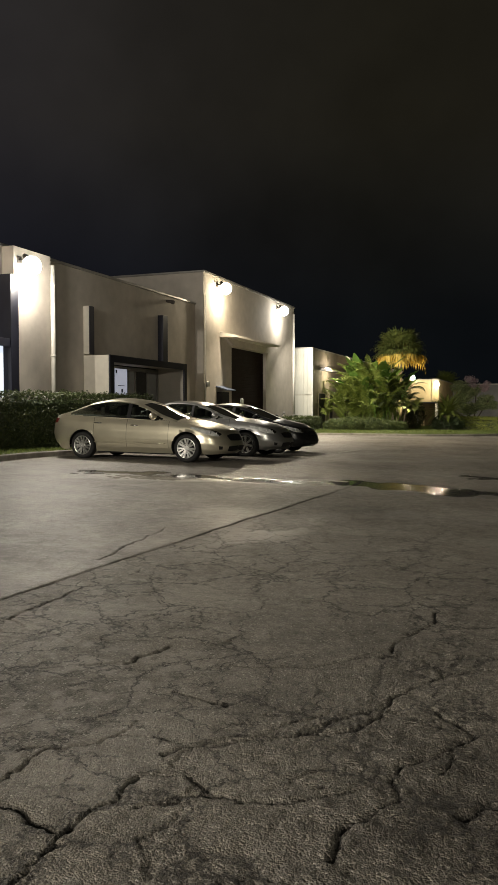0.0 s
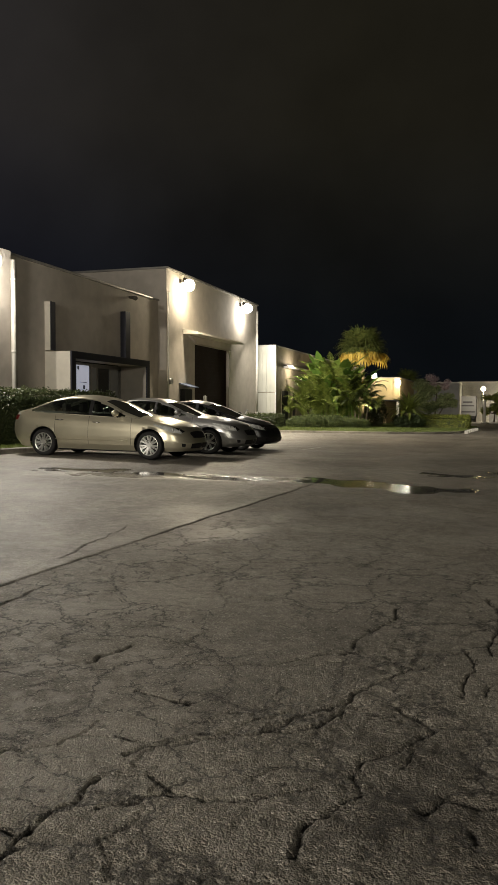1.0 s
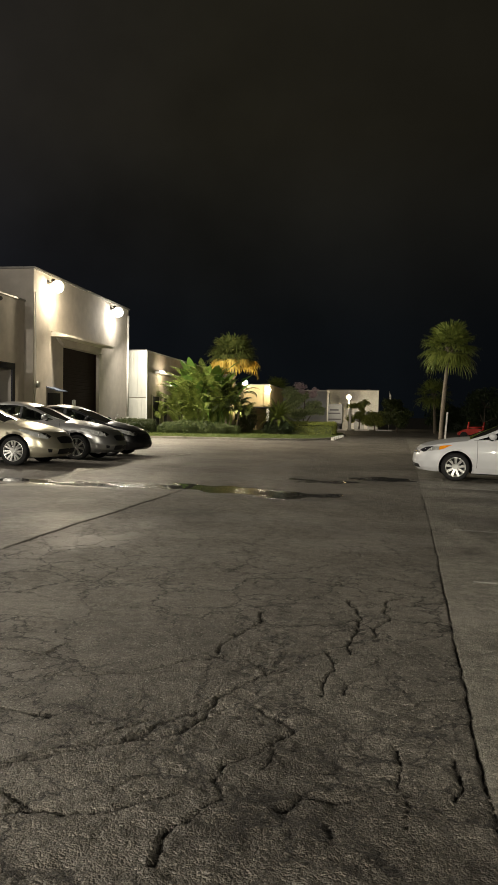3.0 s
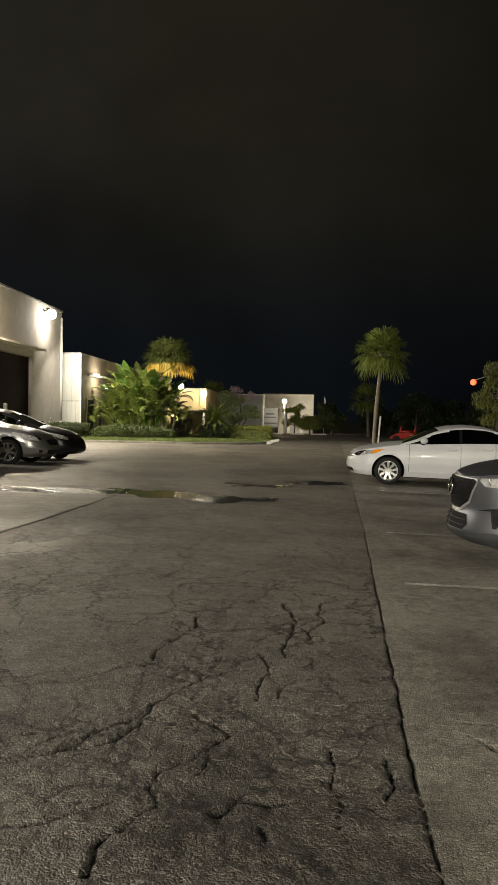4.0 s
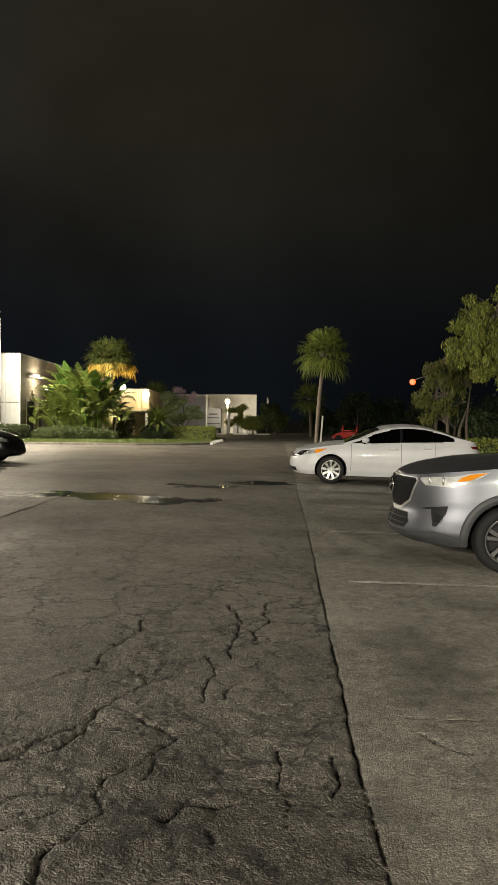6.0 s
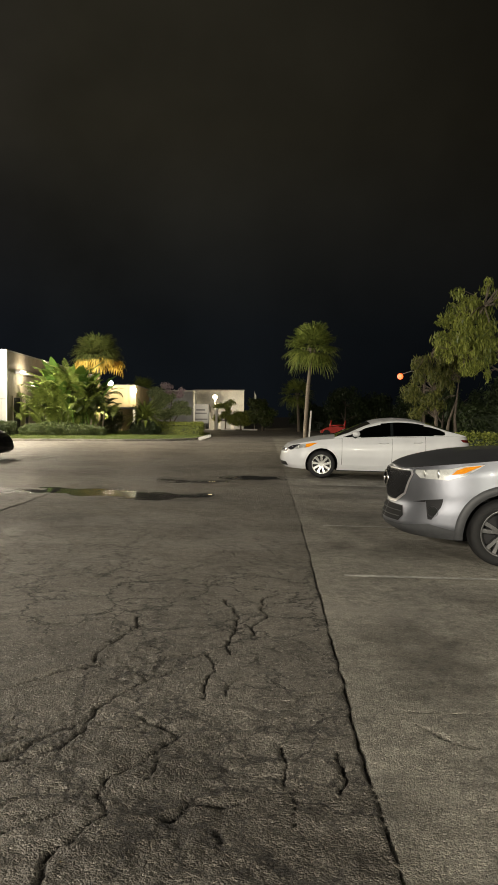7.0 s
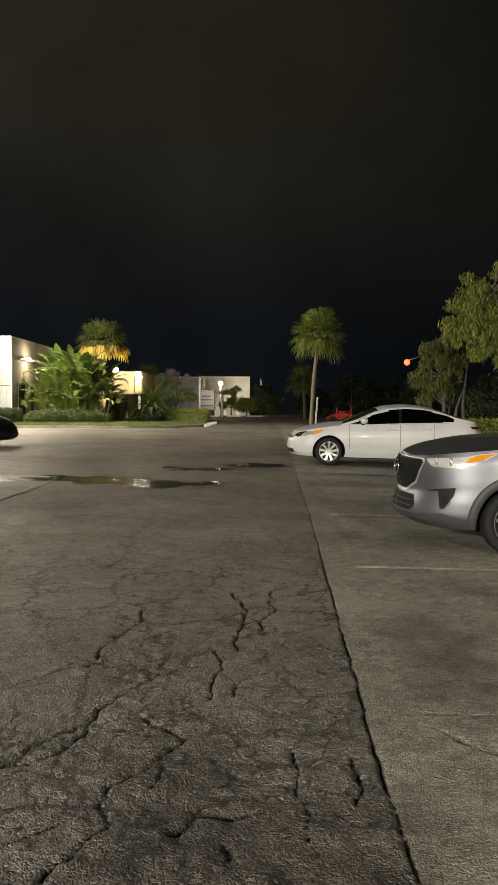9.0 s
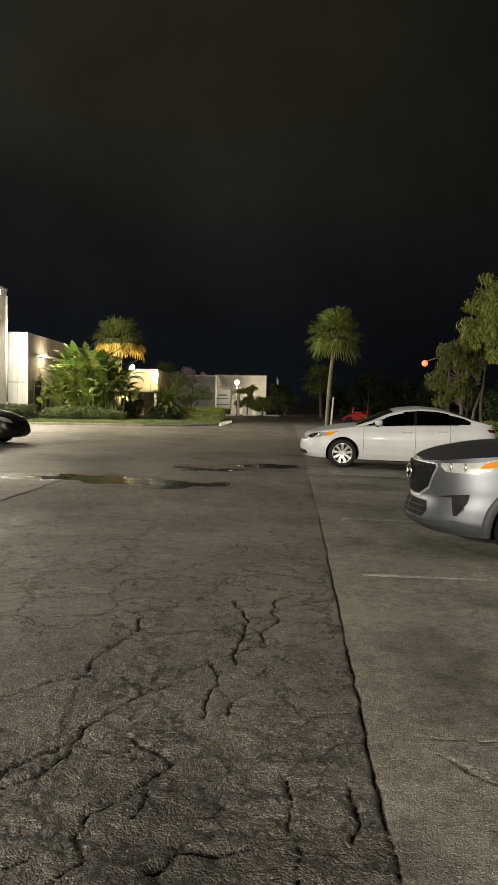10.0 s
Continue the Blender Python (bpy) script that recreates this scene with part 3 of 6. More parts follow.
# ---- kerbs, grass, markings ----
def strip(points, width, height, inset=0.02):
    """A kerb along a line of (v, u) points, that follows the ground."""
    bm = bmesh.new()
    rows = []
    for i, (v, u) in enumerate(points):
        a, b = Vector(points[max(i - 1, 0)]), Vector(points[min(i + 1, len(points) - 1)])
        d = (b - a).normalized()
        n = Vector((-d.y, d.x))
        z = lot_rise(v, u)
        sect = ((0, -0.1), (0, height - inset), (inset, height), (width - inset, height), (width, height - inset), (width, -0.1))
        rows.append([bm.verts.new((v + n.x * o, u + n.y * o, z + h)) for o, h in sect])
    for r0, r1 in zip(rows, rows[1:]):
        for k in range(5):
            bm.faces.new((r0[k], r1[k], r1[k + 1], r0[k + 1]))
    bm.faces.new(rows[0])
    bm.faces.new(rows[-1][::-1])
    bmesh.ops.recalc_face_normals(bm, faces=bm.faces)
    return bm


def dense(points, step=0.5):
    out = []
    for a, b in zip(points, points[1:]):
        n = max(1, int(math.dist(a, b) / step))
        out += [(a[0] + (b[0] - a[0]) * k / n, a[1] + (b[1] - a[1]) * k / n) for k in range(n)]
    return out + [points[-1]]


solo("kerb", strip(dense([(-11.42, -8.0), (-11.42, 36.0)]), 0.15, 0.13), M_KERB, "weathered concrete kerb along the grass strip", "kerb", kind="structure")
ISLAND = [(-11.42, 36.2), (-8.6, 37.2), (-5.4, 38.2), (-3.2, 40.0), (-2.2, 41.9), (-1.85, 44.0), (-1.75, 50.0), (-1.65, 62.0)]
solo("kerb", strip(dense(ISLAND), 0.15, 0.10), M_KERB, "low concrete kerb round the planted island", "kerb", kind="structure")


def lawn(name, outline, lift, label, step=0.4):
    """A turfed area inside an outline of (v, u) points."""
    lo_v, hi_v = min(p[0] for p in outline), max(p[0] for p in outline)
    lo_u, hi_u = min(p[1] for p in outline), max(p[1] for p in outline)
    nu, nvv = int((hi_u - lo_u) / step) + 1, int((hi_v - lo_v) / step) + 1

    def inside(v, u):
        c = False
        for (v0, u0), (v1, u1) in zip(outline, outline[1:] + outline[:1]):
            if (u0 > u) != (u1 > u) and v < (v1 - v0) * (u - u0) / (u1 - u0) + v0:
                c = not c
        return c
    bm = bmesh.new()
    ring = [bm.verts.new((v, u, lot_rise(v, u) + lift)) for v, u in dense(outline + outline[:1], 1.0)[:-1]]
    bm.faces.new(ring)
    bmesh.ops.triangulate(bm, faces=bm.faces)
    bmesh.ops.recalc_face_normals(bm, faces=bm.faces)
    if sum(f.normal.z for f in bm.faces) < 0:
        bmesh.ops.reverse_faces(bm, faces=bm.faces)
    ob = solo(name, bm, M_TURF, label, "grass", kind="structure")
    return inside, (lo_v, hi_v, lo_u, hi_u)


M_TURF = material("turf", (0.075, 0.095, 0.022), 0.9, grain=0.45, scale=14, bump=0.9, bscale=60, stain=0.35, sscale=0.9)
rnd = random.Random(7)


def blades(name, outline, lift, count, label, tall=0.07):
    """Short grass blades over a lawn."""
    inside, (a, b, c, d) = lawn("lawn", outline, lift, label)
    verts, faces = [], []
    while len(faces) < count:
        v, u = rnd.uniform(a, b), rnd.uniform(c, d)
        if not inside(v, u):
            continue
        z = lot_rise(v, u) + lift - 0.01
        t, h, w = rnd.uniform(0, math.tau), tall * rnd.uniform(0.5, 1.4), rnd.uniform(0.008, 0.016)
        lean, k = rnd.uniform(0, 0.06), len(verts)
        dx, dy = math.cos(t), math.sin(t)
        verts += [(v - dy * w, u + dx * w, z), (v + dy * w, u - dx * w, z), (v + dx * lean, u + dy * lean, z + h)]
        faces.append((k, k + 1, k + 2))
    ob = new(name, raw_mesh(name, verts, faces, [M_GRASS]))
    ob.matrix_world = LOT
    tagged(ob, "short tufts of mown grass", "grass", kind="stuff")


blades("grass", [(-11.5, -8.0), (-11.5, 30.5), (-14.0, 30.5), (-14.0, -8.0)], 0.13, 26000, "mown grass strip in front of the hedge")
blades("grass", [(-11.5, 36.3)] + [(p[0] - 0.05, p[1] + 0.12) for p in ISLAND[1:5]] + [(-1.98, 44.0), (-1.9, 50.0), (-1.8, 62.0), (-7, 72), (-12.9, 72), (-12.9, 44.7), (-13.9, 44.0), (-13.9, 41.0)], 0.10, 40000, "bright grass of the planted island")

for u, v0 in ((7.60, 1.15), (10.74, 1.30), (13.42, 1.80), (16.15, 1.80), (20.6, 2.0), (23.4, 2.0)):
    bm = bmesh.new()
    r = random.Random(int(u * 10))
    cols = [v0 + 0.1 * k for k in range(int((6.6 - v0) / 0.1))]
    lo = [bm.verts.new((v, u - 0.045 + r.uniform(-0.008, 0.008), lot_rise(v, u) + 0.015)) for v in cols]
    hi = [bm.verts.new((v, u + 0.045 + r.uniform(-0.008, 0.008), lot_rise(v, u) + 0.015)) for v in cols]
    for k in range(len(cols) - 1):
        bm.faces.new((lo[k], lo[k + 1], hi[k + 1], hi[k]))
    solo("parking_line", bm, material("worn_line_paint", (0.60, 0.59, 0.54), 0.75, grain=0.45, scale=18, stain=0.4, sscale=3), "worn pale paint line between parking bays", "line", "parking lines", "structure")
for v0, u0, v1, u1 in ((-6.65, 24.4, -5.0, 25.2), (-5.75, 22.6, -5.6, 24.6)):
    bm = bmesh.new()
    pts = dense([(v0, u0), (v1, u1)], 0.2)
    d = (Vector(pts[-1]) - Vector(pts[0])).normalized() * 0.05
    lo = [bm.verts.new((v - d.y, u + d.x, lot_rise(v, u) + 0.02)) for v, u in pts]
    hi = [bm.verts.new((v + d.y, u - d.x, lot_rise(v, u) + 0.02)) for v, u in pts]
    for k in range(len(pts) - 1):
        bm.faces.new((lo[k], lo[k + 1], hi[k + 1], hi[k]))
    solo("parking_line", bm, bpy.data.materials["worn_line_paint"], "faded pale paint line on the far asphalt", "line", "parking lines", "structure")


# ---- wall lamp ----
def wall_lamp(v, u, z, lens, label, wall_v):
    t = thing("wall_lamp", v, u, z, label, "lamp", "wall lamps")
    aim = Vector((0.62, 0, -0.78))
    bm = tube(bmesh.new(), [-aim * 0.36, -aim * 0.28, -aim * 0.2, -aim * 0.14], [0.05, 0.09, 0.12, 0.14], 20)
    part("housing", bm, M_LAMP_BODY, t, "dark metal lamp housing")
    bm = bmesh.new()
    # lens oversized: the lamp's glare is put into its size
    bmesh.ops.create_uvsphere(bm, u_segments=20, v_segments=10, radius=0.27)
    for p in bm.verts:
        p.co = p.co + aim * 0.06
    for f in bm.faces:
        f.smooth = True
    part("lens", bm, lens, t, "bright glowing domed lens")
    part("bracket", tube(bmesh.new(), [-aim * 0.2, Vector((wall_v - v + 0.02, 0, 0.15))], 0.03), M_LAMP_BODY, t)
    part("wall_plate", boxed(wall_v - v, wall_v - v + 0.03, -0.1, 0.1, 0.05, 0.25, 0.006), M_LAMP_BODY, t)
    return t


wall_lamp(-13.6, 18.3, 5.86, M_LAMP_ON, "lit white floodlight on the stucco wall", -14.0)
wall_lamp(-13.6, 32.6, 7.29, M_LAMP_WARM, "lit warm-white floodlight high on the stucco wall", -14.0)
wall_lamp(-13.6, 41.05, 7.28, M_LAMP_ON, "lit white floodlight above the loading door", -14.0)

# ---- the stucco warehouse ----
Z0 = 1.05
hall = thing("warehouse_building", -14.4, 20.0, Z0, "pale stucco warehouse with navy trim, parapets and wall floodlights", "building")


def hp(name, bm, mat, label="", parent=None):
    """A part of the warehouse, given in the lot's own coordinates."""
    bmesh.ops.translate(bm, verts=bm.verts, vec=(14.4, -20.0, -Z0))
    return part(name, bm, mat, parent or hall, label)


bm = boxed(-28, -14.4, 2.0, 18.0, 0.2, 6.37)
hp("wall", bm, M_STUCCO, "stucco wall behind the hedge")
# left wing with the opening of the entrance
hp("wall", boxed(-14.7, -14.4, 18.0, 22.45, 0.2, 6.37), M_STUCCO, "stucco front wall of the low wing")
hp("wall", boxed(-14.7, -14.4, 27.95, 31.1, 0.2, 6.37), M_STUCCO, "stucco front wall of the low wing")
hp("wall", boxed(-14.7, -14.4, 22.452, 27.948, 3.45, 6.37), M_STUCCO, "stucco wall above the entrance")
hp("roof", boxed(-28, -14.7, 18.0, 31.1, 6.0, 6.1), M_ROOF)
hp("coping", boxed(-14.76, -14.33, 2.0, 31.08, 6.372, 6.45, 0.012), M_COPING, "thin metal parapet coping")
bm = boxed(-14.398, -14.0, 18.07, 19.81, 0.2, 6.37)
hp("pilaster", bm, M_STUCCO, "wall bay standing proud")
# tall block with the loading door
hp("wall", boxed(-14.35, -14.0, 31.1, 34.37, 0.2, 7.77), M_STUCCO, "tall stucco front wall")
hp("wall", boxed(-14.35, -14.0, 39.28, 44.25, 0.2, 7.77), M_STUCCO, "tall stucco front wall")
hp("wall", boxed(-14.35, -14.0, 34.372, 39.278, 4.77, 7.77), M_STUCCO, "tall stucco wall above the loading door")
hp("wall", boxed(-30, -14.352, 31.1, 31.4, 0.2, 7.77), M_STUCCO, "stucco end wall above the low wing")
hp("wall", boxed(-30, -14.352, 43.95, 44.25, 0.2, 7.77), M_STUCCO)
hp("roof", boxed(-30, -14.36, 31.42, 43.93, 7.3, 7.45), M_ROOF)
hp("coping", boxed(-14.42, -13.93, 31.03, 44.3, 7.772, 7.86, 0.012), M_COPING, "thin metal parapet coping")
hp("coping", boxed(-30, -14.43, 31.03, 31.45, 7.772, 7.86, 0.012), M_COPING, "thin metal parapet coping")
# roller door of ribbed slats, deep in its reveal
door = hp("roller_door", boxed(-14.34, -14.26, 34.375, 39.275, 0.9, 4.768), M_DOOR, "closed brown ribbed roller door")
for k in range(22):
    z = 0.95 + k * 0.175
    hp("slat", boxed(-14.258, -14.235, 34.38, 39.2, z, z + 0.155, 0.008), M_DOOR, parent=door)
hp("door_track", boxed(-14.258, -14.16, 39.2, 39.272, 0.9, 4.765), M_DOOR, "dark steel door track")
# awning over the door
bm = bmesh.new()
prism(bm, [(-13.998, 5.10), (-13.2, 5.08), (-13.2, 5.17), (-13.998, 5.34)], 1, 32.9, 39.2)
hp("awning", bm, M_STUCCO_LIGHT, "thin sloped pale awning slab")
bm = bmesh.new()
prism(bm, [(33.4, 5.09), (34.2, 4.77), (39.3, 4.77), (39.9, 5.09)], 0, -13.995, -13.82)
hp("awning_beam", bm, M_STUCCO, "tapered stucco beam under the awning")


def downpipe(v, u, z0, z1, r=0.07, label="white rain downpipe"):
    bm = tube(bmesh.new(), [(v, u, z0), (v, u, z1)], r, 10)
    for z in (z0 + 0.8, (z0 + z1) / 2, z1 - 0.6):
        tube(bm, [(v, u, z), (v, u, z + 0.05)], r + 0.012, 10)
    return hp("downpipe", bm, M_PIPE, label)


downpipe(-13.9, 19.78, 0.6, 6.1)
downpipe(-13.9, 43.9, 0.6, 7.4)
hp("wall_cable", tube(bmesh.new(), [(-13.96, 31.2, 1.1), (-13.96, 31.2, 6.8)], 0.025, 6), M_PIPE, "thin white conduit")
# navy fins and the entrance portal
fin = hp("fin", boxed(-14.396, -13.85, 17.72, 18.065, 0.6, 5.52), M_NAVY, "tall navy fin beside the lit wall")
hp("fin", boxed(-14.396, -14.18, 22.2, 22.42, 3.6, 5.2), M_STUCCO_LIGHT, "narrow upright wall fin")
hp("fin_cap", boxed(-14.178, -14.14, 22.2, 22.46, 3.6, 5.2), M_NAVY, "navy fin edge")
hp("fin", boxed(-14.396, -14.16, 27.55, 27.95, 3.6, 5.5), M_NAVY, "navy upright wall fin")
portal = hp("entrance_portal", boxed(-14.396, -13.44, 22.2, 22.42, 0.6, 3.56), M_STUCCO_LIGHT, "pale side wall of the projecting entrance portal")
hp("portal_roof", boxed(-14.396, -13.44, 22.425, 28.1, 3.36, 3.56), M_STUCCO, parent=portal)
hp("header", boxed(-13.436, -13.38, 22.2, 28.1, 3.33, 3.57, 0.005), M_NAVY, "navy portal header", portal)
hp("post", boxed(-13.436, -13.38, 22.2, 22.45, 0.6, 3.328, 0.005), M_NAVY, "navy portal post", portal)
hp("post", boxed(-13.436, -13.38, 27.85, 28.1, 0.6, 3.328, 0.005), M_NAVY, "navy portal post", portal)
hp("portal_wall", boxed(-14.396, -13.44, 27.9, 28.1, 0.6, 3.355), M_STUCCO, parent=portal)
# storefront inside the portal
front = hp("storefront", boxed(-14.75, -14.70, 22.4, 28.0, 0.9, 3.5), M_DARK, "dark glazed storefront")
for a, b in ((22.47, 22.60), (24.3, 24.42), (25.45, 25.6), (26.0, 26.1), (27.0, 27.12), (27.8, 27.93)):
    hp("mullion", boxed(-14.66, -14.58, a, b, 1.0, 3.34, 0.006), M_METAL, "grey aluminium mullion", front)
for a, b, m in ((22.62, 24.28, M_GLASS), (24.44, 25.43, M_GLASS), (25.62, 25.98, M_GREY_WALL), (26.12, 26.98, M_GLASS), (27.14, 27.78, M_GREY_WALL)):
    hp("pane", boxed(-14.63, -14.61, a, b, 1.1, 3.2), m, "", front)
hp("rail", boxed(-14.665, -14.575, 22.47, 27.93, 3.2, 3.345, 0.006), M_METAL, "aluminium head rail", front)
hp("door_handle", tube(bmesh.new(), [(-14.54, 26.25, 1.9), (-14.54, 26.25, 2.4)], 0.018), M_METAL, "upright pull handle", front)
poster = hp("poster", boxed(-14.575, -14.565, 24.5, 25.38, 1.75, 3.25), glowing("backlit_sheet", (0.80, 0.83, 1.0), 0.55), "white backlit notice sheet", front)
for a, b, c, d in ((24.7, 25.2, 2.62, 2.645), (24.95, 25.07, 2.38, 2.52), (25.0, 25.3, 1.85, 2.05), (24.55, 24.66, 3.08, 3.2)):
    hp("print_bar", boxed(-14.564, -14.561, a, b, c, d), M_INK, "", front)
# bright window in the next bay
hp("window", boxed(-13.99, -13.95, 15.9, 17.5, 1.5, 3.5), glowing("lit_window", (0.75, 0.85, 1.0), 1.6), "lit bluish window")
hp("window_head", boxed(-13.99, -13.86, 15.8, 17.7, 3.5, 3.72, 0.01), M_NAVY, "navy window head")
# camera on the parapet, meter, mailbox, sign by the loading door
hp("security_camera", tube(bmesh.new(), [(-14.39, 28.3, 6.16), (-14.2, 28.3, 6.14), (-14.02, 28.15, 6.08)], [0.05, 0.07, 0.09], 10), M_LAMP_BODY, "small dome camera")
hp("meter", tube(bmesh.new(), [(-13.998, 31.35, 2.88), (-13.85, 31.35, 2.88)], 0.13, 14), M_METAL, "round utility meter")
cabinet = thing("notice_cabinet", -13.95, 33.0, lot_rise(-13.9, 33.0) + 0.3, "dark notice cabinet with a sloped blue roof on the wall", "cabinet")
part("body", boxed(-0.04, 0.22, -0.42, 0.42, 1.0, 1.72, 0.01), M_DARK, cabinet)
bm = bmesh.new()
prism(bm, [(-0.05, 1.95), (0.5, 1.78), (0.5, 1.83), (-0.05, 2.0)], 1, -0.55, 0.55)
part("roof", bm, material("blue_grey_sheet", (0.20, 0.25, 0.38), 0.4, metal=0.4, grain=0.1), cabinet, "sloped blue-grey roof")
part("notice", boxed(0.222, 0.228, 0.05, 0.28, 1.02, 1.22), M_POSTER, cabinet, "small white notice")
part("post", boxed(0.0, 0.12, -0.06, 0.06, -0.4, 1.0), M_METAL, cabinet)
sign = thing("door_sign", -13.0, 33.2, lot_rise(-13.0, 33.2), "small grey sign on a post by the loading door", "sign")
part("post", tube(bmesh.new(), [(0, 0, 0), (0, 0, 1.75)], 0.03, 8), M_METAL, sign)
part("plate", boxed(-0.015, 0.015, -0.2, 0.2, 1.2, 1.72, 0.004), M_GREY_WALL, sign, "grey sign plate")
for du, h in ((40.9, 0.95), (41.5, 0.7)):
    bm = tube(bmesh.new(), [(0, 0, -0.05), (0, 0, h), (0.05, 0.06, h + 0.12), (0.12, 0.1, h + 0.1)], 0.045, 8)
    t = solo("standpipe", bm, M_METAL, "short grey standpipe against the wall", "pipe", "standpipes", m=LOT @ pose(-13.6, du, lot_rise(-13.6, du)))

# ---- the low building beyond ----
low = thing("low_building", -12.95, 44.6, 0.9, "low tan building with a pale panelled end", "building")


def lp(name, bm, mat, label="", parent=None):
    bmesh.ops.translate(bm, verts=bm.verts, vec=(12.95, -44.6, -0.9))
    return part(name, bm, mat, parent or low, label)


lp("wall", boxed(-26, -12.98, 44.65, 76, -0.6, 5.4), M_TAN_WALL, "tan stucco side wall")
lp("coping", boxed(-26, -12.93, 44.58, 76, 5.402, 5.48, 0.01), M_COPING)
for k in range(4):
    a = -14.05 + k * 0.272
    for z0, z1 in ((0.4, 2.62), (2.66, 5.40)):
        lp("panel", boxed(a, a + 0.266, 44.60, 44.648, z0, z1, 0.004), M_PALE_PANEL)
lp("corner_trim", boxed(-12.978, -12.93, 44.60, 44.75, 0.4, 5.40), M_WHITE, "pale corner trim")
for u0, u1, z1, m in ((46.0, 47.5, 2.75, M_DARK), (48.6, 49.4, 2.7, M_DARK), (56, 57.2, 2.7, M_DARK), (61, 64, 2.7, M_DARK), (66, 69, 2.7, M_DARK)):
    d = lp("door", boxed(-12.978, -12.955, u0, u1, 0.4, z1), m, "dark recessed doorway")
    lp("frame", boxed(-12.98, -12.92, u0 - 0.12, u0, 0.4, z1 + 0.1), M_TAN_WALL, "", d)
    lp("frame", boxed(-12.98, -12.92, u1, u1 + 0.12, 0.4, z1 + 0.1), M_TAN_WALL, "", d)
lp("window", boxed(-12.978, -12.94, 51.9, 53.1, 1.7, 2.6), glowing("dim_lit_window", (1.0, 0.9, 0.6), 0.55), "small lit window")
lp("ledge", boxed(-12.978, -12.6, 46.4, 56, 4.18, 4.30), M_COPING, "thin canopy ledge")
lp("light_fitting", boxed(-12.9, -12.7, 47.2, 47.9, 4.31, 4.39, 0.01), glowing("tube_light", (1, 0.95, 0.85), 6), "lit strip light")

# ---- cream building, pale wall and the far white building ----
cream = thing("cream_building", -11.7, 79.0, 0.3, "cream building with a projecting lit fascia and wall lamps", "building")


def cp(name, bm, mat, label="", parent=None, base=(-11.7, 79.0, 0.3), to=None):
    bmesh.ops.translate(bm, verts=bm.verts, vec=[-c for c in base])
    return part(name, bm, mat, parent or to or cream, label)


cp("fascia", boxed(-14.6, -9.9, 79.0, 92, 2.55, 4.75), M_YELLOW_WALL, "cream fascia panel")
cp("fascia_trim", boxed(-14.6, -9.85, 78.95, 92, 2.42, 2.545), M_DARK)
cp("end_pilaster", boxed(-10.5, -9.85, 78.9, 78.995, 2.6, 4.72), M_YELLOW_WALL)
cp("coping", boxed(-14.6, -9.85, 78.9, 92, 4.753, 4.83), M_COPING)
cp("wall", boxed(-14.6, -11.5, 80.5, 92, -0.3, 2.5), M_YELLOW_WALL, "cream ground-floor wall")
for k in range(3):
    cp("post", boxed(-14.0 + k * 1.9, -13.75 + k * 1.9, 79.1, 79.35, -0.3, 2.42), M_WHITE)
for v, z in ((-12.4, 4.98), (-10.0, 4.25)):
    bm = bmesh.new()
    # globe enlarged to stand in for the glare round the lamp
    bmesh.ops.create_uvsphere(bm, u_segments=10, v_segments=6, radius=0.26)
    bmesh.ops.translate(bm, verts=bm.verts, vec=(v, 78.7, z))
    cp("lamp", bm, M_LAMP_ON, "lit globe lamp")
pale = thing("pale_wall_building", -8.0, 92.0, 0.1, "low pale wall beyond the crape myrtle", "building")
cp("wall", boxed(-12, -4.8, 93.0, 104, -0.3, 4.6), M_GREY_WALL, "pale grey wall", base=(-8, 92, 0.1), to=pale)
cp("coping", boxed(-12, -4.75, 92.95, 104, 4.603, 4.75), M_WHITE, base=(-8, 92, 0.1), to=pale)

far = thing("white_depot_building", -2.0, 101.0, 0.0, "long white depot building behind small trees", "building")
fb = (-2.0, 101.0, 0.0)
cp("wall", boxed(-5.15, 1.45, 101.0, 120, -0.3, 5.0), M_WHITE, "white painted wall", base=fb, to=far)
cp("coping", boxed(-5.2, 1.5, 100.95, 120, 5.003, 5.1), M_COPING, base=fb, to=far)
cp("rooftop_unit", boxed(-6.6, -5.6, 103, 105, 3.9, 5.0, 0.05), M_METAL, "rooftop air unit", base=fb, to=far)
cp("wall", boxed(-8.6, -5.16, 101.4, 120, -0.3, 4.0), M_GREY_WALL, "low grey annex", base=fb, to=far)
for a in (-1.6, 0.1):
    d = cp("dock_door", boxed(a, a + 1.3, 100.96, 100.995, 0.0, 2.3), M_GREY_WALL, "grey dock door", base=fb, to=far)
truck = thing("box_truck", -4.1, 98.0, 0.0, "parked white box truck with grey lettering bars", "truck")
tb = (-4.1, 98.0, 0.0)
cp("cargo_box", boxed(-5.05, -3.05, 97.6, 100.6, 0.75, 3.2, 0.04), material("truck_panel", (0.12, 0.125, 0.14), 0.5, grain=0.1), "pale grey cargo box", base=tb, to=truck)
for z0, z1, a, b in ((2.35, 2.55, -4.6, -3.5), (1.95, 2.1, -4.8, -3.3), (1.2, 1.35, -4.9, -3.2)):
    cp("lettering_bar", boxed(a, b, 97.585, 97.597, z0, z1), M_INK, "", base=tb, to=truck)
cp("chassis", boxed(-4.9, -3.2, 97.7, 101.8, 0.45, 0.745), M_DARK, "", base=tb, to=truck)
for v in (-4.85, -3.25):
    for u in (98.3, 101.2):
        b = tube(bmesh.new(), [(v - 0.12, u, 0.4), (v + 0.12, u, 0.4)], 0.42, 16)
        cp("wheel", b, M_DARK, "", base=tb, to=truck)
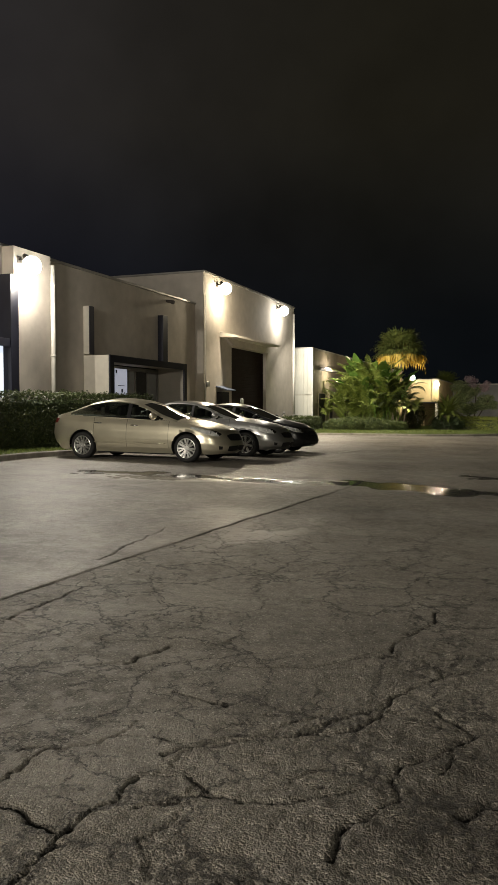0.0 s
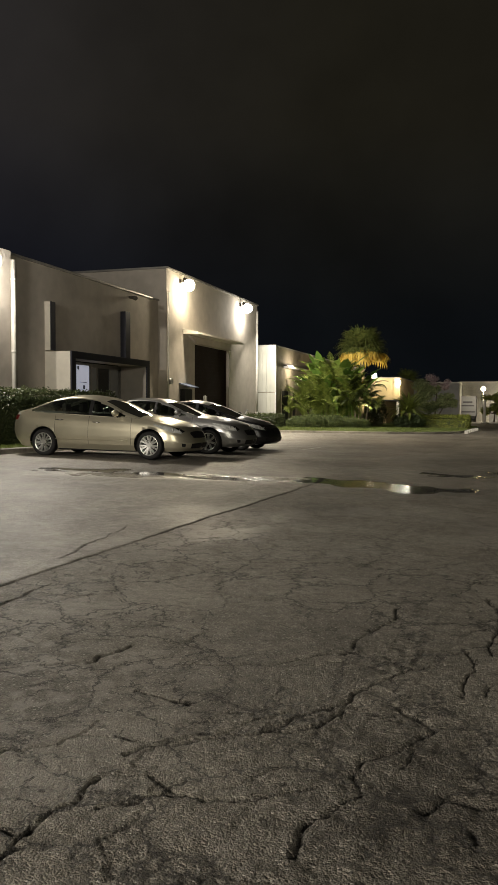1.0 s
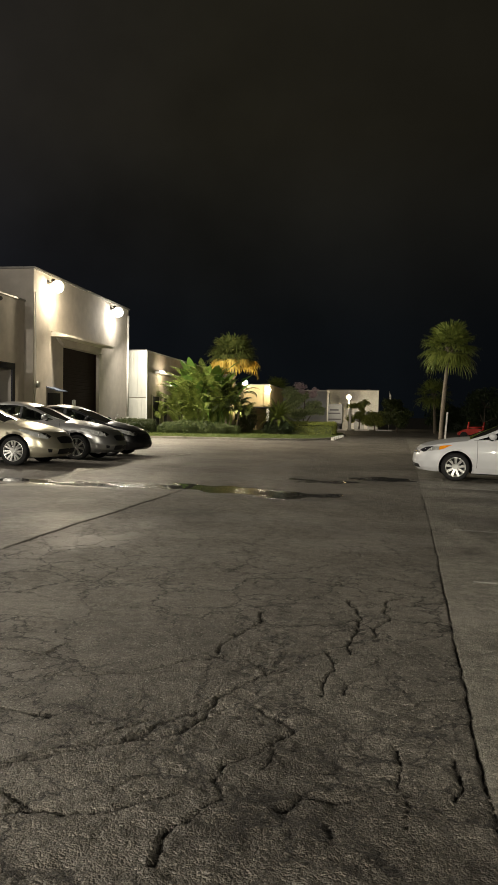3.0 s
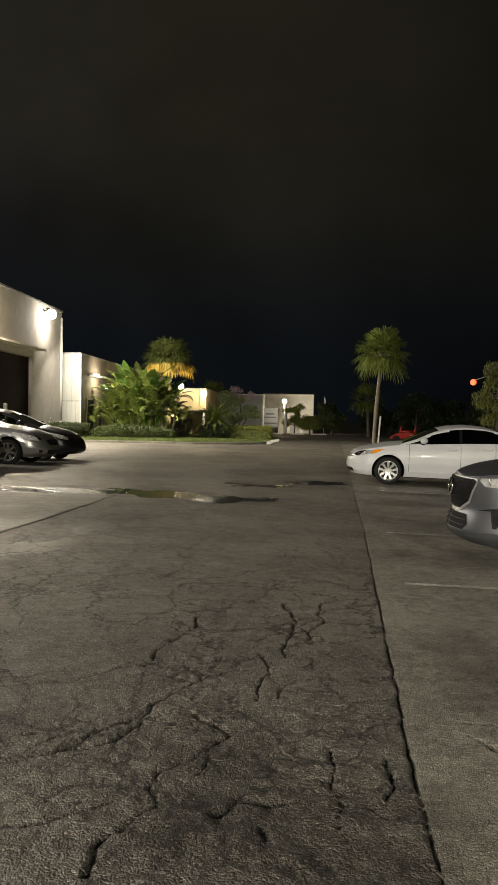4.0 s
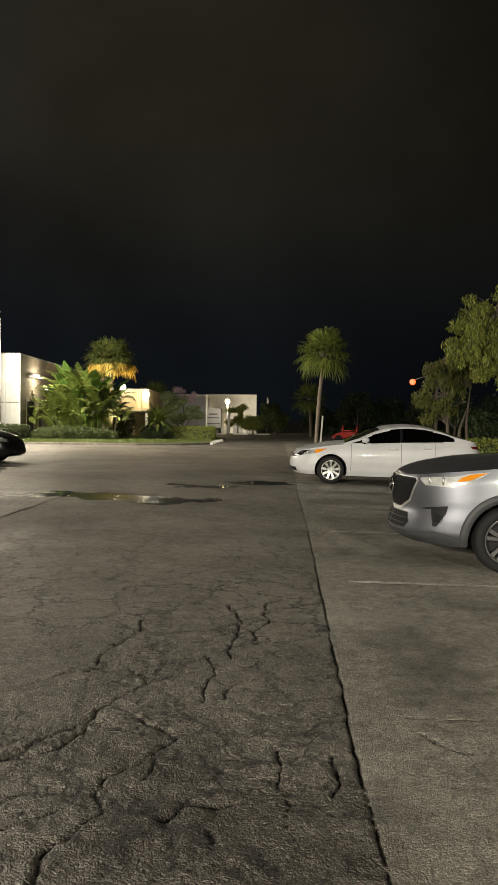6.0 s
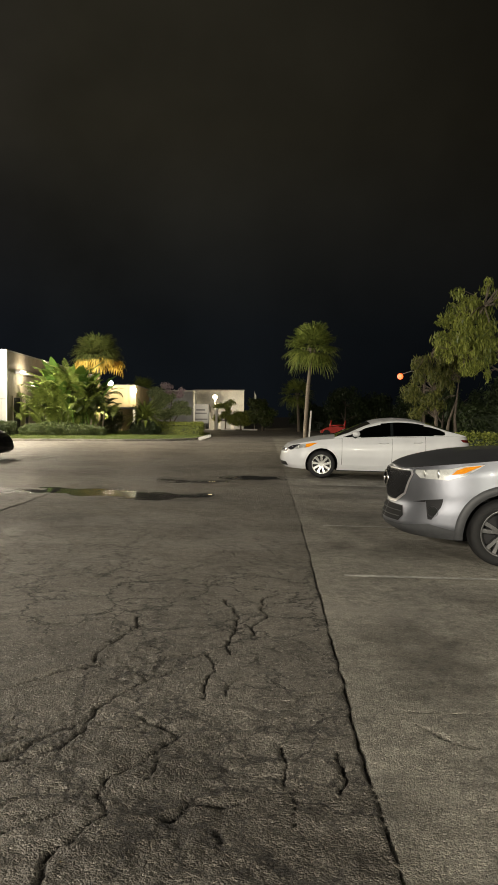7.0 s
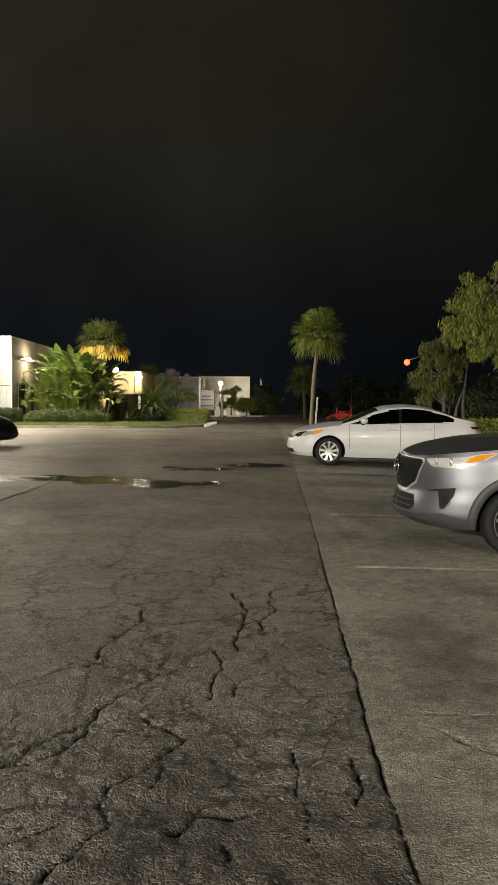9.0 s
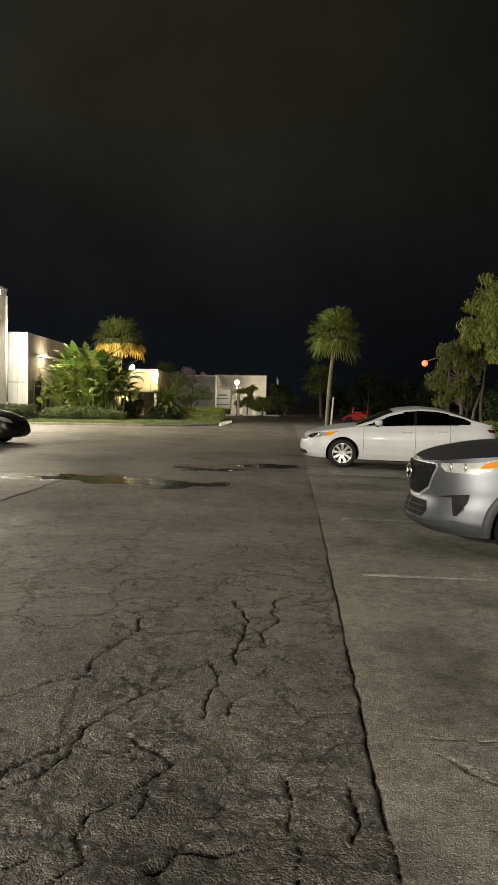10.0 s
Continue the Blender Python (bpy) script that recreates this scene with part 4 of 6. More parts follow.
for v0, v1, u in ((-3.6, -2.2, 88.0), (-1.35, 0.3, 88.4), (1.05, 2.8, 88.8)):
    solo("wheel_stop", boxed(v0, v1, u, u + 0.3, 0.0, 0.22, 0.04), M_WHITE, "white painted concrete wheel stop", "wheel stop", "wheel stops")
post = solo("bollard", tube(bmesh.new(), [(-1.9, 90, -0.1), (-1.9, 90, 2.6)], 0.14, 10), M_WHITE, "thick white gate post", "post")
lot_lamp = thing("lot_lamp", -2.2, 95.0, 0.0, "pole lamp with a glowing amber globe", "lamp")
part("pole", tube(bmesh.new(), [(0, 0, -0.1), (0, 0, 3.8)], 0.06, 8), M_METAL, lot_lamp)
bm = bmesh.new()
bmesh.ops.create_uvsphere(bm, u_segments=12, v_segments=8, radius=0.28)
bmesh.ops.translate(bm, verts=bm.verts, vec=(0, 0, 4.0))
part("globe", bm, M_LAMP_AMBER, lot_lamp, "glowing amber globe")
far_pack = thing("wall_floodlight", -5.6, 100.6, 3.5, "lit white floodlight on the depot annex", "lamp")
part("housing", boxed(-0.5, 0.5, 0.1, 0.6, -0.25, 0.25, 0.03), M_LAMP_BODY, far_pack)
part("lens", boxed(-0.48, 0.48, 0.0, 0.098, -0.24, 0.24, 0.02), M_LAMP_ON, far_pack, "bright glowing lens")
flag = thing("flagpole", 2.7, 97.0, 0.0, "thin pole with a limp pale flag", "flagpole")
part("pole", tube(bmesh.new(), [(0, 0, -0.1), (0, 0, 4.85)], [0.06, 0.04], 8), M_METAL, flag)
bm = bmesh.new()
prism(bm, [(0.0, 4.7), (0.2, 4.3), (0.28, 3.2), (0.12, 2.9), (0.0, 3.3)], 1, -0.05, 0.05)
part("cloth", bm, M_WHITE, flag, "limp pale cloth")

# ---- unseen buildings added to close the lot behind the walk ----
back = thing("rear_building", 0.0, -16.0, -0.6, "plain stucco building behind the lot", "building")
part("wall", boxed(-30, 30, -12, 0.0, -0.5, 8.0), M_STUCCO, back)
part("roof", boxed(-30, 30, -12, 0.05, 8.002, 8.15), M_ROOF, back)
# housings added for the two unseen wall packs
for v, u, z in ((8.0, -15.5, 6.7), (-12.0, -15.5, 6.7)):
    t = thing("wall_lamp", v, u, z, "unseen floodlight added on the building behind the lot", "lamp", "wall lamps")
    part("housing", boxed(-0.3, 0.3, -0.3, 0.15, 0.0, 0.3, 0.02), M_LAMP_BODY, t)
side = thing("side_building", -14.4, -8.0, -0.3, "stucco wing beside the lot", "building")
part("wall", boxed(-12, 0.0, -8, 10.0, -0.5, 7.0), M_STUCCO, side)

# fixture added in the bed, not seen, to carry the palm's uplight
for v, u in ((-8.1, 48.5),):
    t = thing("unseen_bed_spotlight", v, u, lot_rise(v, u) + 0.08, "small unseen spotlight added in the planting bed", "spotlight", "bed spotlights")
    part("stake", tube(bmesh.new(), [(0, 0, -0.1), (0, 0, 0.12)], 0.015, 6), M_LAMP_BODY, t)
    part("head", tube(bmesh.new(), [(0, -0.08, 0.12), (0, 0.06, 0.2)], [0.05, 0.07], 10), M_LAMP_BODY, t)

# ---- cars ----
def see_through(name, tint, rough=0.02):
    m = bpy.data.materials.new(name)
    m.use_nodes = True
    n, l = m.node_tree.nodes, m.node_tree.links
    n.clear()
    out, mx = n.new("ShaderNodeOutputMaterial"), n.new("ShaderNodeMixShader")
    tr, gl, fr = n.new("ShaderNodeBsdfTransparent"), n.new("ShaderNodeBsdfGlossy"), n.new("ShaderNodeFresnel")
    tr.inputs["Color"].default_value = (*tint, 1)
    gl.inputs["Roughness"].default_value = rough
    fr.inputs["IOR"].default_value = 1.5
    l.new(fr.outputs[0], mx.inputs[0])
    l.new(tr.outputs[0], mx.inputs[1])
    l.new(gl.outputs[0], mx.inputs[2])
    l.new(mx.outputs[0], out.inputs[0])
    return m


def car_paint(name, base, metal, rough=0.35):
    m = material(name, base, rough, metal=metal, grain=0.05, scale=3, coat=0.35, stain=0.06, sscale=1.2)
    return m


M_GLASS_CLEAR = see_through("car_glass", (0.42, 0.46, 0.42))
M_GLASS_TINT = see_through("tinted_car_glass", (0.05, 0.06, 0.06))
M_LENS = see_through("clear_lens", (0.92, 0.93, 0.92), 0.05)
M_TYRE = material("tyre_rubber", (0.009, 0.009, 0.009), 0.8, grain=0.2, scale=20, bump=0.2, bscale=90)
M_RIM = material("alloy_rim", (0.62, 0.62, 0.60), 0.28, metal=0.9, grain=0.08, scale=12)
M_RIM_DARK = material("grey_alloy_rim", (0.16, 0.16, 0.16), 0.4, metal=0.8, grain=0.1, scale=12)
M_SATIN = material("satin_chrome", (0.80, 0.80, 0.80), 0.33, metal=0.85)
M_CHROME = material("chrome", (0.75, 0.75, 0.75), 0.12, metal=1.0)
M_TRIM = material("black_plastic", (0.014, 0.014, 0.015), 0.55, spec=0.25, grain=0.15, scale=15)
M_CLAD = material("grey_cladding", (0.055, 0.057, 0.060), 0.55, grain=0.15, scale=20)
M_SEAM = material("panel_gap", (0.006, 0.006, 0.006), 0.9)
M_AMBER = material("amber_lens", (0.95, 0.33, 0.01), 0.2, spec=0.6, coat=0.5)
M_TAIL = material("red_lens", (0.14, 0.008, 0.008), 0.2, coat=0.6)
M_REFLECT = material("lamp_reflector", (0.62, 0.62, 0.61), 0.25, metal=0.1, grain=0.4, scale=9, bump=0.25, bscale=9)
M_SEAT = material("seat_cloth", (0.10, 0.095, 0.085), 0.9, grain=0.2, scale=30)


def curve(points):
    xs, zs = zip(*points)
    fine = np.linspace(xs[0], xs[-1], 240)
    val = np.interp(fine, xs, zs)
    k = np.hanning(23)
    k /= k.sum()
    padded = np.concatenate([2 * val[0] - val[11:0:-1], val, 2 * val[-1] - val[-2:-13:-1]])
    smooth = np.convolve(padded, k, "valid")
    return lambda x: float(np.interp(x, fine, smooth))


def quads_to_bm(quads, smooth=True):
    bm = bmesh.new()
    seen = {}
    for q in quads:
        vs = []
        for c in q:
            key = (round(c[0], 4), round(c[1], 4), round(c[2], 4))
            if key not in seen:
                seen[key] = bm.verts.new(c)
            if seen[key] not in vs:
                vs.append(seen[key])
        if len(vs) > 2:
            try:
                bm.faces.new(vs).smooth = smooth
            except ValueError:
                pass
    return bm


def wheel_parts(parent, x, y, r, spokes, paired, side, width=0.21, alloy=None):
    """One wheel: tyre, rim with spokes; side is +1 or -1, the way it faces."""
    bm = bmesh.new()
    prof = [(0.71, -0.5), (0.88, -0.52), (0.965, -0.44), (1.0, -0.28), (1.0, 0.28), (0.965, 0.44), (0.88, 0.52), (0.71, 0.5), (0.67, 0.3), (0.67, -0.3)]
    n = 40
    rings = [[bm.verts.new((x + r * p * math.cos(a), y + q * width, r + r * p * math.sin(a))) for p, q in prof] for a in (math.tau * k / n for k in range(n))]
    for i in range(n):
        for j in range(len(prof)):
            f = bm.faces.new((rings[i][j], rings[(i + 1) % n][j], rings[(i + 1) % n][(j + 1) % len(prof)], rings[i][(j + 1) % len(prof)]))
            f.smooth = True
    alloy = alloy or M_RIM
    tyre = part("tyre", bm, M_TYRE, parent)
    bm = bmesh.new()
    yo = y + side * width * 0.46
    # rim lip
    n = 40
    lip = [(0.73, 0.0), (0.70, 0.012), (0.64, -0.01), (0.63, -0.12)]
    rings = [[bm.verts.new((x + r * p * math.cos(a), yo + side * q, r + r * p * math.sin(a))) for p, q in lip] for a in (math.tau * k / n for k in range(n))]
    for i in range(n):
        for j in range(len(lip) - 1):
            bm.faces.new((rings[i][j], rings[(i + 1) % n][j], rings[(i + 1) % n][j + 1], rings[i][j + 1])).smooth = True
    rim = part("rim", bm, alloy, tyre, "silver alloy rim")
    for k in range(spokes):
        base = math.tau * k / spokes + math.pi / 2
        for off in ((-0.19, 0.19) if paired else (0.0,)):
            w0, w1 = (0.10, 0.12) if paired else (0.13, 0.19)
            bm = bmesh.new()
            pts = []
            for rad, w, ang in ((0.10, w0, off * 0.5), (0.65, w1, off)):
                a = base + ang
                c, s = math.cos(a), math.sin(a)
                for sg in (-1, 1):
                    for dy in (0.0, -0.035):
                        depth = 0.0 if rad > 0.3 else 0.012
                        pts.append(bm.verts.new((x + r * (rad * c - sg * w * 0.5 * s), yo + side * (dy - depth), r + r * (rad * s + sg * w * 0.5 * c))))
            for f in ((0, 2, 6, 4), (1, 5, 7, 3), (0, 4, 5, 1), (2, 3, 7, 6), (0, 1, 3, 2), (4, 6, 7, 5)):
                bm.faces.new([pts[i] for i in f])
            bmesh.ops.recalc_face_normals(bm, faces=bm.faces)
            part("spoke", bm, alloy, tyre)
    part("hub", tube(bmesh.new(), [(x, yo - side * 0.05, r), (x, yo + side * 0.006, r)], r * 0.14, 14), alloy, tyre)
    part("brake_disc", tube(bmesh.new(), [(x, yo - side * 0.10, r), (x, yo - side * 0.085, r)], r * 0.60, 24), M_DARK, tyre)


def clip_convex(cell, poly):
    """The part of a convex cell that lies inside a convex polygon."""
    area = sum(p[0] * q[1] - q[0] * p[1] for p, q in zip(poly, poly[1:] + poly[:1]))
    ring = poly if area > 0 else poly[::-1]
    out = cell
    for (ax, ay), (bx, by) in zip(ring, ring[1:] + ring[:1]):
        res = []
        for p, q in zip(out, out[1:] + out[:1]):
            dp = (bx - ax) * (p[1] - ay) - (by - ay) * (p[0] - ax)
            dq = (bx - ax) * (q[1] - ay) - (by - ay) * (q[0] - ax)
            if dp >= 0:
                res.append(p)
            if dp * dq < 0:
                f = dp / (dp - dq)
                res.append((p[0] + f * (q[0] - p[0]), p[1] + f * (q[1] - p[1])))
        out = res
        if len(out) < 3:
            return []
    return out


def build_car(name, label, v, u, rz, s, group):
    L, W, xa, xb, R = s["L"], s["W"] / 2, s["xa"], s["xb"], s["R"]
    B, T, CR = curve(s["belt"]), curve(s["roof"]), curve(s["crown"])
    XF, XR, WT = curve(s["front"]), curve(s["rear"]), curve(s["width"])
    Zb = curve(s["bottom"])
    back = -math.cos(radians(rz)) * -L
    here, ahead, beside = lot_rise(v, u), lot_rise(v + back, u), lot_rise(v + back / 2, u + 1) - lot_rise(v + back / 2, u - 1)
    grad = Vector((-(ahead - here) / back, -beside / 2, 1)).normalized()
    tilt = Vector((0, 0, 1)).rotation_difference(grad).to_matrix().to_4x4()
    root = new(name)
    root.empty_display_size = 0.3
    root.matrix_world = LOT @ Matrix.Translation((v, u, lot_rise(v, u) + 0.004)) @ tilt @ pose(0, 0, 0, 0, 0, rz)
    tagged(root, label, "car", group)
    fine = s.get("fine", 1.0)
    nf, K = int(26 * fine), int(18 * fine)
    a, b, pw = s["nose_len"], 0.55, s["nose_pow"]
    seams = s["seams"]
    # parameters round half the outline
    par = [("f", k / nf) for k in range(nf)]
    x0s, x1s = a + 0.1, L - b - 0.05
    xs = set(np.linspace(x0s, x1s, 74).round(4))
    for q in seams:
        xs = {x for x in xs if abs(x - q) > 0.02} | {q - 0.004, q + 0.004}
    par += [("s", x) for x in sorted(xs)] + [("r", 1 - k / 14) for k in range(15)]
    zc, Ra = R, R + s["arch"]

    def point(p, t, snap=True):
        kind, q = p
        w = W * WT(t)
        fx, rx = XF(t), L - XR(t)
        if kind == "f":
            ph = q * math.pi / 2
            x = fx + (x0s - fx) * (1 - math.cos(ph) ** (2 / pw))
            y = w * s["plan"](x0s) * math.sin(ph) ** (2 / pw)
        elif kind == "s":
            x, y = q, w * s["plan"](q)
        else:
            ph = q * math.pi / 2
            x = rx - (rx - x1s) * (1 - math.cos(ph) ** (2 / 2.6))
            y = w * s["plan"](x1s) * math.sin(ph) ** (2 / 2.6)
        z = Zb(x) + (B(x) - Zb(x)) * t
        if not snap:
            return (x, y, z)
        for cx in (xa, xb):
            d = math.hypot(x - cx, z - zc)
            if y > 0.6 * W and abs(d - Ra) < 0.034 / min(fine, 1.3) and d > 0:
                x, z = cx + (x - cx) * Ra / d, zc + (z - zc) * Ra / d
        return (x, y, z)

    def plain(p, t):
        return point(p, t, False)

    def on_skin(a, z, off=0.0, base=None):
        """The point of the half skin at outline place a (0 nose, 1 start of the flank, negative: from the tail) and height z."""
        def raw(aa, zz):
            p = ("f", min(max(aa, 0), 1)) if 0 <= aa <= 1 else (("s", x0s + aa - 1) if aa > 1 else ("r", min(1, -aa)))
            if base is not None and base < 0:
                p = ("r", min(1, max(0, -aa)))
            t = 0.5
            for _ in range(5):
                c = plain(p, t)
                t = min(1, max(0, (zz - Zb(c[0])) / (B(c[0]) - Zb(c[0]))))
            return Vector(plain(p, t))
        c = raw(a, z)
        if off:
            da, dz = raw(a + 0.01, z) - raw(a - 0.01, z), raw(a, z + 0.01) - raw(a, z - 0.01)
            nrm = da.cross(dz)
            if nrm.length > 1e-9:
                nrm.normalize()
                if nrm.dot(Vector((0.0 if abs(c.x - L / 2) < 1 else c.x - L / 2, c.y * 2, 0))) < 0:
                    nrm = -nrm
                c = c + nrm * off
        return c

    levels = [k / K for k in range(K + 1)]
    P = [[point(p, t) for p in par] for t in levels]
    groups = {}

    def put(cls, q):
        two = cls in ("front_door", "rear_door", "side_window", "panel_gap", "pillar")
        groups.setdefault((cls, 1 if two else 0), []).append(q)
        groups.setdefault((cls, -1 if two else 0), []).append([(c[0], -c[1], c[2]) for c in reversed(q)])

    for k in range(K):
        for i in range(len(par) - 1):
            q = [P[k][i], P[k][i + 1], P[k + 1][i + 1], P[k + 1][i]]
            cx = sum(c[0] for c in q) / 4
            cy = sum(c[1] for c in q) / 4
            cz = sum(c[2] for c in q) / 4
            if cy > 0.6 * W and min(math.hypot(cx - xa, cz - zc), math.hypot(cx - xb, cz - zc)) < Ra - 0.003:
                continue
            cls = s["regions"](cx, cy, cz, (k + 0.5) / K)
            if cls == "body" and par[i][0] == "s":
                hit = [n for n, x in enumerate(seams) if abs(cx - x) < 0.006]
                if hit and cz > 0.30:
                    cls = "panel_gap"
                elif cz > 0.30 and seams[0] < cx < seams[1]:
                    cls = "front_door"
                elif cz > 0.30 and seams[1] < cx < seams[2]:
                    cls = "rear_door"
            put(cls, q)
    # bonnet and boot lid
    xw0, xr0 = s["roof"][0][0], s["roof"][-1][0]
    top = P[K]
    M = 8
    for i in range(len(par) - 1):
        A, C = top[i], top[i + 1]
        mid = (A[0] + C[0]) / 2
        cls = "bonnet" if mid < xw0 + 0.12 else ("boot_lid" if mid > xr0 - 0.1 else "cabin_floor")

        def lid(p, f):
            return (p[0], p[1] * (1 - f), p[2] + CR(p[0]) * (1 - (1 - f) ** 2))
        for j in range(M):
            put(cls, [lid(A, j / M), lid(C, j / M), lid(C, (j + 1) / M), lid(A, (j + 1) / M)])
    # greenhouse
    gx = np.linspace(xw0, xr0, int(96))
    tumble = s["tumble"]

    def plan_y(x):
        return W * WT(1.0) * s["plan"](x) - 0.03

    def section(x):
        bz, rz2 = B(x) - 0.005, max(T(x), B(x) + 0.01)
        h = rz2 - bz
        yb = plan_y(x)
        e = bz + h - min(0.075, 0.4 * h)
        yr = yb - max(0.02, (e - bz) * tumble)
        sd = [(x, yb + (yr - yb) * (f ** 1.25), bz + (e - bz) * f) for f in (j / 14 for j in range(15))]
        tp = [(x, yr * (1 - f), e + (rz2 - e) * (1 - (1 - f) ** 2.2)) for f in (j / 8 for j in range(1, 9))]
        return sd + tp
    secs = [section(x) for x in gx]
    xw1, xr1 = s["screen_top"], s["rear_top"]
    for i in range(len(gx) - 1):
        for j in range(len(secs[0]) - 1):
            q = [secs[i][j], secs[i + 1][j], secs[i + 1][j + 1], secs[i][j + 1]]
            x, z = (q[0][0] + q[1][0]) / 2, (q[0][2] + q[2][2]) / 2
            cls = "roof_panel"
            if j < 14:
                e = secs[i][14][2]
                lo = B(x) + 0.02
                if z > lo and z < e - 0.035 and s["dlo"][0] < x < s["dlo"][1] - max(0, 0.9 * (z - lo) - 0.02) * s["dlo_slant"]:
                    cls = "side_window"
                    for px in s["pillars"]:
                        if abs(x - px) < 0.035:
                            cls = "pillar"
            else:
                if x < xw1 and j >= 15:
                    cls = "windscreen"
                elif x > xr1 and j >= 15:
                    cls = "rear_window"
            put(cls, q)
    glass = s["glass"]
    mats = dict(windscreen=M_GLASS_CLEAR if glass is M_GLASS_CLEAR else glass, rear_window=glass, side_window=glass, pillar=M_GLASS if glass is M_GLASS_TINT else M_TRIM, panel_gap=M_SEAM,
                cabin_floor=M_TRIM, headlight=M_REFLECT, turn_signal=M_AMBER, tail_light=M_TAIL, grille=M_TRIM, intake=M_TRIM, cladding=M_CLAD, chrome_trim=M_CHROME, fog_recess=M_TRIM, sill=s.get("sill_mat", s["paint"]))
    labels = dict(headlight="clear headlight unit", turn_signal="amber indicator lens", tail_light="red tail light", grille="dark grille", cladding="unpainted grey plastic cladding", windscreen="raked windscreen")
    for (cls, sg), quads in groups.items():
        part(cls, quads_to_bm(quads), mats.get(cls, s["paint"]), root, labels.get(cls, ""))
    # lamps, grilles and trims that lie on the skin
    cell = 0.028 if fine < 1.5 else 0.02
    for pname, mat, polys, off, plabel, whole in s["patches"]:
        for sg in ((0,) if whole else (1, -1)):
            quads = []
            for poly in polys:
                a0, a1 = min(p[0] for p in poly), max(p[0] for p in poly)
                z0, z1 = min(p[1] for p in poly), max(p[1] for p in poly)
                na, nz = max(1, int((a1 - a0) / cell)), max(1, int((z1 - z0) / cell))
                for i in range(na):
                    for j in range(nz):
                        c = [(a0 + (a1 - a0) * (i + p) / na, z0 + (z1 - z0) * (j + q) / nz) for p, q in ((0, 0), (1, 0), (1, 1), (0, 1))]
                        c = clip_convex(c, poly)
                        if len(c) < 3:
                            continue
                        pts = [tuple(on_skin(p[0], p[1], off, poly[0][0])) for p in c]
                        if sg >= 0:
                            quads.append(pts)
                        if sg <= 0:
                            quads.append([(p[0], -p[1], p[2]) for p in reversed(pts)])
            part(pname, quads_to_bm(quads), mat, root, plabel)
    for y in (-1, 1):
        for ba, bz, br in s["bulbs"]:
            c = on_skin(ba, bz, -0.004)
            bm = bmesh.new()
            bmesh.ops.create_uvsphere(bm, u_segments=14, v_segments=8, radius=br)
            for p in bm.verts:
                p.co = Vector((c.x + p.co.x * 0.35, y * (c.y + p.co.y * 0.8), c.z + p.co.z))
            for f in bm.faces:
                f.smooth = True
            part("bulb_bowl", bm, M_SATIN, root, "round chrome lamp bowl")
    # cladding bands round the wheel arches
    if s.get("arch_band"):
        for cx in (xa, xb):
            for sg in (-1, 1):
                n, rows = 40, []
                for k in range(n + 1):
                    ang = math.pi * (-0.06 + 1.12 * k / n)
                    row = []
                    for rad, off in ((Ra - 0.006, -0.02), (Ra - 0.004, 0.012), (Ra + s["arch_band"], 0.010), (Ra + s["arch_band"] + 0.006, -0.004)):
                        x, z = cx + rad * math.cos(ang), zc + rad * math.sin(ang)
                        z = max(z, Zb(x) + 0.01)
                        lo, hi = 0.3, 1.0 + (x1s - x0s)
                        for _ in range(22):
                            mid = (lo + hi) / 2
                            if on_skin(mid, z).x < x:
                                lo = mid
                            else:
                                hi = mid
                        c = on_skin(lo, z, off)
                        row.append((c.x, sg * c.y, c.z))
                    rows.append(row)
                quads = [[rows[k][j], rows[k + 1][j], rows[k + 1][j + 1], rows[k][j + 1]] for k in range(n) for j in range(3)]
                part("arch_cladding", quads_to_bm(quads), M_CLAD, root, "grey plastic wheel-arch cladding")
    # wheel wells, underside, cabin
    bm = bmesh.new()
    for cx in (xa, xb):
        for sg in (-1, 1):
            n = 18
            ring = [(cx + Ra * math.cos(math.pi * k / n), zc + Ra * math.sin(math.pi * k / n)) for k in range(n + 1)]
            o = [bm.verts.new((x, sg * (W - 0.05), z)) for x, z in ring]
            i = [bm.verts.new((x, sg * (W - 0.42), z)) for x, z in ring]
            for k in range(n):
                bm.faces.new((o[k], o[k + 1], i[k + 1], i[k]))
            bm.faces.new(i)
    box(bm, 0.75, L - 0.5, -W + 0.45, W - 0.45, 0.20, 0.42)
    box(bm, xa + Ra, xb - Ra, -W + 0.10, W - 0.10, 0.17, 0.30)
    part("underbody", bm, M_SEAM, root, "dark underside and wheel housings")
    for cx in (xa, xb):
        for sg in (-1, 1):
            wheel_parts(root, cx, sg * (W - 0.125), R, s["spokes"], s["paired"], sg, alloy=s.get("alloy"))
    # seats and dashboard
    for xx, ys in ((s["seat"], (-0.36, 0.36)), (s["seat"] + 0.85, (-0.40, 0.40))):
        for y in ys:
            bm = bmesh.new()
            prism(bm, [(xx - 0.42, 0.48), (xx + 0.05, 0.42), (xx + 0.22, 1.02), (xx + 0.10, 1.03), (xx - 0.06, 0.58), (xx - 0.42, 0.60)], 1, y - 0.24, y + 0.24)
            box(bm, xx + 0.13, xx + 0.25, y - 0.12, y + 0.12, 1.06, 1.25, 0.03)
            part("seat", bm, M_SEAT, root)
    bm = bmesh.new()
    prism(bm, [(xw0 + 0.25, 0.6), (xw0 + 0.75, 0.6), (xw0 + 0.72, B(xw0 + 0.6) + 0.0), (xw0 + 0.25, B(xw0 + 0.3) - 0.02)], 1, -W + 0.2, W - 0.2)
    part("dashboard", bm, M_TRIM, root)
    bm = bmesh.new()
    n = 24
    for k in range(n):
        a0, a1 = math.tau * k / n, math.tau * (k + 1) / n
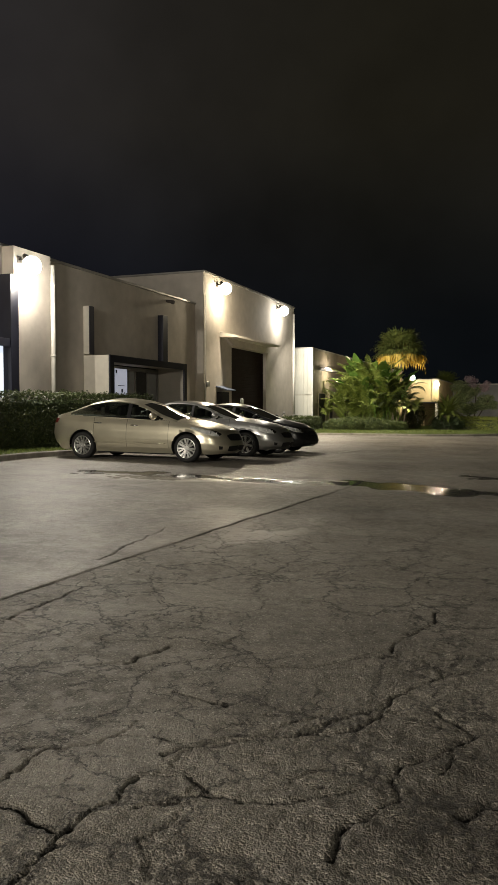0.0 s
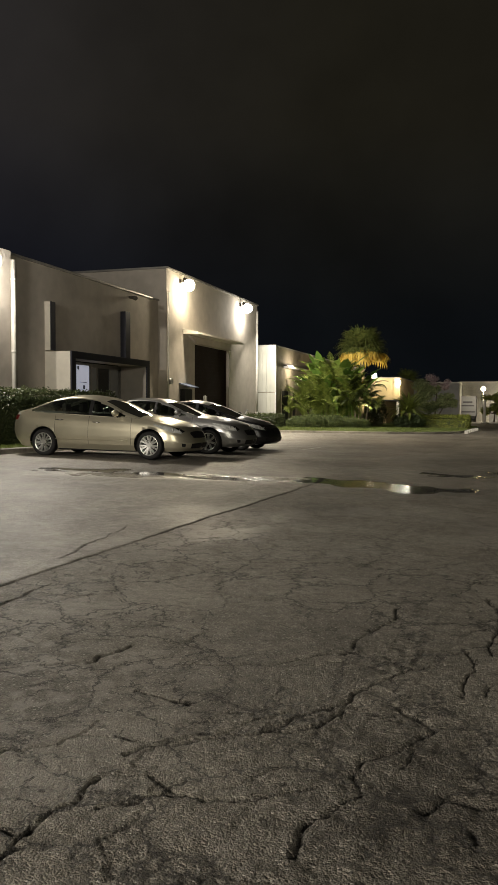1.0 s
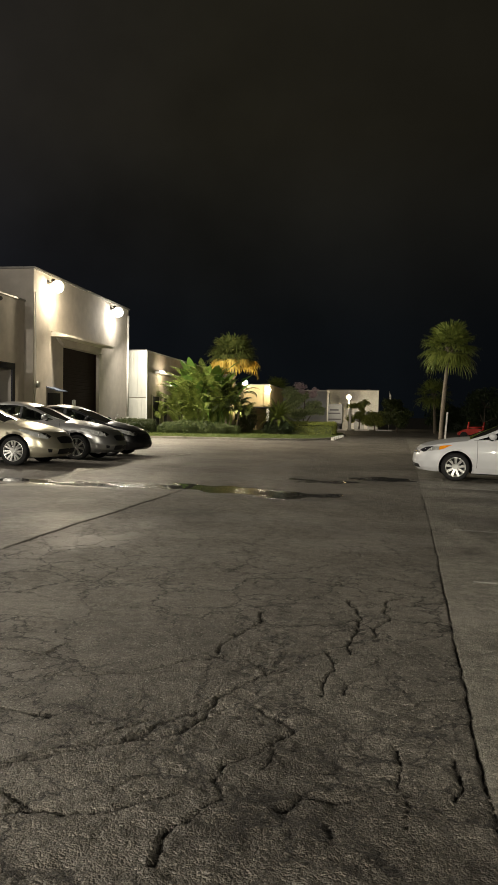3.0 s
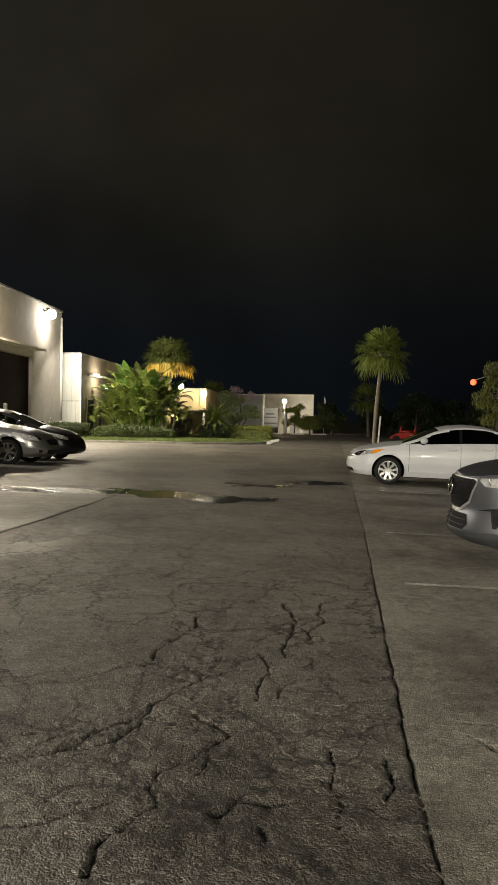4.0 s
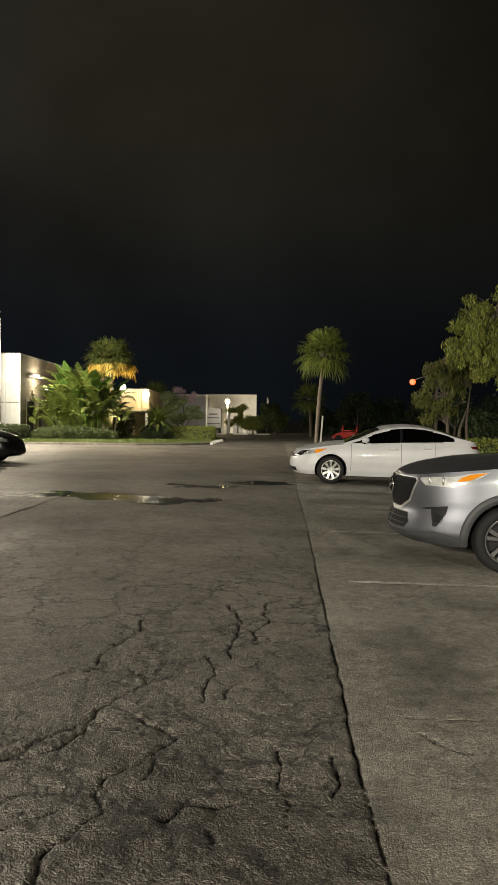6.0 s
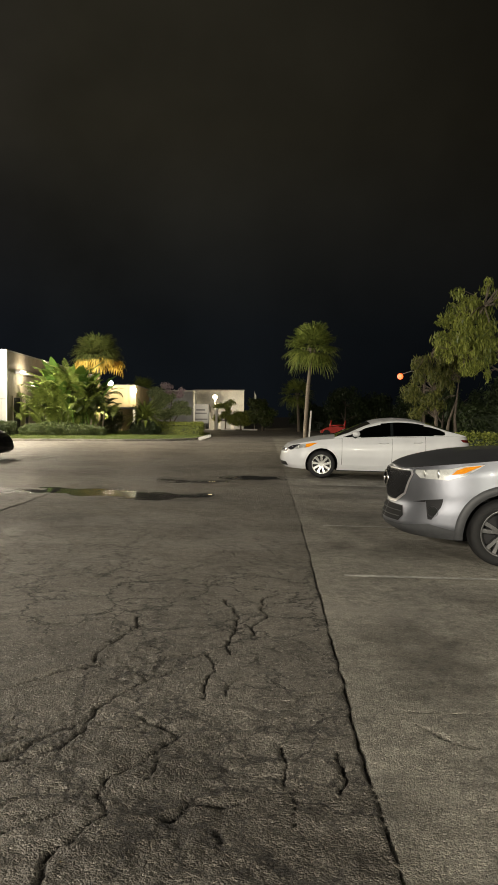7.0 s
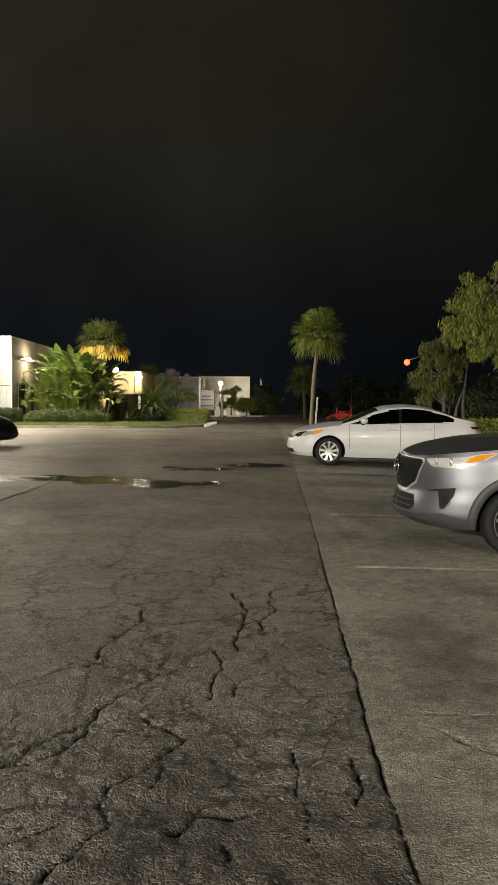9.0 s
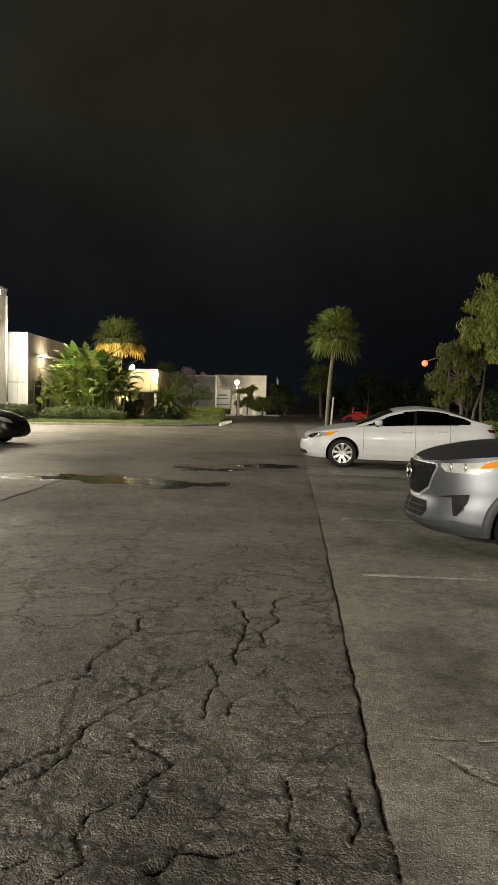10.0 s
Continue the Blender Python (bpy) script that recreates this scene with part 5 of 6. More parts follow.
        tube(bm, [(xw0 + 0.85 - 0.1 * math.sin(a0), 0.36 + 0.18 * math.cos(a0), 0.93 + 0.17 * math.sin(a0)), (xw0 + 0.85 - 0.1 * math.sin(a1), 0.36 + 0.18 * math.cos(a1), 0.93 + 0.17 * math.sin(a1))], 0.016, 6, False)
    part("steering_wheel", bm, M_TRIM, root)
    # mirrors and door handles
    for sg in (-1, 1):
        mx = s["mirror"]
        yb = plan_y(mx)
        bm = bmesh.new()
        bmesh.ops.create_uvsphere(bm, u_segments=14, v_segments=9, radius=1)
        for p in bm.verts:
            p.co = Vector((mx + p.co.x * (0.10 if p.co.x > 0 else 0.075), sg * (yb + 0.14) + p.co.y * 0.11, B(mx) + 0.10 + p.co.z * 0.075))
        for f in bm.faces:
            f.smooth = True
        m_ob = part("wing_mirror", bm, s["paint"], root, "body-coloured wing mirror")
        part("mirror_stalk", tube(bmesh.new(), [(mx + 0.01, sg * (yb - 0.01), B(mx) + 0.01), (mx, sg * (yb + 0.09), B(mx) + 0.06)], [0.04, 0.03], 8), M_TRIM, m_ob)
        for hx in s["handles"]:
            hz = B(hx) - 0.13
            t = (hz - Zb(hx)) / (B(hx) - Zb(hx))
            yh = W * WT(t) * s["plan"](hx)
            bm = tube(bmesh.new(), [(hx - 0.10, sg * (yh - 0.005), hz), (hx - 0.06, sg * (yh + 0.022), hz + 0.003), (hx + 0.06, sg * (yh + 0.022), hz + 0.006), (hx + 0.10, sg * (yh - 0.005), hz + 0.006)], 0.014, 8)
            part("door_handle", bm, s.get("handle_mat", s["paint"]), root)
        if s.get("side_strip"):
            x_a, x_b, z = s["side_strip"]
            pts = []
            for q in np.linspace(x_a, x_b, 12):
                t = (z - Zb(q)) / (B(q) - Zb(q))
                pts.append((q, sg * (W * WT(t) * s["plan"](q) + 0.004), z))
            part("side_strip", tube(bmesh.new(), pts, 0.013, 6), s["paint"], root)
    return root, on_skin


def flat_plan(L):
    return curve([(0, 0.95), (0.7, 0.985), (1.6, 1.0), (L * 0.6, 1.0), (L - 0.8, 0.985), (L, 0.95)])


def plain_regions(x, y, z, t):
    return "body"


def cladding_regions(x, y, z, t):
    return "cladding" if z < 0.35 and x > 0.7 else "body"


SEDAN_PATCHES = [
    ("headlight", M_REFLECT, [[(0.40, 0.645), (0.50, 0.605), (0.75, 0.64), (0.75, 0.755), (0.50, 0.715)], [(0.75, 0.64), (0.95, 0.73), (1.06, 0.82), (0.95, 0.80), (0.75, 0.755)]], 0.003, "clear headlight unit", False),
    ("lens", M_LENS, [[(0.40, 0.645), (0.50, 0.605), (0.75, 0.64), (0.75, 0.755), (0.50, 0.715)], [(0.75, 0.64), (0.95, 0.73), (1.06, 0.82), (0.95, 0.80), (0.75, 0.755)]], 0.022, "clear plastic lens", False),
    ("grille", M_TRIM, [[(0, 0.50), (0.20, 0.51), (0.24, 0.60), (0.22, 0.63), (0, 0.64)]], 0.004, "dark grille", True),
    ("intake", M_TRIM, [[(0, 0.27), (0.30, 0.27), (0.28, 0.38), (0, 0.39)]], 0.004, "dark lower intake", True),
    ("fog_recess", M_TRIM, [[(0.44, 0.31), (0.52, 0.31), (0.54, 0.39), (0.44, 0.38)]], 0.004, "dark fog lamp recess", False),
    ("tail_light", M_TAIL, [[(-0.35, 0.84), (-0.76, 0.86), (-0.82, 0.97), (-0.35, 0.96)]], 0.005, "red tail light", False)]
SEDAN = dict(
    L=4.82, W=1.795, xa=0.96, xb=3.736, R=0.325, arch=0.055, paint=car_paint("champagne_paint", (0.60, 0.56, 0.43), 0.75, 0.30), glass=M_GLASS_CLEAR,
    belt=[(0, 0.60), (0.12, 0.68), (0.5, 0.80), (1.0, 0.90), (1.5, 0.95), (2.2, 0.95), (3.2, 0.99), (4.0, 1.03), (4.5, 1.05), (4.82, 0.98)],
    roof=[(1.28, 0.97), (1.7, 1.15), (2.1, 1.34), (2.4, 1.43), (2.8, 1.475), (3.2, 1.465), (3.6, 1.39), (4.0, 1.25), (4.42, 1.07)],
    crown=[(0, 0.02), (0.4, 0.05), (1.0, 0.075), (1.6, 0.06), (4.0, 0.03), (4.82, 0.015)],
    front=[(0, 0.14), (0.15, 0.03), (0.4, 0.0), (0.7, 0.04), (0.9, 0.12), (1, 0.22)], rear=[(0, 0.22), (0.2, 0.05), (0.45, 0.0), (0.75, 0.03), (1, 0.12)],
    width=[(0, 0.90), (0.15, 0.965), (0.4, 1.0), (0.65, 0.995), (0.85, 0.965), (1, 0.915)], bottom=[(0, 0.21), (0.5, 0.19), (2, 0.19), (4.2, 0.20), (4.82, 0.30)],
    nose_len=0.72, nose_pow=2.7, seams=[1.42, 2.52, 3.42], plan=flat_plan(4.82), tumble=0.36, screen_top=2.22, rear_top=3.52, dlo=(1.62, 4.12), dlo_slant=0.35, pillars=[2.52],
    spokes=7, paired=True, seat=2.35, mirror=1.78, handles=[2.32, 3.30], regions=plain_regions, patches=SEDAN_PATCHES, bulbs=[(0.52, 0.665, 0.045), (0.68, 0.69, 0.05)], handle_mat=M_CHROME, side_strip=(1.5, 3.4, 0.42))

sedan, *_ = build_car("sedan_car", "champagne four-door sedan parked backed against the kerb", -6.66, 16.77, 180, SEDAN, "cars backed to the hedge")
GREY = dict(SEDAN)
GREY.update(paint=car_paint("silver_paint", (0.38, 0.38, 0.37), 0.8, 0.30), L=4.90, belt=[(0, 0.62), (0.12, 0.70), (0.5, 0.83), (1.0, 0.92), (1.5, 0.97), (2.2, 0.97), (3.2, 1.0), (4.0, 1.05), (4.55, 1.06), (4.90, 1.0)],
            roof=[(1.30, 0.99), (1.7, 1.15), (2.1, 1.33), (2.45, 1.44), (2.85, 1.48), (3.25, 1.47), (3.65, 1.39), (4.05, 1.25), (4.45, 1.08)], spokes=7, paired=False, plan=flat_plan(4.9))
grey_car, *_ = build_car("sedan_car", "silver-grey sedan parked in the middle of three", -6.25, 19.45, 180, GREY, "cars backed to the hedge")
BLACK = dict(SEDAN)
BLACK.update(paint=car_paint("black_paint", (0.012, 0.012, 0.014), 0.2, 0.3), L=4.50, xb=3.58, roof=[(1.12, 0.98), (1.5, 1.14), (1.9, 1.32), (2.25, 1.43), (2.65, 1.48), (3.1, 1.45), (3.5, 1.37), (3.9, 1.23), (4.2, 1.08)],
             belt=[(0, 0.60), (0.12, 0.68), (0.5, 0.82), (1.0, 0.92), (1.5, 0.96), (2.2, 0.96), (3.2, 1.0), (4.0, 1.05), (4.5, 1.0)], dlo=(1.45, 3.9), screen_top=2.05, rear_top=3.4, spokes=6, paired=False, plan=flat_plan(4.5), handle_mat=M_TRIM, seams=[1.32, 2.40, 3.28], pillars=[2.4], seat=2.2, mirror=1.6, handles=[2.22, 3.15], side_strip=None)
black_car, *_ = build_car("compact_car", "glossy black compact car parked beside the silver sedan", -6.35, 22.3, 180, BLACK, "cars backed to the hedge")


CIVIC_PATCHES = [
    ("headlight", M_REFLECT, [[(0.34, 0.645), (0.48, 0.615), (0.84, 0.69), (0.84, 0.775), (0.48, 0.72)]], 0.003, "clear headlight unit", False),
    ("lens", M_LENS, [[(0.34, 0.645), (0.48, 0.615), (0.84, 0.69), (0.84, 0.775), (0.48, 0.72)]], 0.018, "clear plastic lens", False),
    ("turn_signal", M_AMBER, [[(0.82, 0.685), (0.90, 0.715), (1.0, 0.805), (0.90, 0.79), (0.82, 0.768)]], 0.006, "amber indicator lens", False),
    ("grille", M_TRIM, [[(0, 0.565), (0.33, 0.585), (0.35, 0.64), (0, 0.65)]], 0.004, "dark slim grille", True),
    ("chrome_bar", M_CHROME, [[(0, 0.605), (0.34, 0.615), (0.34, 0.63), (0, 0.62)]], 0.010, "thin chrome grille bar", True),
    ("intake", M_TRIM, [[(0, 0.25), (0.40, 0.26), (0.36, 0.34), (0, 0.35)]], 0.004, "dark lower intake", True),
    ("tail_light", M_TAIL, [[(-0.30, 0.90), (-0.74, 0.915), (-0.82, 0.975), (-0.30, 0.965)]], 0.005, "red tail light", False)]
WHITE = dict(SEDAN)
WHITE.update(paint=car_paint("white_car_paint", (0.66, 0.67, 0.68), 0.0, 0.35), glass=M_GLASS_TINT, L=4.52, W=1.755, xa=0.90, xb=3.57, R=0.315,
             front=[(0, 0.10), (0.15, 0.02), (0.4, 0.0), (0.7, 0.02), (0.9, 0.07), (1, 0.15)], belt=[(0, 0.66), (0.12, 0.715), (0.5, 0.81), (0.9, 0.88), (1.3, 0.93), (2.0, 0.95), (3.0, 1.00), (3.8, 1.05), (4.3, 1.06), (4.52, 1.0)],
             roof=[(1.16, 0.94), (1.52, 1.11), (1.93, 1.30), (2.25, 1.395), (2.65, 1.44), (3.05, 1.425), (3.45, 1.35), (3.85, 1.22), (4.25, 1.08)],
             dlo=(1.38, 3.76), dlo_slant=0.3, pillars=[2.52], screen_top=2.04, rear_top=3.35, seams=[1.36, 2.52, 3.30], plan=flat_plan(4.52), spokes=9, paired=False, seat=2.1, mirror=1.66, handles=[2.33, 3.12],
             regions=plain_regions, patches=CIVIC_PATCHES, bulbs=[(0.5, 0.675, 0.035), (0.66, 0.70, 0.038)], handle_mat=None, side_strip=None)
WHITE["handle_mat"] = WHITE["paint"]
white_car, *_ = build_car("sedan_car", "white four-door sedan with dark tinted windows in a bay", 1.16, 18.55, 0, WHITE, "cars in the marked bays")


SUV_LAMP = [[(0.40, 0.985), (0.45, 0.925), (0.68, 0.925), (0.68, 1.045), (0.40, 1.01)], [(0.68, 0.925), (0.80, 0.985), (0.93, 1.115), (0.80, 1.09), (0.68, 1.045)]]
SUV_PATCHES = [
    ("headlight", M_REFLECT, SUV_LAMP, 0.002, "clear headlight unit", False),
    ("lens", M_LENS, SUV_LAMP, 0.024, "clear plastic lens", False),
    ("turn_signal", M_AMBER, [[(0.70, 0.985), (0.79, 1.01), (0.915, 1.105), (0.80, 1.075), (0.74, 1.04)]], 0.010, "amber indicator lens", False),
    ("grille_frame", M_SATIN, [[(0, 0.60), (0.15, 0.61), (0.29, 0.72), (0.385, 0.965), (0.37, 1.0), (0, 1.0)]], 0.004, "chrome-edged grille frame", True),
    ("grille", M_TRIM, [[(0, 0.63), (0.14, 0.638), (0.275, 0.735), (0.365, 0.96), (0.35, 0.99), (0, 0.99)]], 0.009, "dark grille", True),
    ("intake", M_SEAM, [[(0, 0.41), (0.27, 0.41), (0.31, 0.48), (0.27, 0.585), (0, 0.585)]], 0.005, "dark lower intake", True),
    ("fog_recess", M_TRIM, [[(0.49, 0.685), (0.635, 0.715), (0.625, 0.62), (0.575, 0.475), (0.545, 0.475)], [(0.37, 0.650), (0.492, 0.660), (0.492, 0.686)]], 0.005, "dark fog lamp recess", False),
    ("bumper_cladding", M_CLAD, [[(0, 0.262), (0.35, 0.262), (0.35, 0.385), (0, 0.375)], [(0.35, 0.262), (0.56, 0.27), (0.56, 0.425), (0.35, 0.385)], [(0.56, 0.27), (0.78, 0.28), (0.78, 0.365), (0.56, 0.425)]], 0.008, "unpainted grey lower bumper", False),
    ("tail_light", M_TAIL, [[(-0.6, 0.95), (-0.98, 0.97), (-0.98, 1.12), (-0.6, 1.10)]], 0.005, "red tail light", False)]
SUV = dict(SEDAN)
SUV.update(paint=car_paint("liquid_silver_paint", (0.23, 0.24, 0.265), 0.92, 0.45), glass=M_GLASS_TINT, L=4.70, W=1.88, xa=1.14, xb=3.84, R=0.365, arch=0.07, alloy=M_RIM_DARK, fine=1.6, arch_band=0.085,
           belt=[(0, 0.98), (0.15, 1.02), (0.4, 1.075), (0.8, 1.13), (1.3, 1.19), (2.0, 1.20), (3.0, 1.23), (4.0, 1.28), (4.7, 1.24)],
           roof=[(1.32, 1.19), (1.7, 1.36), (2.15, 1.58), (2.5, 1.70), (3.0, 1.75), (3.7, 1.73), (4.2, 1.64), (4.45, 1.46), (4.6, 1.27)],
           crown=[(0, 0.03), (0.25, 0.075), (0.8, 0.11), (1.4, 0.09), (4.0, 0.03), (4.7, 0.02)],
           front=[(0, 0.17), (0.10, 0.03), (0.2, 0.0), (0.34, 0.025), (0.5, 0.07), (0.8, 0.045), (0.94, 0.05), (1, 0.075)], rear=[(0, 0.15), (0.3, 0.0), (0.7, 0.02), (1, 0.1)],
           width=[(0, 0.93), (0.15, 0.985), (0.35, 1.0), (0.6, 0.995), (0.85, 0.975), (1, 0.93)], bottom=[(0, 0.25), (0.5, 0.26), (2, 0.26), (4.7, 0.32)],
           nose_len=0.95, nose_pow=2.15, seams=[1.72, 2.65, 3.5], plan=flat_plan(4.7), dlo=(1.75, 4.3), pillars=[2.65], screen_top=2.3, rear_top=4.25, spokes=5, paired=True, seat=2.45, mirror=1.85, handles=[2.45, 3.35],
           regions=cladding_regions, patches=SUV_PATCHES, bulbs=[(0.49, 0.98, 0.045), (0.60, 0.985, 0.048)], handle_mat=None, side_strip=None)
SUV["handle_mat"] = SUV["paint"]
suv, suv_skin = build_car("suv_car", "silver crossover with grey cladding parked in a bay", 1.84, 9.17, 0, SUV, "cars in the marked bays")
# honeycomb of the grille, badge, intake slats and fog lamps


def grille_edge(z):
    return 0.135 + (z - 0.64) * 1.4 if z < 0.735 else 0.268 + (z - 0.735) * 0.38


bm = bmesh.new()
for k in range(-34, 35):
    for sg in (-1, 1):
        pts = []
        for q in range(24):
            z = 0.66 + q * 0.0137
            a = k * 0.027 + sg * (z - 0.82) * 0.75
            if abs(a) < grille_edge(z):
                c = suv_skin(abs(a), z, 0.016)
                pts.append((c.x, math.copysign(c.y, a), c.z))
        if len(pts) > 1:
            tube(bm, pts, 0.0042, 5, False)
part("grille_mesh", bm, M_TRIM, suv, "dark grey honeycomb grille mesh")
bm = bmesh.new()
for k in range(26):
    a0, a1 = math.tau * k / 26, math.tau * (k + 1) / 26
    tube(bm, [(0.012, 0.105 * math.cos(a0), 0.87 + 0.085 * math.sin(a0)), (0.012, 0.105 * math.cos(a1), 0.87 + 0.085 * math.sin(a1))], 0.012, 6, False)
tube(bm, [(0.012, -0.085, 0.91), (0.0, -0.03, 0.875), (-0.003, 0.0, 0.85), (0.0, 0.03, 0.875), (0.012, 0.085, 0.91)], 0.012, 6)
part("badge", bm, M_CHROME, suv, "oval chrome badge")
for z in (0.46, 0.52):
    pts = []
    for a in np.linspace(-0.27, 0.27, 19):
        c = suv_skin(abs(a), z, 0.010)
        pts.append((c.x, math.copysign(c.y, a), c.z))
    part("intake_slat", tube(bmesh.new(), pts, 0.0055, 6), M_CLAD, suv)
for sg in (-1, 1):
    c = suv_skin(0.572, 0.565)
    o = suv_skin(0.572, 0.565, 0.03) - c
    c, o = Vector((c.x, sg * c.y, c.z)), Vector((o.x, sg * o.y, o.z))
    fog = part("fog_lamp", tube(bmesh.new(), [c - o, c + o * 0.4], 0.045, 16), M_GLASS, suv, "round fog lamp")
    part("fog_ring", tube(bmesh.new(), [c - o, c + o * 0.7], 0.06, 16, False), M_CLAD, fog)
for sg in (-1, 1):
    pts = []
    for a in np.linspace(0.34, 1.45, 40):
        c = suv_skin(a, 1.5, 0.0)
        pts.append((c.x + 0.004, sg * (c.y - 0.006), c.z + 0.001))
    part("bonnet_gap", tube(bmesh.new(), pts, 0.006, 6), M_SEAM, suv)

# ---- plants ----
def leaf_cloud(blobs, count, size, seed, shell=0.55, droop=0.0, lot=None, narrow=0.55):
    """Vertices and faces of many small bent leaves in clumps. blobs: centre, radii, weight."""
    r = np.random.RandomState(seed)
    weights = np.array([b[2] for b in blobs], dtype=float)
    pick = r.choice(len(blobs), count, p=weights / weights.sum())
    cen = np.array([b[0] for b in blobs])[pick]
    rad = np.array([b[1] for b in blobs])[pick]
    d = r.normal(size=(count, 3))
    d /= np.linalg.norm(d, axis=1)[:, None]
    dist = shell + (1 - shell) * r.rand(count) ** 0.6
    dist = np.where(r.rand(count) < 0.25, r.rand(count), dist)
    pos = cen + d * rad * dist[:, None] * (0.86 + 0.28 * r.rand(count))[:, None]
    nrm = d + 0.7 * r.normal(size=(count, 3)) + np.array([0, 0, 0.5])
    nrm /= np.linalg.norm(nrm, axis=1)[:, None]
    side = np.cross(nrm, r.normal(size=(count, 3)))
    side /= np.linalg.norm(side, axis=1)[:, None]
    along = np.cross(nrm, side)
    along[:, 2] -= droop
    s = size * (0.55 + 0.9 * r.rand(count))[:, None]
    a, c = pos - along * s * 0.5, pos + along * s * 0.5
    b, e = pos + side * s * narrow * 0.5 + nrm * s * 0.1, pos - side * s * narrow * 0.5 + nrm * s * 0.1
    verts = np.stack([a, b, c, e], 1).reshape(-1, 3)
    k = np.arange(count)[:, None] * 4
    faces = np.concatenate([k + np.array([0, 1, 2]), k + np.array([0, 2, 3])], 0)
    return verts, faces


def mesh_part(name, verts, faces, mat, parent, label=""):
    ob = new(name, raw_mesh(name, verts, faces, [mat]))
    ob.parent = parent
    return tagged(ob, label)


def box_hedge(name, v0, v1, u0, u1, top, label, mat, count, size, seed, rough=0.08):
    """A clipped hedge: a solid dark view-blocking core and a skin of many small leaves."""
    z = lot_rise((v0 + v1) / 2, (u0 + u1) / 2)
    t = thing(name, (v0 + v1) / 2, (u0 + u1) / 2, z, label, "hedge")
    hv, hu, hz = (v1 - v0) / 2, (u1 - u0) / 2, top - z
    bm = bmesh.new()
    nseg = max(2, int(hu * 2 / 0.6))
    rr = random.Random(seed)
    rows = []
    for k in range(nseg + 1):
        y = -hu + 0.1 + (2 * hu - 0.2) * k / nseg
        w, h = hv - 0.14 - rr.uniform(0, 0.06), hz - 0.12 - rr.uniform(0, 0.05)
        rows.append([bm.verts.new((x, y, q)) for x, q in ((-w, -0.15), (-w, h - 0.1), (-w + 0.1, h), (w - 0.1, h), (w, h - 0.1), (w, -0.15))])
    for r0, r1 in zip(rows, rows[1:]):
        for k in range(5):
            bm.faces.new((r0[k], r1[k], r1[k + 1], r0[k + 1]))
    bm.faces.new(rows[0])
    bm.faces.new(rows[-1][::-1])
    # solid core added behind the leaves to block seeing through
    part("twig_core", bm, M_LEAF_DARK, t, "solid dark core that stops the view through")
    r = np.random.RandomState(seed)
    area = np.array([2 * hu * hz, 2 * hv * 2 * hu, 2 * hv * hz, 2 * hu * hz, 2 * hv * hz])
    face = r.choice(5, count, p=area / area.sum())
    x, y, q = r.uniform(-hv, hv, count), r.uniform(-hu, hu, count), r.uniform(0.02, 1, count) * hz
    x = np.where(face == 0, hv, np.where(face == 3, -hv, x))
    q = np.where(face == 1, hz, q)
    y = np.where(face == 2, -hu, np.where(face == 4, hu, y))
    lump = 0.10 * (fractal(x * 2 + y * 1.7, q * 2.3 + y, seed, 3) - 0.5)
    pos = np.stack([x, y, q], 1) + r.normal(size=(count, 3)) * rough * 0.6
    pos[:, 2] += lump
    pos[:, 0] += lump * np.sign(x) * 2
    nrm = r.normal(size=(count, 3)) * 0.8
    nrm[:, 0] += np.where(face == 0, 1, np.where(face == 3, -1, 0))
    nrm[:, 2] += np.where(face == 1, 1, 0.3)
    nrm[:, 1] += np.where(face == 2, -1, np.where(face == 4, 1, 0))
    nrm /= np.linalg.norm(nrm, axis=1)[:, None]
    side = np.cross(nrm, r.normal(size=(count, 3)))
    side /= np.linalg.norm(side, axis=1)[:, None]
    along = np.cross(nrm, side)
    s = size * r.uniform(0.6, 1.4, count)[:, None]
    verts = np.stack([pos - along * s * 0.5, pos + side * s * 0.3 + nrm * s * 0.12, pos + along * s * 0.5, pos - side * s * 0.3 + nrm * s * 0.12], 1).reshape(-1, 3)
    k = np.arange(count)[:, None] * 4
    mesh_part("leaves", verts, np.concatenate([k + np.array([0, 1, 2]), k + np.array([0, 2, 3])], 0), mat, t)
    return t


box_hedge("hedge", -13.25, -12.5, 3.0, 23.4, 2.16, "clipped dark-green hedge along the warehouse front", M_LEAF_HEDGE, 42000, 0.075, 5)
box_hedge("hedge", -13.4, -12.3, 40.2, 44.2, 1.30, "low clipped hedge at the foot of the tall wall", M_LEAF_HEDGE, 6000, 0.08, 6)
box_hedge("hedge", -13.5, -12.7, 31.0, 33.8, 1.55, "low hedge under the notice cabinet", M_LEAF_HEDGE, 4000, 0.08, 16)
box_hedge("hedge", -5.1, -2.0, 50.0, 51.5, 1.22, "low clipped hedge on the island", M_LEAF_TREE, 9000, 0.08, 8)
box_hedge("hedge", 7.7, 12.5, 25.2, 26.4, 1.12, "pale green hedge behind the parking bays", M_LEAF_TREE, 9000, 0.09, 9)


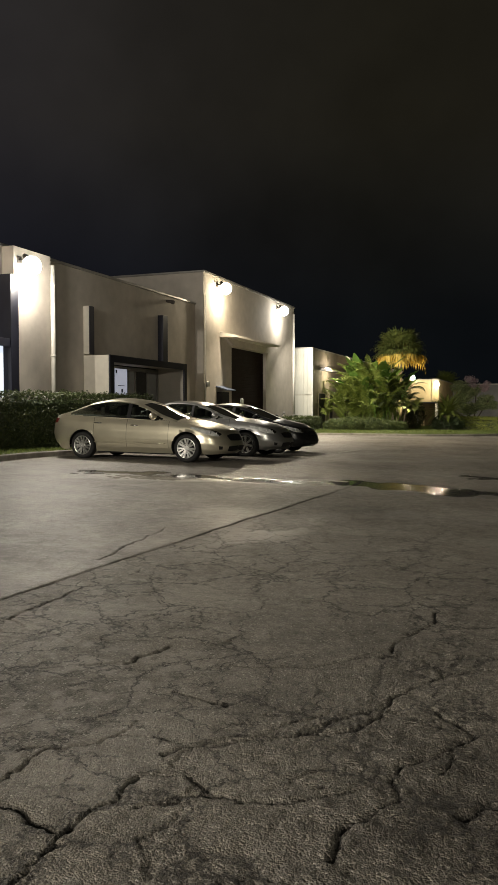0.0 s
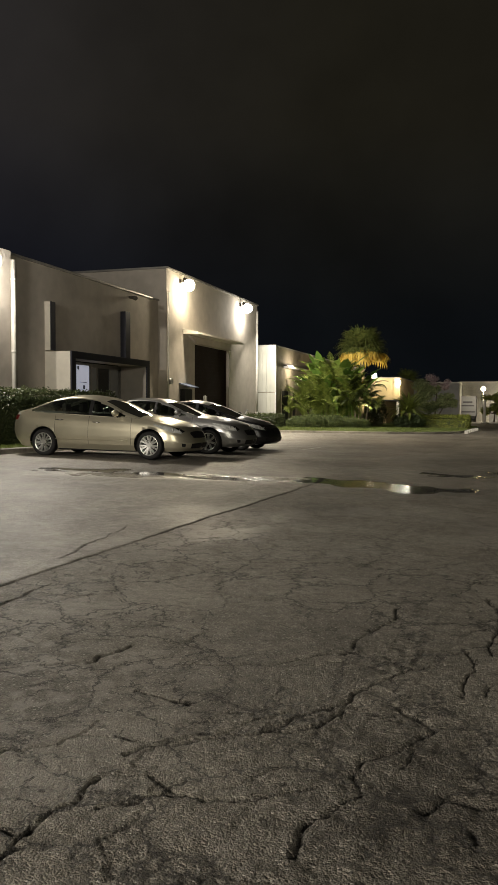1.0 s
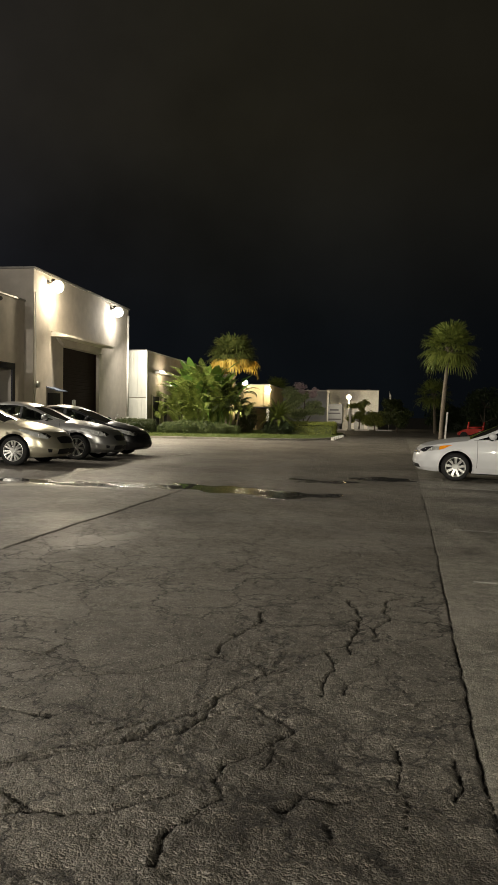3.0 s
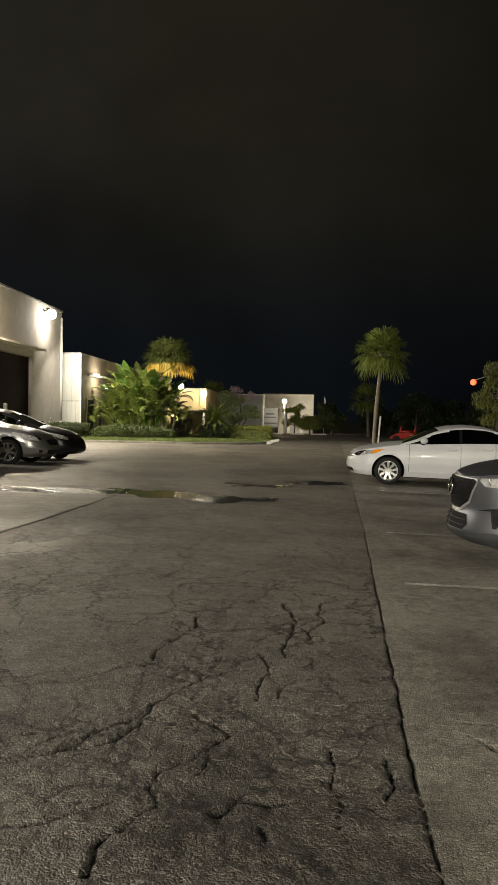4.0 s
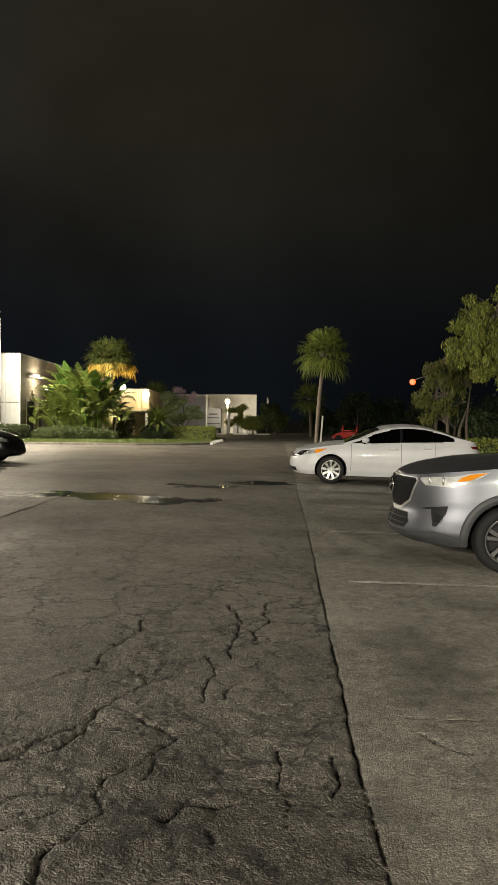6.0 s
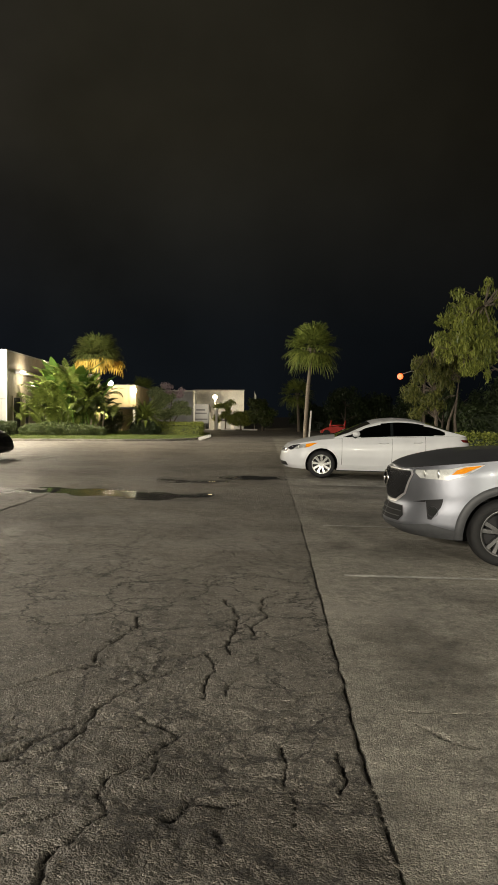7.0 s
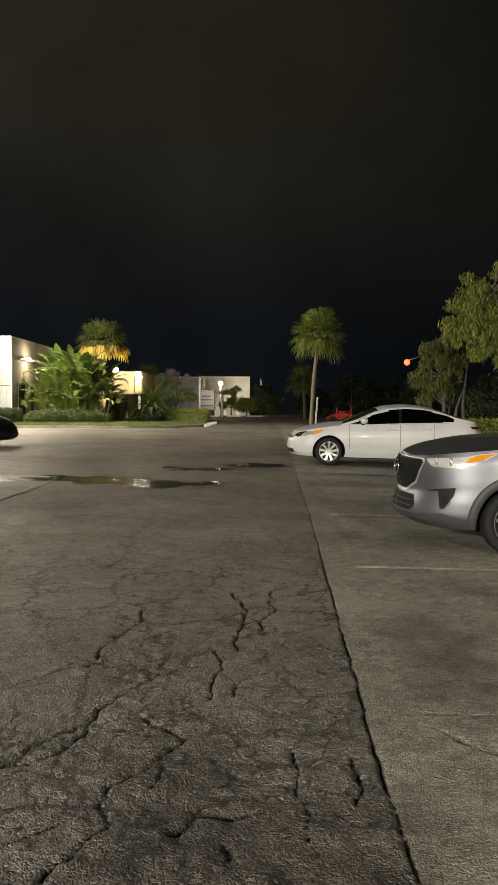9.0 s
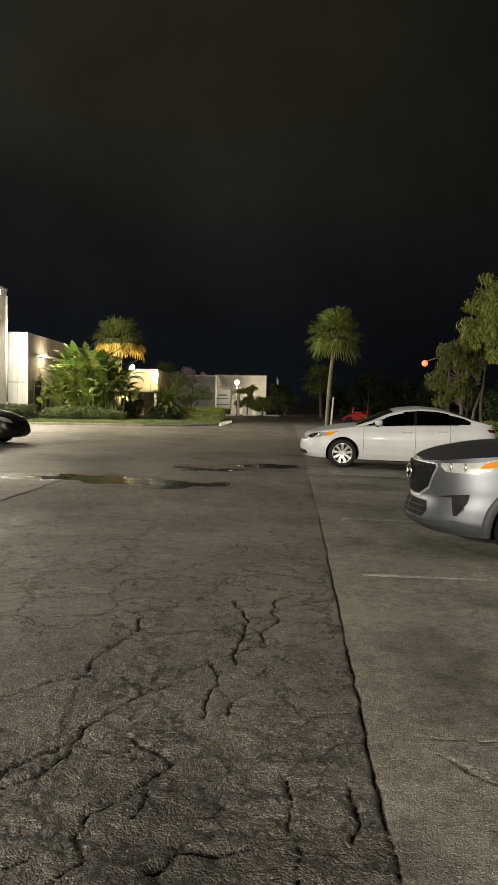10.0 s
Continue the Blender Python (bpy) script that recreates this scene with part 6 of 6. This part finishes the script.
def strap_bush(name, v, u, radius_v, radius_u, height, count, label, mat, seed, width=0.02):
    """A mound of arching strap leaves, all from the ground."""
    z = lot_rise(v, u)
    t = thing(name, v, u, z + 0.08, label, "shrub", "strap-leaf shrubs")
    r = random.Random(seed)
    verts, faces = [], []
    for k in range(count):
        x, y = r.uniform(-1, 1) * radius_v, r.uniform(-1, 1) * radius_u
        a, h, reach = r.uniform(0, math.tau), height * r.uniform(0.5, 1.1) * (1 - 0.35 * (x / radius_v) ** 2), height * r.uniform(0.2, 1.0)
        dx, dy = math.cos(a), math.sin(a)
        base = len(verts)
        for q in range(4):
            f = q / 3
            w = width * (1 - 0.85 * f)
            px, py, pz = x + dx * reach * f * f, y + dy * reach * f * f, h * (f * 1.9 - 1.15 * f * f) - 0.05
            verts += [(px - dy * w, py + dx * w, pz), (px + dy * w, py - dx * w, pz)]
        for q in range(3):
            i = base + q * 2
            faces.append((i, i + 1, i + 3, i + 2))
    mesh_part("leaves", verts, faces, mat, t)
    return t


for k, (v, u, rv, hh) in enumerate(((-11.3, 43.9, 0.75, 0.62), (-10.5, 44.2, 0.85, 0.75), (-9.6, 44.7, 0.85, 0.72), (-8.7, 45.1, 0.8, 0.62), (-7.95, 45.5, 0.5, 0.5))):
    t = thing("bed_bush", v, u, lot_rise(v, u) + 0.08, "low mounded bush with narrow green leaves in the bed", "shrub", "low bed bushes")
    v_, f_ = leaf_cloud([((0, 0, hh * 0.45), (rv, 0.6, hh * 0.6), 1), ((0.3, -0.1, hh * 0.55), (rv * 0.5, 0.4, hh * 0.5), 0.4)], 2600, 0.24, 150 + k, shell=0.6, narrow=0.2)
    mesh_part("leaves", v_, f_, M_LEAF_BED, t)
    part("stem", tube(bmesh.new(), [(0, 0, -0.1), (0.02, 0, hh * 0.5)], [0.05, 0.02], 6), M_BARK, t)


def pinnate(verts, faces, base, azimuth, tilt, length, leaflets, leaf_len, droop, r, width=0.018, gap=0.06):
    """One feather frond: a curved rib with leaflets on both sides."""
    ca, sa = math.cos(azimuth), math.sin(azimuth)
    pts = []
    ang = tilt
    x, z = 0.0, 0.0
    n = 12
    for k in range(n + 1):
        pts.append(Vector((base[0] + ca * x, base[1] + sa * x, base[2] + z)))
        x += math.cos(ang) * length / n
        z += math.sin(ang) * length / n
        ang -= droop / n * (0.4 + 1.2 * k / n)
    side = Vector((-sa, ca, 0))
    for k in range(n):
        b = len(verts)
        w = 0.012
        for p in (pts[k], pts[k + 1]):
            verts.extend([tuple(p - side * w), tuple(p + side * w)])
        faces.append((b, b + 1, b + 3, b + 2))
    for k in range(leaflets):
        f = 0.15 + 0.85 * k / leaflets
        q = f * n
        i = min(int(q), n - 1)
        p = pts[i].lerp(pts[i + 1], q - i)
        d = (pts[i + 1] - pts[i]).normalized()
        ll = leaf_len * math.sin(math.pi * min(0.97, 0.18 + 0.8 * f)) * r.uniform(0.85, 1.1)
        for sg in (-1, 1):
            out = (side * sg * 0.85 + d * 0.5 + Vector((0, 0, 0.15))).normalized()
            tip = p + out * ll + Vector((0, 0, -ll * r.uniform(0.15, 0.5)))
            midp = p + out * ll * 0.5
            b = len(verts)
            verts.extend([tuple(p - d * width), tuple(p + d * width), tuple(midp + d * width), tuple(midp - d * width), tuple(tip)])
            faces.append((b, b + 1, b + 2, b + 3))
            faces.append((b + 3, b + 2, b + 4, b + 4))


def tri_split(faces):
    out = []
    for f in faces:
        out.append((f[0], f[1], f[2]))
        if f[3] != f[2]:
            out.append((f[0], f[2], f[3]))
    return out


def fan_frond(verts, faces, base, azimuth, tilt, stalk, radius, r, droop=0.5, blades_n=24, width=0.034):
    """One fan leaf of a sabal palm: a stalk and a folded fan of drooping segments."""
    ca, sa = math.cos(azimuth), math.sin(azimuth)
    d = Vector((ca * math.cos(tilt), sa * math.cos(tilt), math.sin(tilt)))
    side = Vector((-sa, ca, 0))
    up = side.cross(d) * -1
    root = Vector(base)
    hub = root + d * stalk + Vector((0, 0, -0.12 * stalk))
    b = len(verts)
    verts.extend([tuple(root - side * 0.02), tuple(root + side * 0.02), tuple(hub + side * 0.014), tuple(hub - side * 0.014)])
    faces.append((b, b + 1, b + 2, b + 3))
    for k in range(blades_n):
        a = radians(-115 + 230 * k / (blades_n - 1)) + r.uniform(-0.05, 0.05)
        out = (d * math.cos(a) + side * math.sin(a)).normalized()
        ll = radius * (0.72 + 0.28 * math.cos(a)) * r.uniform(0.85, 1.1)
        across = (side * math.cos(a) - d * math.sin(a))
        p1 = hub + out * ll * 0.5 + up * 0.05 + Vector((0, 0, -0.06 * ll))
        p2 = hub + out * ll * 0.82 + Vector((0, 0, -droop * ll * r.uniform(0.3, 0.6)))
        p3 = hub + out * ll * 0.93 + Vector((0, 0, -droop * ll * r.uniform(0.7, 1.2)))
        b = len(verts)
        verts.extend([tuple(hub), tuple(hub), tuple(p1 - across * width), tuple(p1 + across * width), tuple(p2 - across * width * 0.6), tuple(p2 + across * width * 0.6), tuple(p3)])
        faces.append((b, b + 2, b + 3, b + 3))
        faces.append((b + 2, b + 4, b + 5, b + 3))
        faces.append((b + 4, b + 6, b + 5, b + 5))


def sabal(name, v, u, height, lean, fronds, reach, label, seed, dead=0, leaf=M_LEAF_PALM, trunk_r=0.17, ground_lift=0.0):
    z = lot_rise(v, u) + ground_lift
    t = thing(name, v, u, z, label, "palm tree", "fan palms")
    r = random.Random(seed)
    pts = [(lean * f ** 1.4, 0.08 * math.sin(f * 3), -0.1 + (height + 0.1) * f) for f in (k / 14 for k in range(15))]
    radii = [trunk_r * (1.25 if k == 0 else 1.0 - 0.25 * k / 14) * r.uniform(0.95, 1.06) for k in range(15)]
    bm = tube(bmesh.new(), pts, radii, 12)
    part("trunk", bm, M_PALM_BARK, t, "ringed grey-brown trunk")
    top = Vector(pts[-1])
    bm = bmesh.new()
    for k in range(22):
        a, zz = r.uniform(0, math.tau), -r.uniform(0.0, 0.55)
        o = Vector((math.cos(a), math.sin(a), 0))
        tube(bm, [top + o * 0.08 + Vector((0, 0, zz - 0.1)), top + o * 0.24 + Vector((0, 0, zz + 0.22))], [0.05, 0.02], 5)
    part("leaf_bases", bm, M_PALM_BARK, t, "old split leaf bases")
    verts, faces = [], []
    for k in range(fronds):
        f = (k + 0.5) / fronds
        tilt = radians((68 if dead else 82) - (76 if dead else 122) * f ** 0.9) + r.uniform(-0.12, 0.12)
        fan_frond(verts, faces, top, k * 2.39996 + r.uniform(-0.2, 0.2), tilt, reach * r.uniform(0.38, 0.55), reach * r.uniform(0.5, 0.62), r, droop=0.18 + 0.32 * f)
    mesh_part("crown", verts, tri_split(faces), leaf, t, "crown of fan-shaped fronds")
    if dead:
        verts, faces = [], []
        for k in range(dead):
            fan_frond(verts, faces, top, k * 2.39996, radians(-8 - 18 * r.random()), reach * r.uniform(0.45, 0.75), reach * 0.34, r, droop=0.9, blades_n=14, width=0.06)
        mesh_part("dry_skirt", verts, tri_split(faces), M_LEAF_DRY_LIT, t, "skirt of dry fronds with lamp gold put into their colour")
    return t


sabal("sabal_palm", -8.7, 50.1, 5.15, 0.0, 66, 1.85, "sabal palm with a golden skirt of dry fronds on the island", 3, dead=30, ground_lift=0.08, leaf=M_LEAF_SABAL)
sabal("sabal_palm", 4.0, 42.7, 5.15, 0.36, 60, 1.76, "slender leaning sabal palm at the edge of the lot", 4, trunk_r=0.12)
sabal("sabal_palm", 6.8, 79.6, 3.9, -0.2, 30, 2.2, "small far palm beside the road", 5, leaf=M_LEAF_PALM)
sabal("sabal_palm", -11.0, 94.3, 4.8, 0.0, 24, 2.2, "far palm behind a wall, lit gold put into its frond colour", 6, dead=26)


def paddle_leaf(verts, faces, base, azimuth, lean, stem, length, width, r):
    """A banana-like leaf: a stem, then a long torn blade that arches over."""
    ca, sa = math.cos(azimuth), math.sin(azimuth)
    side = Vector((-sa, ca, 0))
    pts, ang = [], radians(88) - lean
    p = Vector(base)
    n1, n2 = 4, 8
    for k in range(n1):
        pts.append(p.copy())
        p = p + Vector((ca * math.cos(ang), sa * math.cos(ang), math.sin(ang))) * stem / n1
        ang -= lean * 0.15
    b = len(verts)
    for q in pts + [p]:
        verts.extend([tuple(q - side * 0.03), tuple(q + side * 0.03)])
    for k in range(n1):
        i = b + 2 * k
        faces.append((i, i + 1, i + 3, i + 2))
    prev = None
    bend = r.uniform(0.5, 1.5)
    for k in range(n2 + 1):
        f = k / n2
        w = width * math.sin(math.pi * (0.06 + 0.92 * f)) ** 0.7
        dz = -0.18 * w * r.uniform(0.5, 2.0)
        l, c, rr = p - side * w + Vector((0, 0, dz)), p.copy(), p + side * w + Vector((0, 0, dz * r.uniform(0.5, 1.4)))
        i = len(verts)
        verts.extend([tuple(l), tuple(c), tuple(rr)])
        if prev is not None:
            if r.random() > 0.10:
                faces.append((prev, prev + 1, i + 1, i))
            if r.random() > 0.10:
                faces.append((prev + 1, prev + 2, i + 2, i + 1))
        prev = i
        p = p + Vector((ca * math.cos(ang), sa * math.cos(ang), math.sin(ang))) * length / n2
        ang -= bend / n2


clump = thing("broad_leaf_clump", -10.0, 47.6, lot_rise(-10.0, 47.6) + 0.08, "tall clump of glossy paddle leaves and arching fronds", "plant")
rl = random.Random(12)
verts, faces = [], []
for k in range(110):
    x, y = rl.gauss(-0.1, 0.6), rl.gauss(0, 0.5)
    paddle_leaf(verts, faces, (x, y, 0.4), rl.uniform(0, math.tau), rl.uniform(0.05, 0.32), rl.uniform(0.7, 3.3 - 0.8 * abs(x)), rl.uniform(1.2, 2.0), rl.uniform(0.18, 0.32), rl)
mesh_part("paddle_leaves", verts, tri_split(faces), M_LEAF_BIRD, clump, "large torn glossy leaves")
verts, faces = [], []
for k in range(210):
    x, y = rl.gauss(-0.35, 1.0), rl.gauss(-0.5, 0.5)
    pinnate(verts, faces, (x, y, rl.uniform(0.3, 2.9 - 0.5 * abs(x))), rl.uniform(0, math.tau), rl.uniform(0.9, 1.45), rl.uniform(1.6, 2.7), 34, 0.45, rl.uniform(1.2, 2.2), rl)
mesh_part("feather_fronds", verts, tri_split(faces), M_LEAF_PALM, clump, "arching feathery fronds")
verts, faces = [], []
for k in range(80):
    x, y = rl.gauss(1.3, 0.45), rl.gauss(-0.2, 0.4)
    pinnate(verts, faces, (x, y, rl.uniform(1.2, 2.6)), rl.uniform(0, math.tau), rl.uniform(0.5, 1.3), rl.uniform(1.2, 1.9), 30, 0.4, rl.uniform(1.6, 2.6), rl)
mesh_part("hanging_fronds", verts, tri_split(faces), M_LEAF_HEDGE, clump, "dark hanging fronds")
bm = bmesh.new()
for k in range(14):
    x, y = rl.gauss(0.1, 0.7), rl.gauss(0, 0.5)
    tube(bm, [(x, y, -0.1), (x * 1.1, y * 1.1, 1.2), (x * 1.2, y * 1.2, 2.2)], [0.06, 0.05, 0.03], 6)
part("stems", bm, M_BARK, clump, "upright stems")

sago = thing("sago_palm", -5.6, 49.6, lot_rise(-5.6, 49.6) + 0.08, "sago palm with a rosette of stiff arching fronds", "plant")
bm = tube(bmesh.new(), [(0, 0, -0.1), (0, 0, 0.5), (0, 0, 0.95)], [0.38, 0.42, 0.25], 12)
part("trunk", bm, M_BARK, sago)
verts, faces = [], []
for k in range(62):
    f = k / 62
    pinnate(verts, faces, (0, 0, 0.95), k * 2.39996, radians(80 - 75 * f), rl.uniform(1.35, 1.75), 40, 0.2, 0.9 + 0.9 * f, rl, width=0.012)
mesh_part("rosette", verts, tri_split(faces), M_LEAF_PALM, sago, "rosette of stiff feather fronds")
v_, f_ = leaf_cloud([((0, 0, 0.45), (1.05, 0.9, 0.5), 1)], 2600, 0.14, 31)
mesh_part("under_leaves", v_, f_, M_LEAF_DARK, sago, "dark leaves round the foot")

bush = thing("round_bush", -8.5, 54.2, lot_rise(-8.5, 54.2) + 0.06, "round clipped dark bush", "shrub")
v_, f_ = leaf_cloud([((0, 0, 0.98), (0.85, 0.85, 0.95), 1)], 5200, 0.11, 33, shell=0.75)
mesh_part("leaves", v_, f_, M_LEAF_HEDGE, bush)
part("stem", tube(bmesh.new(), [(0, 0, -0.1), (0, 0, 1.1)], [0.08, 0.04], 7), M_BARK, bush)


def tree(name, v, u, limbs, blobs, count, size, label, mat, seed, trunk=0.12, group="broadleaf trees", droop=0.3, extra=None, lift=0.0):
    z = lot_rise(v, u) + lift
    t = thing(name, v, u, z, label, "tree", group)
    r = random.Random(seed)
    bm = bmesh.new()
    for pts in limbs:
        n = len(pts)
        tube(bm, pts, [trunk * (1 - 0.75 * k / (n - 1)) * (1 if pts[0][2] <= 0 else 0.55) for k in range(n)], 8)
    for c, rad, w in blobs:
        near = min((p for l in limbs for p in l), key=lambda p: (Vector(p) - Vector(c)).length)
        for k in range(2):
            q = Vector(c) + Vector((r.uniform(-0.7, 0.7) * rad[0], r.uniform(-0.7, 0.7) * rad[1], r.uniform(-0.5, 0.7) * rad[2]))
            tube(bm, [near, Vector(near).lerp(q, 0.5) + Vector((0, 0, 0.12)), q], [trunk * 0.20, trunk * 0.12, trunk * 0.05], 5)
    part("trunk", bm, M_BARK, t, "pale branching trunk")
    v_, f_ = leaf_cloud(blobs, count, size, seed, shell=0.2, droop=droop, narrow=0.42)
    mesh_part("crown", v_, f_, mat, t, "ragged crown of small leaves")
    if extra:
        v_, f_ = leaf_cloud(extra[0], extra[1], extra[2], seed + 1, shell=0.3)
        mesh_part("blossom", v_, f_, extra[3], t, "pale pink flower clusters")
    return t


def clumps(r, n, centre, spread, size, hang=0.0):
    """Leafy clumps round a centre; hang adds a narrow drooping tuft below each."""
    out = []
    for k in range(n):
        c = (centre[0] + r.uniform(-1, 1) * spread[0], centre[1] + r.uniform(-1, 1) * spread[1], centre[2] + r.uniform(-1, 1) * spread[2])
        s = r.uniform(0.6, 1.3) * size
        out.append((c, (s, s, s * 0.75), s ** 2))
        if hang:
            a, d = r.uniform(0, math.tau), s * r.uniform(0.3, 0.8)
            out.append(((c[0] + math.cos(a) * d, c[1] + math.sin(a) * d, c[2] - s * hang * r.uniform(0.5, 1.1)), (s * 0.34, s * 0.34, s * hang * 0.55), s ** 2 * 0.42))
    return out


rt = random.Random(5)
tree("crape_myrtle", -4.75, 57.7, [[(0, 0, -0.1), (-0.25, 0, 1.0), (-0.7, 0.1, 2.3)], [(0.05, 0, -0.1), (0.1, 0.1, 1.2), (0.2, 0, 2.8)], [(0.1, 0, -0.1), (0.4, 0, 1.0), (1.0, 0.1, 2.0)]],
     clumps(rt, 9, (-0.45, 0, 2.3), (0.8, 0.6, 0.8), 0.55) + clumps(rt, 6, (1.0, 0, 1.9), (0.5, 0.5, 0.4), 0.5), 9000, 0.15, "crape myrtle in bloom with several stems", M_LEAF_MYRTLE_LIT, 41,
     extra=(clumps(rt, 9, (0.3, 0, 3.5), (0.7, 0.5, 0.55), 0.32), 2200, 0.10, M_FLOWER), trunk=0.07, lift=0.05)

# the trees behind the parking bays
tree("lot_tree", 8.5, 31.9, [[(0, 0, -0.1), (-0.05, 0, 1.4), (-0.15, 0, 2.6), (-0.3, 0.1, 4.0)], [(0.35, 0.1, -0.1), (0.5, 0.1, 1.3), (0.9, 0.2, 2.4)], [(0.8, 0, -0.1), (0.75, 0.1, 1.5), (0.9, 0.1, 3.0)]],
     clumps(rt, 22, (-0.15, 0, 2.9), (0.85, 0.8, 1.0), 0.33, 1.1) + clumps(rt, 12, (0.5, 0, 4.1), (0.7, 0.7, 0.7), 0.30, 1.1) + clumps(rt, 7, (-0.5, 0, 2.0), (0.6, 0.5, 0.5), 0.4), 9500, 0.125, "small ragged tree with pale stems behind the white sedan", M_LEAF_DIM, 43, trunk=0.09, droop=0.9)
tree("lot_tree", 10.2, 28.2, [[(0, 0, -0.1), (0, 0, 1.2), (-0.05, 0, 2.4), (-0.3, 0.05, 3.2), (-1.0, 0.1, 3.6), (-1.7, 0.1, 3.7)], [(0, 0, 2.4), (0.3, 0, 3.6), (0.6, 0, 5.0)], [(-0.3, 0, 3.2), (-0.6, 0, 4.4), (-1.0, 0, 5.6)]],
     clumps(rt, 32, (-0.6, 0, 5.2), (1.7, 1.2, 1.15), 0.36, 1.3) + clumps(rt, 18, (-1.6, 0, 4.4), (1.0, 0.9, 0.85), 0.34, 1.4) + clumps(rt, 14, (1.2, 0, 4.6), (1.3, 1.0, 1.4), 0.38, 1.3) + clumps(rt, 6, (-1.2, -0.2, 3.5), (0.5, 0.5, 0.35), 0.36) + clumps(rt, 5, (-0.2, 0, 6.3), (0.9, 0.7, 0.25), 0.34), 18000, 0.12, "spreading tree with drooping leafy clumps over the bays", M_LEAF_TREE, 44, trunk=0.13, droop=0.9)

# far dark trees
for k, (v, u, h, w) in enumerate(((3.2, 84, 3.6, 1.7), (8.4, 86, 4.2, 2.4), (11.8, 82, 4.6, 2.6), (15.5, 84, 4.2, 2.6), (19.5, 80, 4.4, 2.8), (23.5, 80, 4.8, 3.0), (28.0, 78, 5.2, 3.2), (16.8, 62.0, 3.6, 2.2), (20.0, 58.0, 4.2, 2.6))):
    tree("far_tree", v, u, [[(0, 0, -0.1), (0.1, 0, 1.2), (0.15, 0, h * 0.6)], [(0.1, 0, 1.0), (-0.5, 0.2, h * 0.55)]],
         clumps(rt, 12, (0, 0, h * 0.58), (w * 0.7, w * 0.6, h * 0.30), w * 0.42), 3200, 0.30, "dark leafy tree at the far edge of the lot", M_LEAF_DARK if k else M_LEAF_BED, 60 + k, group="far trees", trunk=0.14)
for k, (v, u, h) in enumerate(((-0.9, 91.8, 3.9), (0.9, 91.8, 3.6), (-8.5, 98.5, 6.0))):
    tree("street_tree", v, u, [[(0, 0, -0.1), (0.05, 0, 1.0), (0.1, 0, h * 0.6)]], clumps(rt, 16, (0, 0, h * 0.55), (1.15, 0.8, h * 0.34), 0.6), 4200, 0.2, "small round tree before the depot", M_LEAF_TREE, 80 + k, group="street trees", trunk=0.1)
box_hedge("hedge", 8.0, 34.0, 88.0, 90.0, 2.6, "dark overgrown hedge closing the view", M_LEAF_DARK, 9000, 0.3, 91, 0.3)
box_hedge("hedge", 13.5, 30.0, 44.0, 46.0, 2.0, "dark shrubs behind the parking bays", M_LEAF_DARK, 9000, 0.22, 92, 0.25)

# ---- small things ----
marker = solo("marker_post", boxed(-0.04, 0.04, -0.02, 0.02, 0.0, 1.7, 0.004), M_WHITE, "thin white marker post beside the palm", "post", m=LOT @ pose(4.12, 41.7, lot_rise(4.1, 41.7), 0, 4, 0))
mach = thing("red_machine", 7.75, 59.4, lot_rise(7.75, 59.4), "red utility machine with two upright arms", "machine")
bm = bmesh.new()
prism(bm, [(-1.0, 0.25), (0.95, 0.25), (0.95, 0.62), (0.3, 0.78), (-0.5, 0.68), (-1.0, 0.42)], 1, -0.45, 0.45)
bmesh.ops.bevel(bm, geom=bm.edges[:], offset=0.04, segments=2, affect="EDGES")
part("body", bm, M_RED, mach)
for x in (-0.25, 0.85):
    part("arm", tube(bmesh.new(), [(x, 0, 0.6), (x + 0.02, 0, 0.9), (x + 0.08, 0, 1.22)], [0.09, 0.08, 0.05], 8), M_RED, mach)
part("crossbar", tube(bmesh.new(), [(-0.25, 0, 0.82), (0.85, 0, 0.86)], 0.05, 8), M_RED, mach)
for x in (-0.6, 0.6):
    for y in (-0.5, 0.5):
        part("wheel", tube(bmesh.new(), [(x, y - 0.08, 0.25), (x, y + 0.08, 0.25)], 0.26, 16), M_TYRE, mach)
street = thing("street_lamp", 13.1, 60.5, lot_rise(13.1, 60.5), "wooden pole lamp with an orange sodium glow", "street lamp")
part("pole", tube(bmesh.new(), [(1.9, 0, -0.2), (1.9, 0, 5.6)], [0.14, 0.10], 9), M_BARK, street)
part("arm", tube(bmesh.new(), [(1.9, 0, 5.0), (0.9, 0, 5.15), (0.0, 0, 4.85)], 0.035, 7), M_METAL, street)
bm = bmesh.new()
bmesh.ops.create_uvsphere(bm, u_segments=12, v_segments=8, radius=0.24)
bmesh.ops.translate(bm, verts=bm.verts, vec=(0, 0, 4.72))
part("globe", bm, M_LAMP_ORANGE, street, "orange glowing globe")
for k in range(6):
    v, u = -2.0 + 0.05 * k, 42.2 + k * 1.7
    solo("kerb_block", boxed(-0.09, 0.09, -0.35, 0.35, -0.05, 0.15, 0.025), M_WHITE, "white painted kerb block at the island's edge", "kerb block", "kerb blocks", m=LOT @ pose(v + 0.25, u, lot_rise(v, u)))
# weed in the joint, stones and litter on the asphalt
tuft = strap_bush("weed_tuft", joint_line(np.array([2.75]))[0], 2.75, 0.035, 0.22, 0.045, 260, "small weed growing in the paving joint", M_LEAF_HEDGE, 99, 0.004)
tuft.location.z -= 0.08
tuft["group"] = ""
tuft = strap_bush("weed_tuft", joint_line(np.array([3.72]))[0], 3.72, 0.03, 0.13, 0.035, 170, "dry weed growing in the paving joint", M_LEAF_DIM, 98, 0.004)
tuft.location.z -= 0.08
tuft["group"] = ""
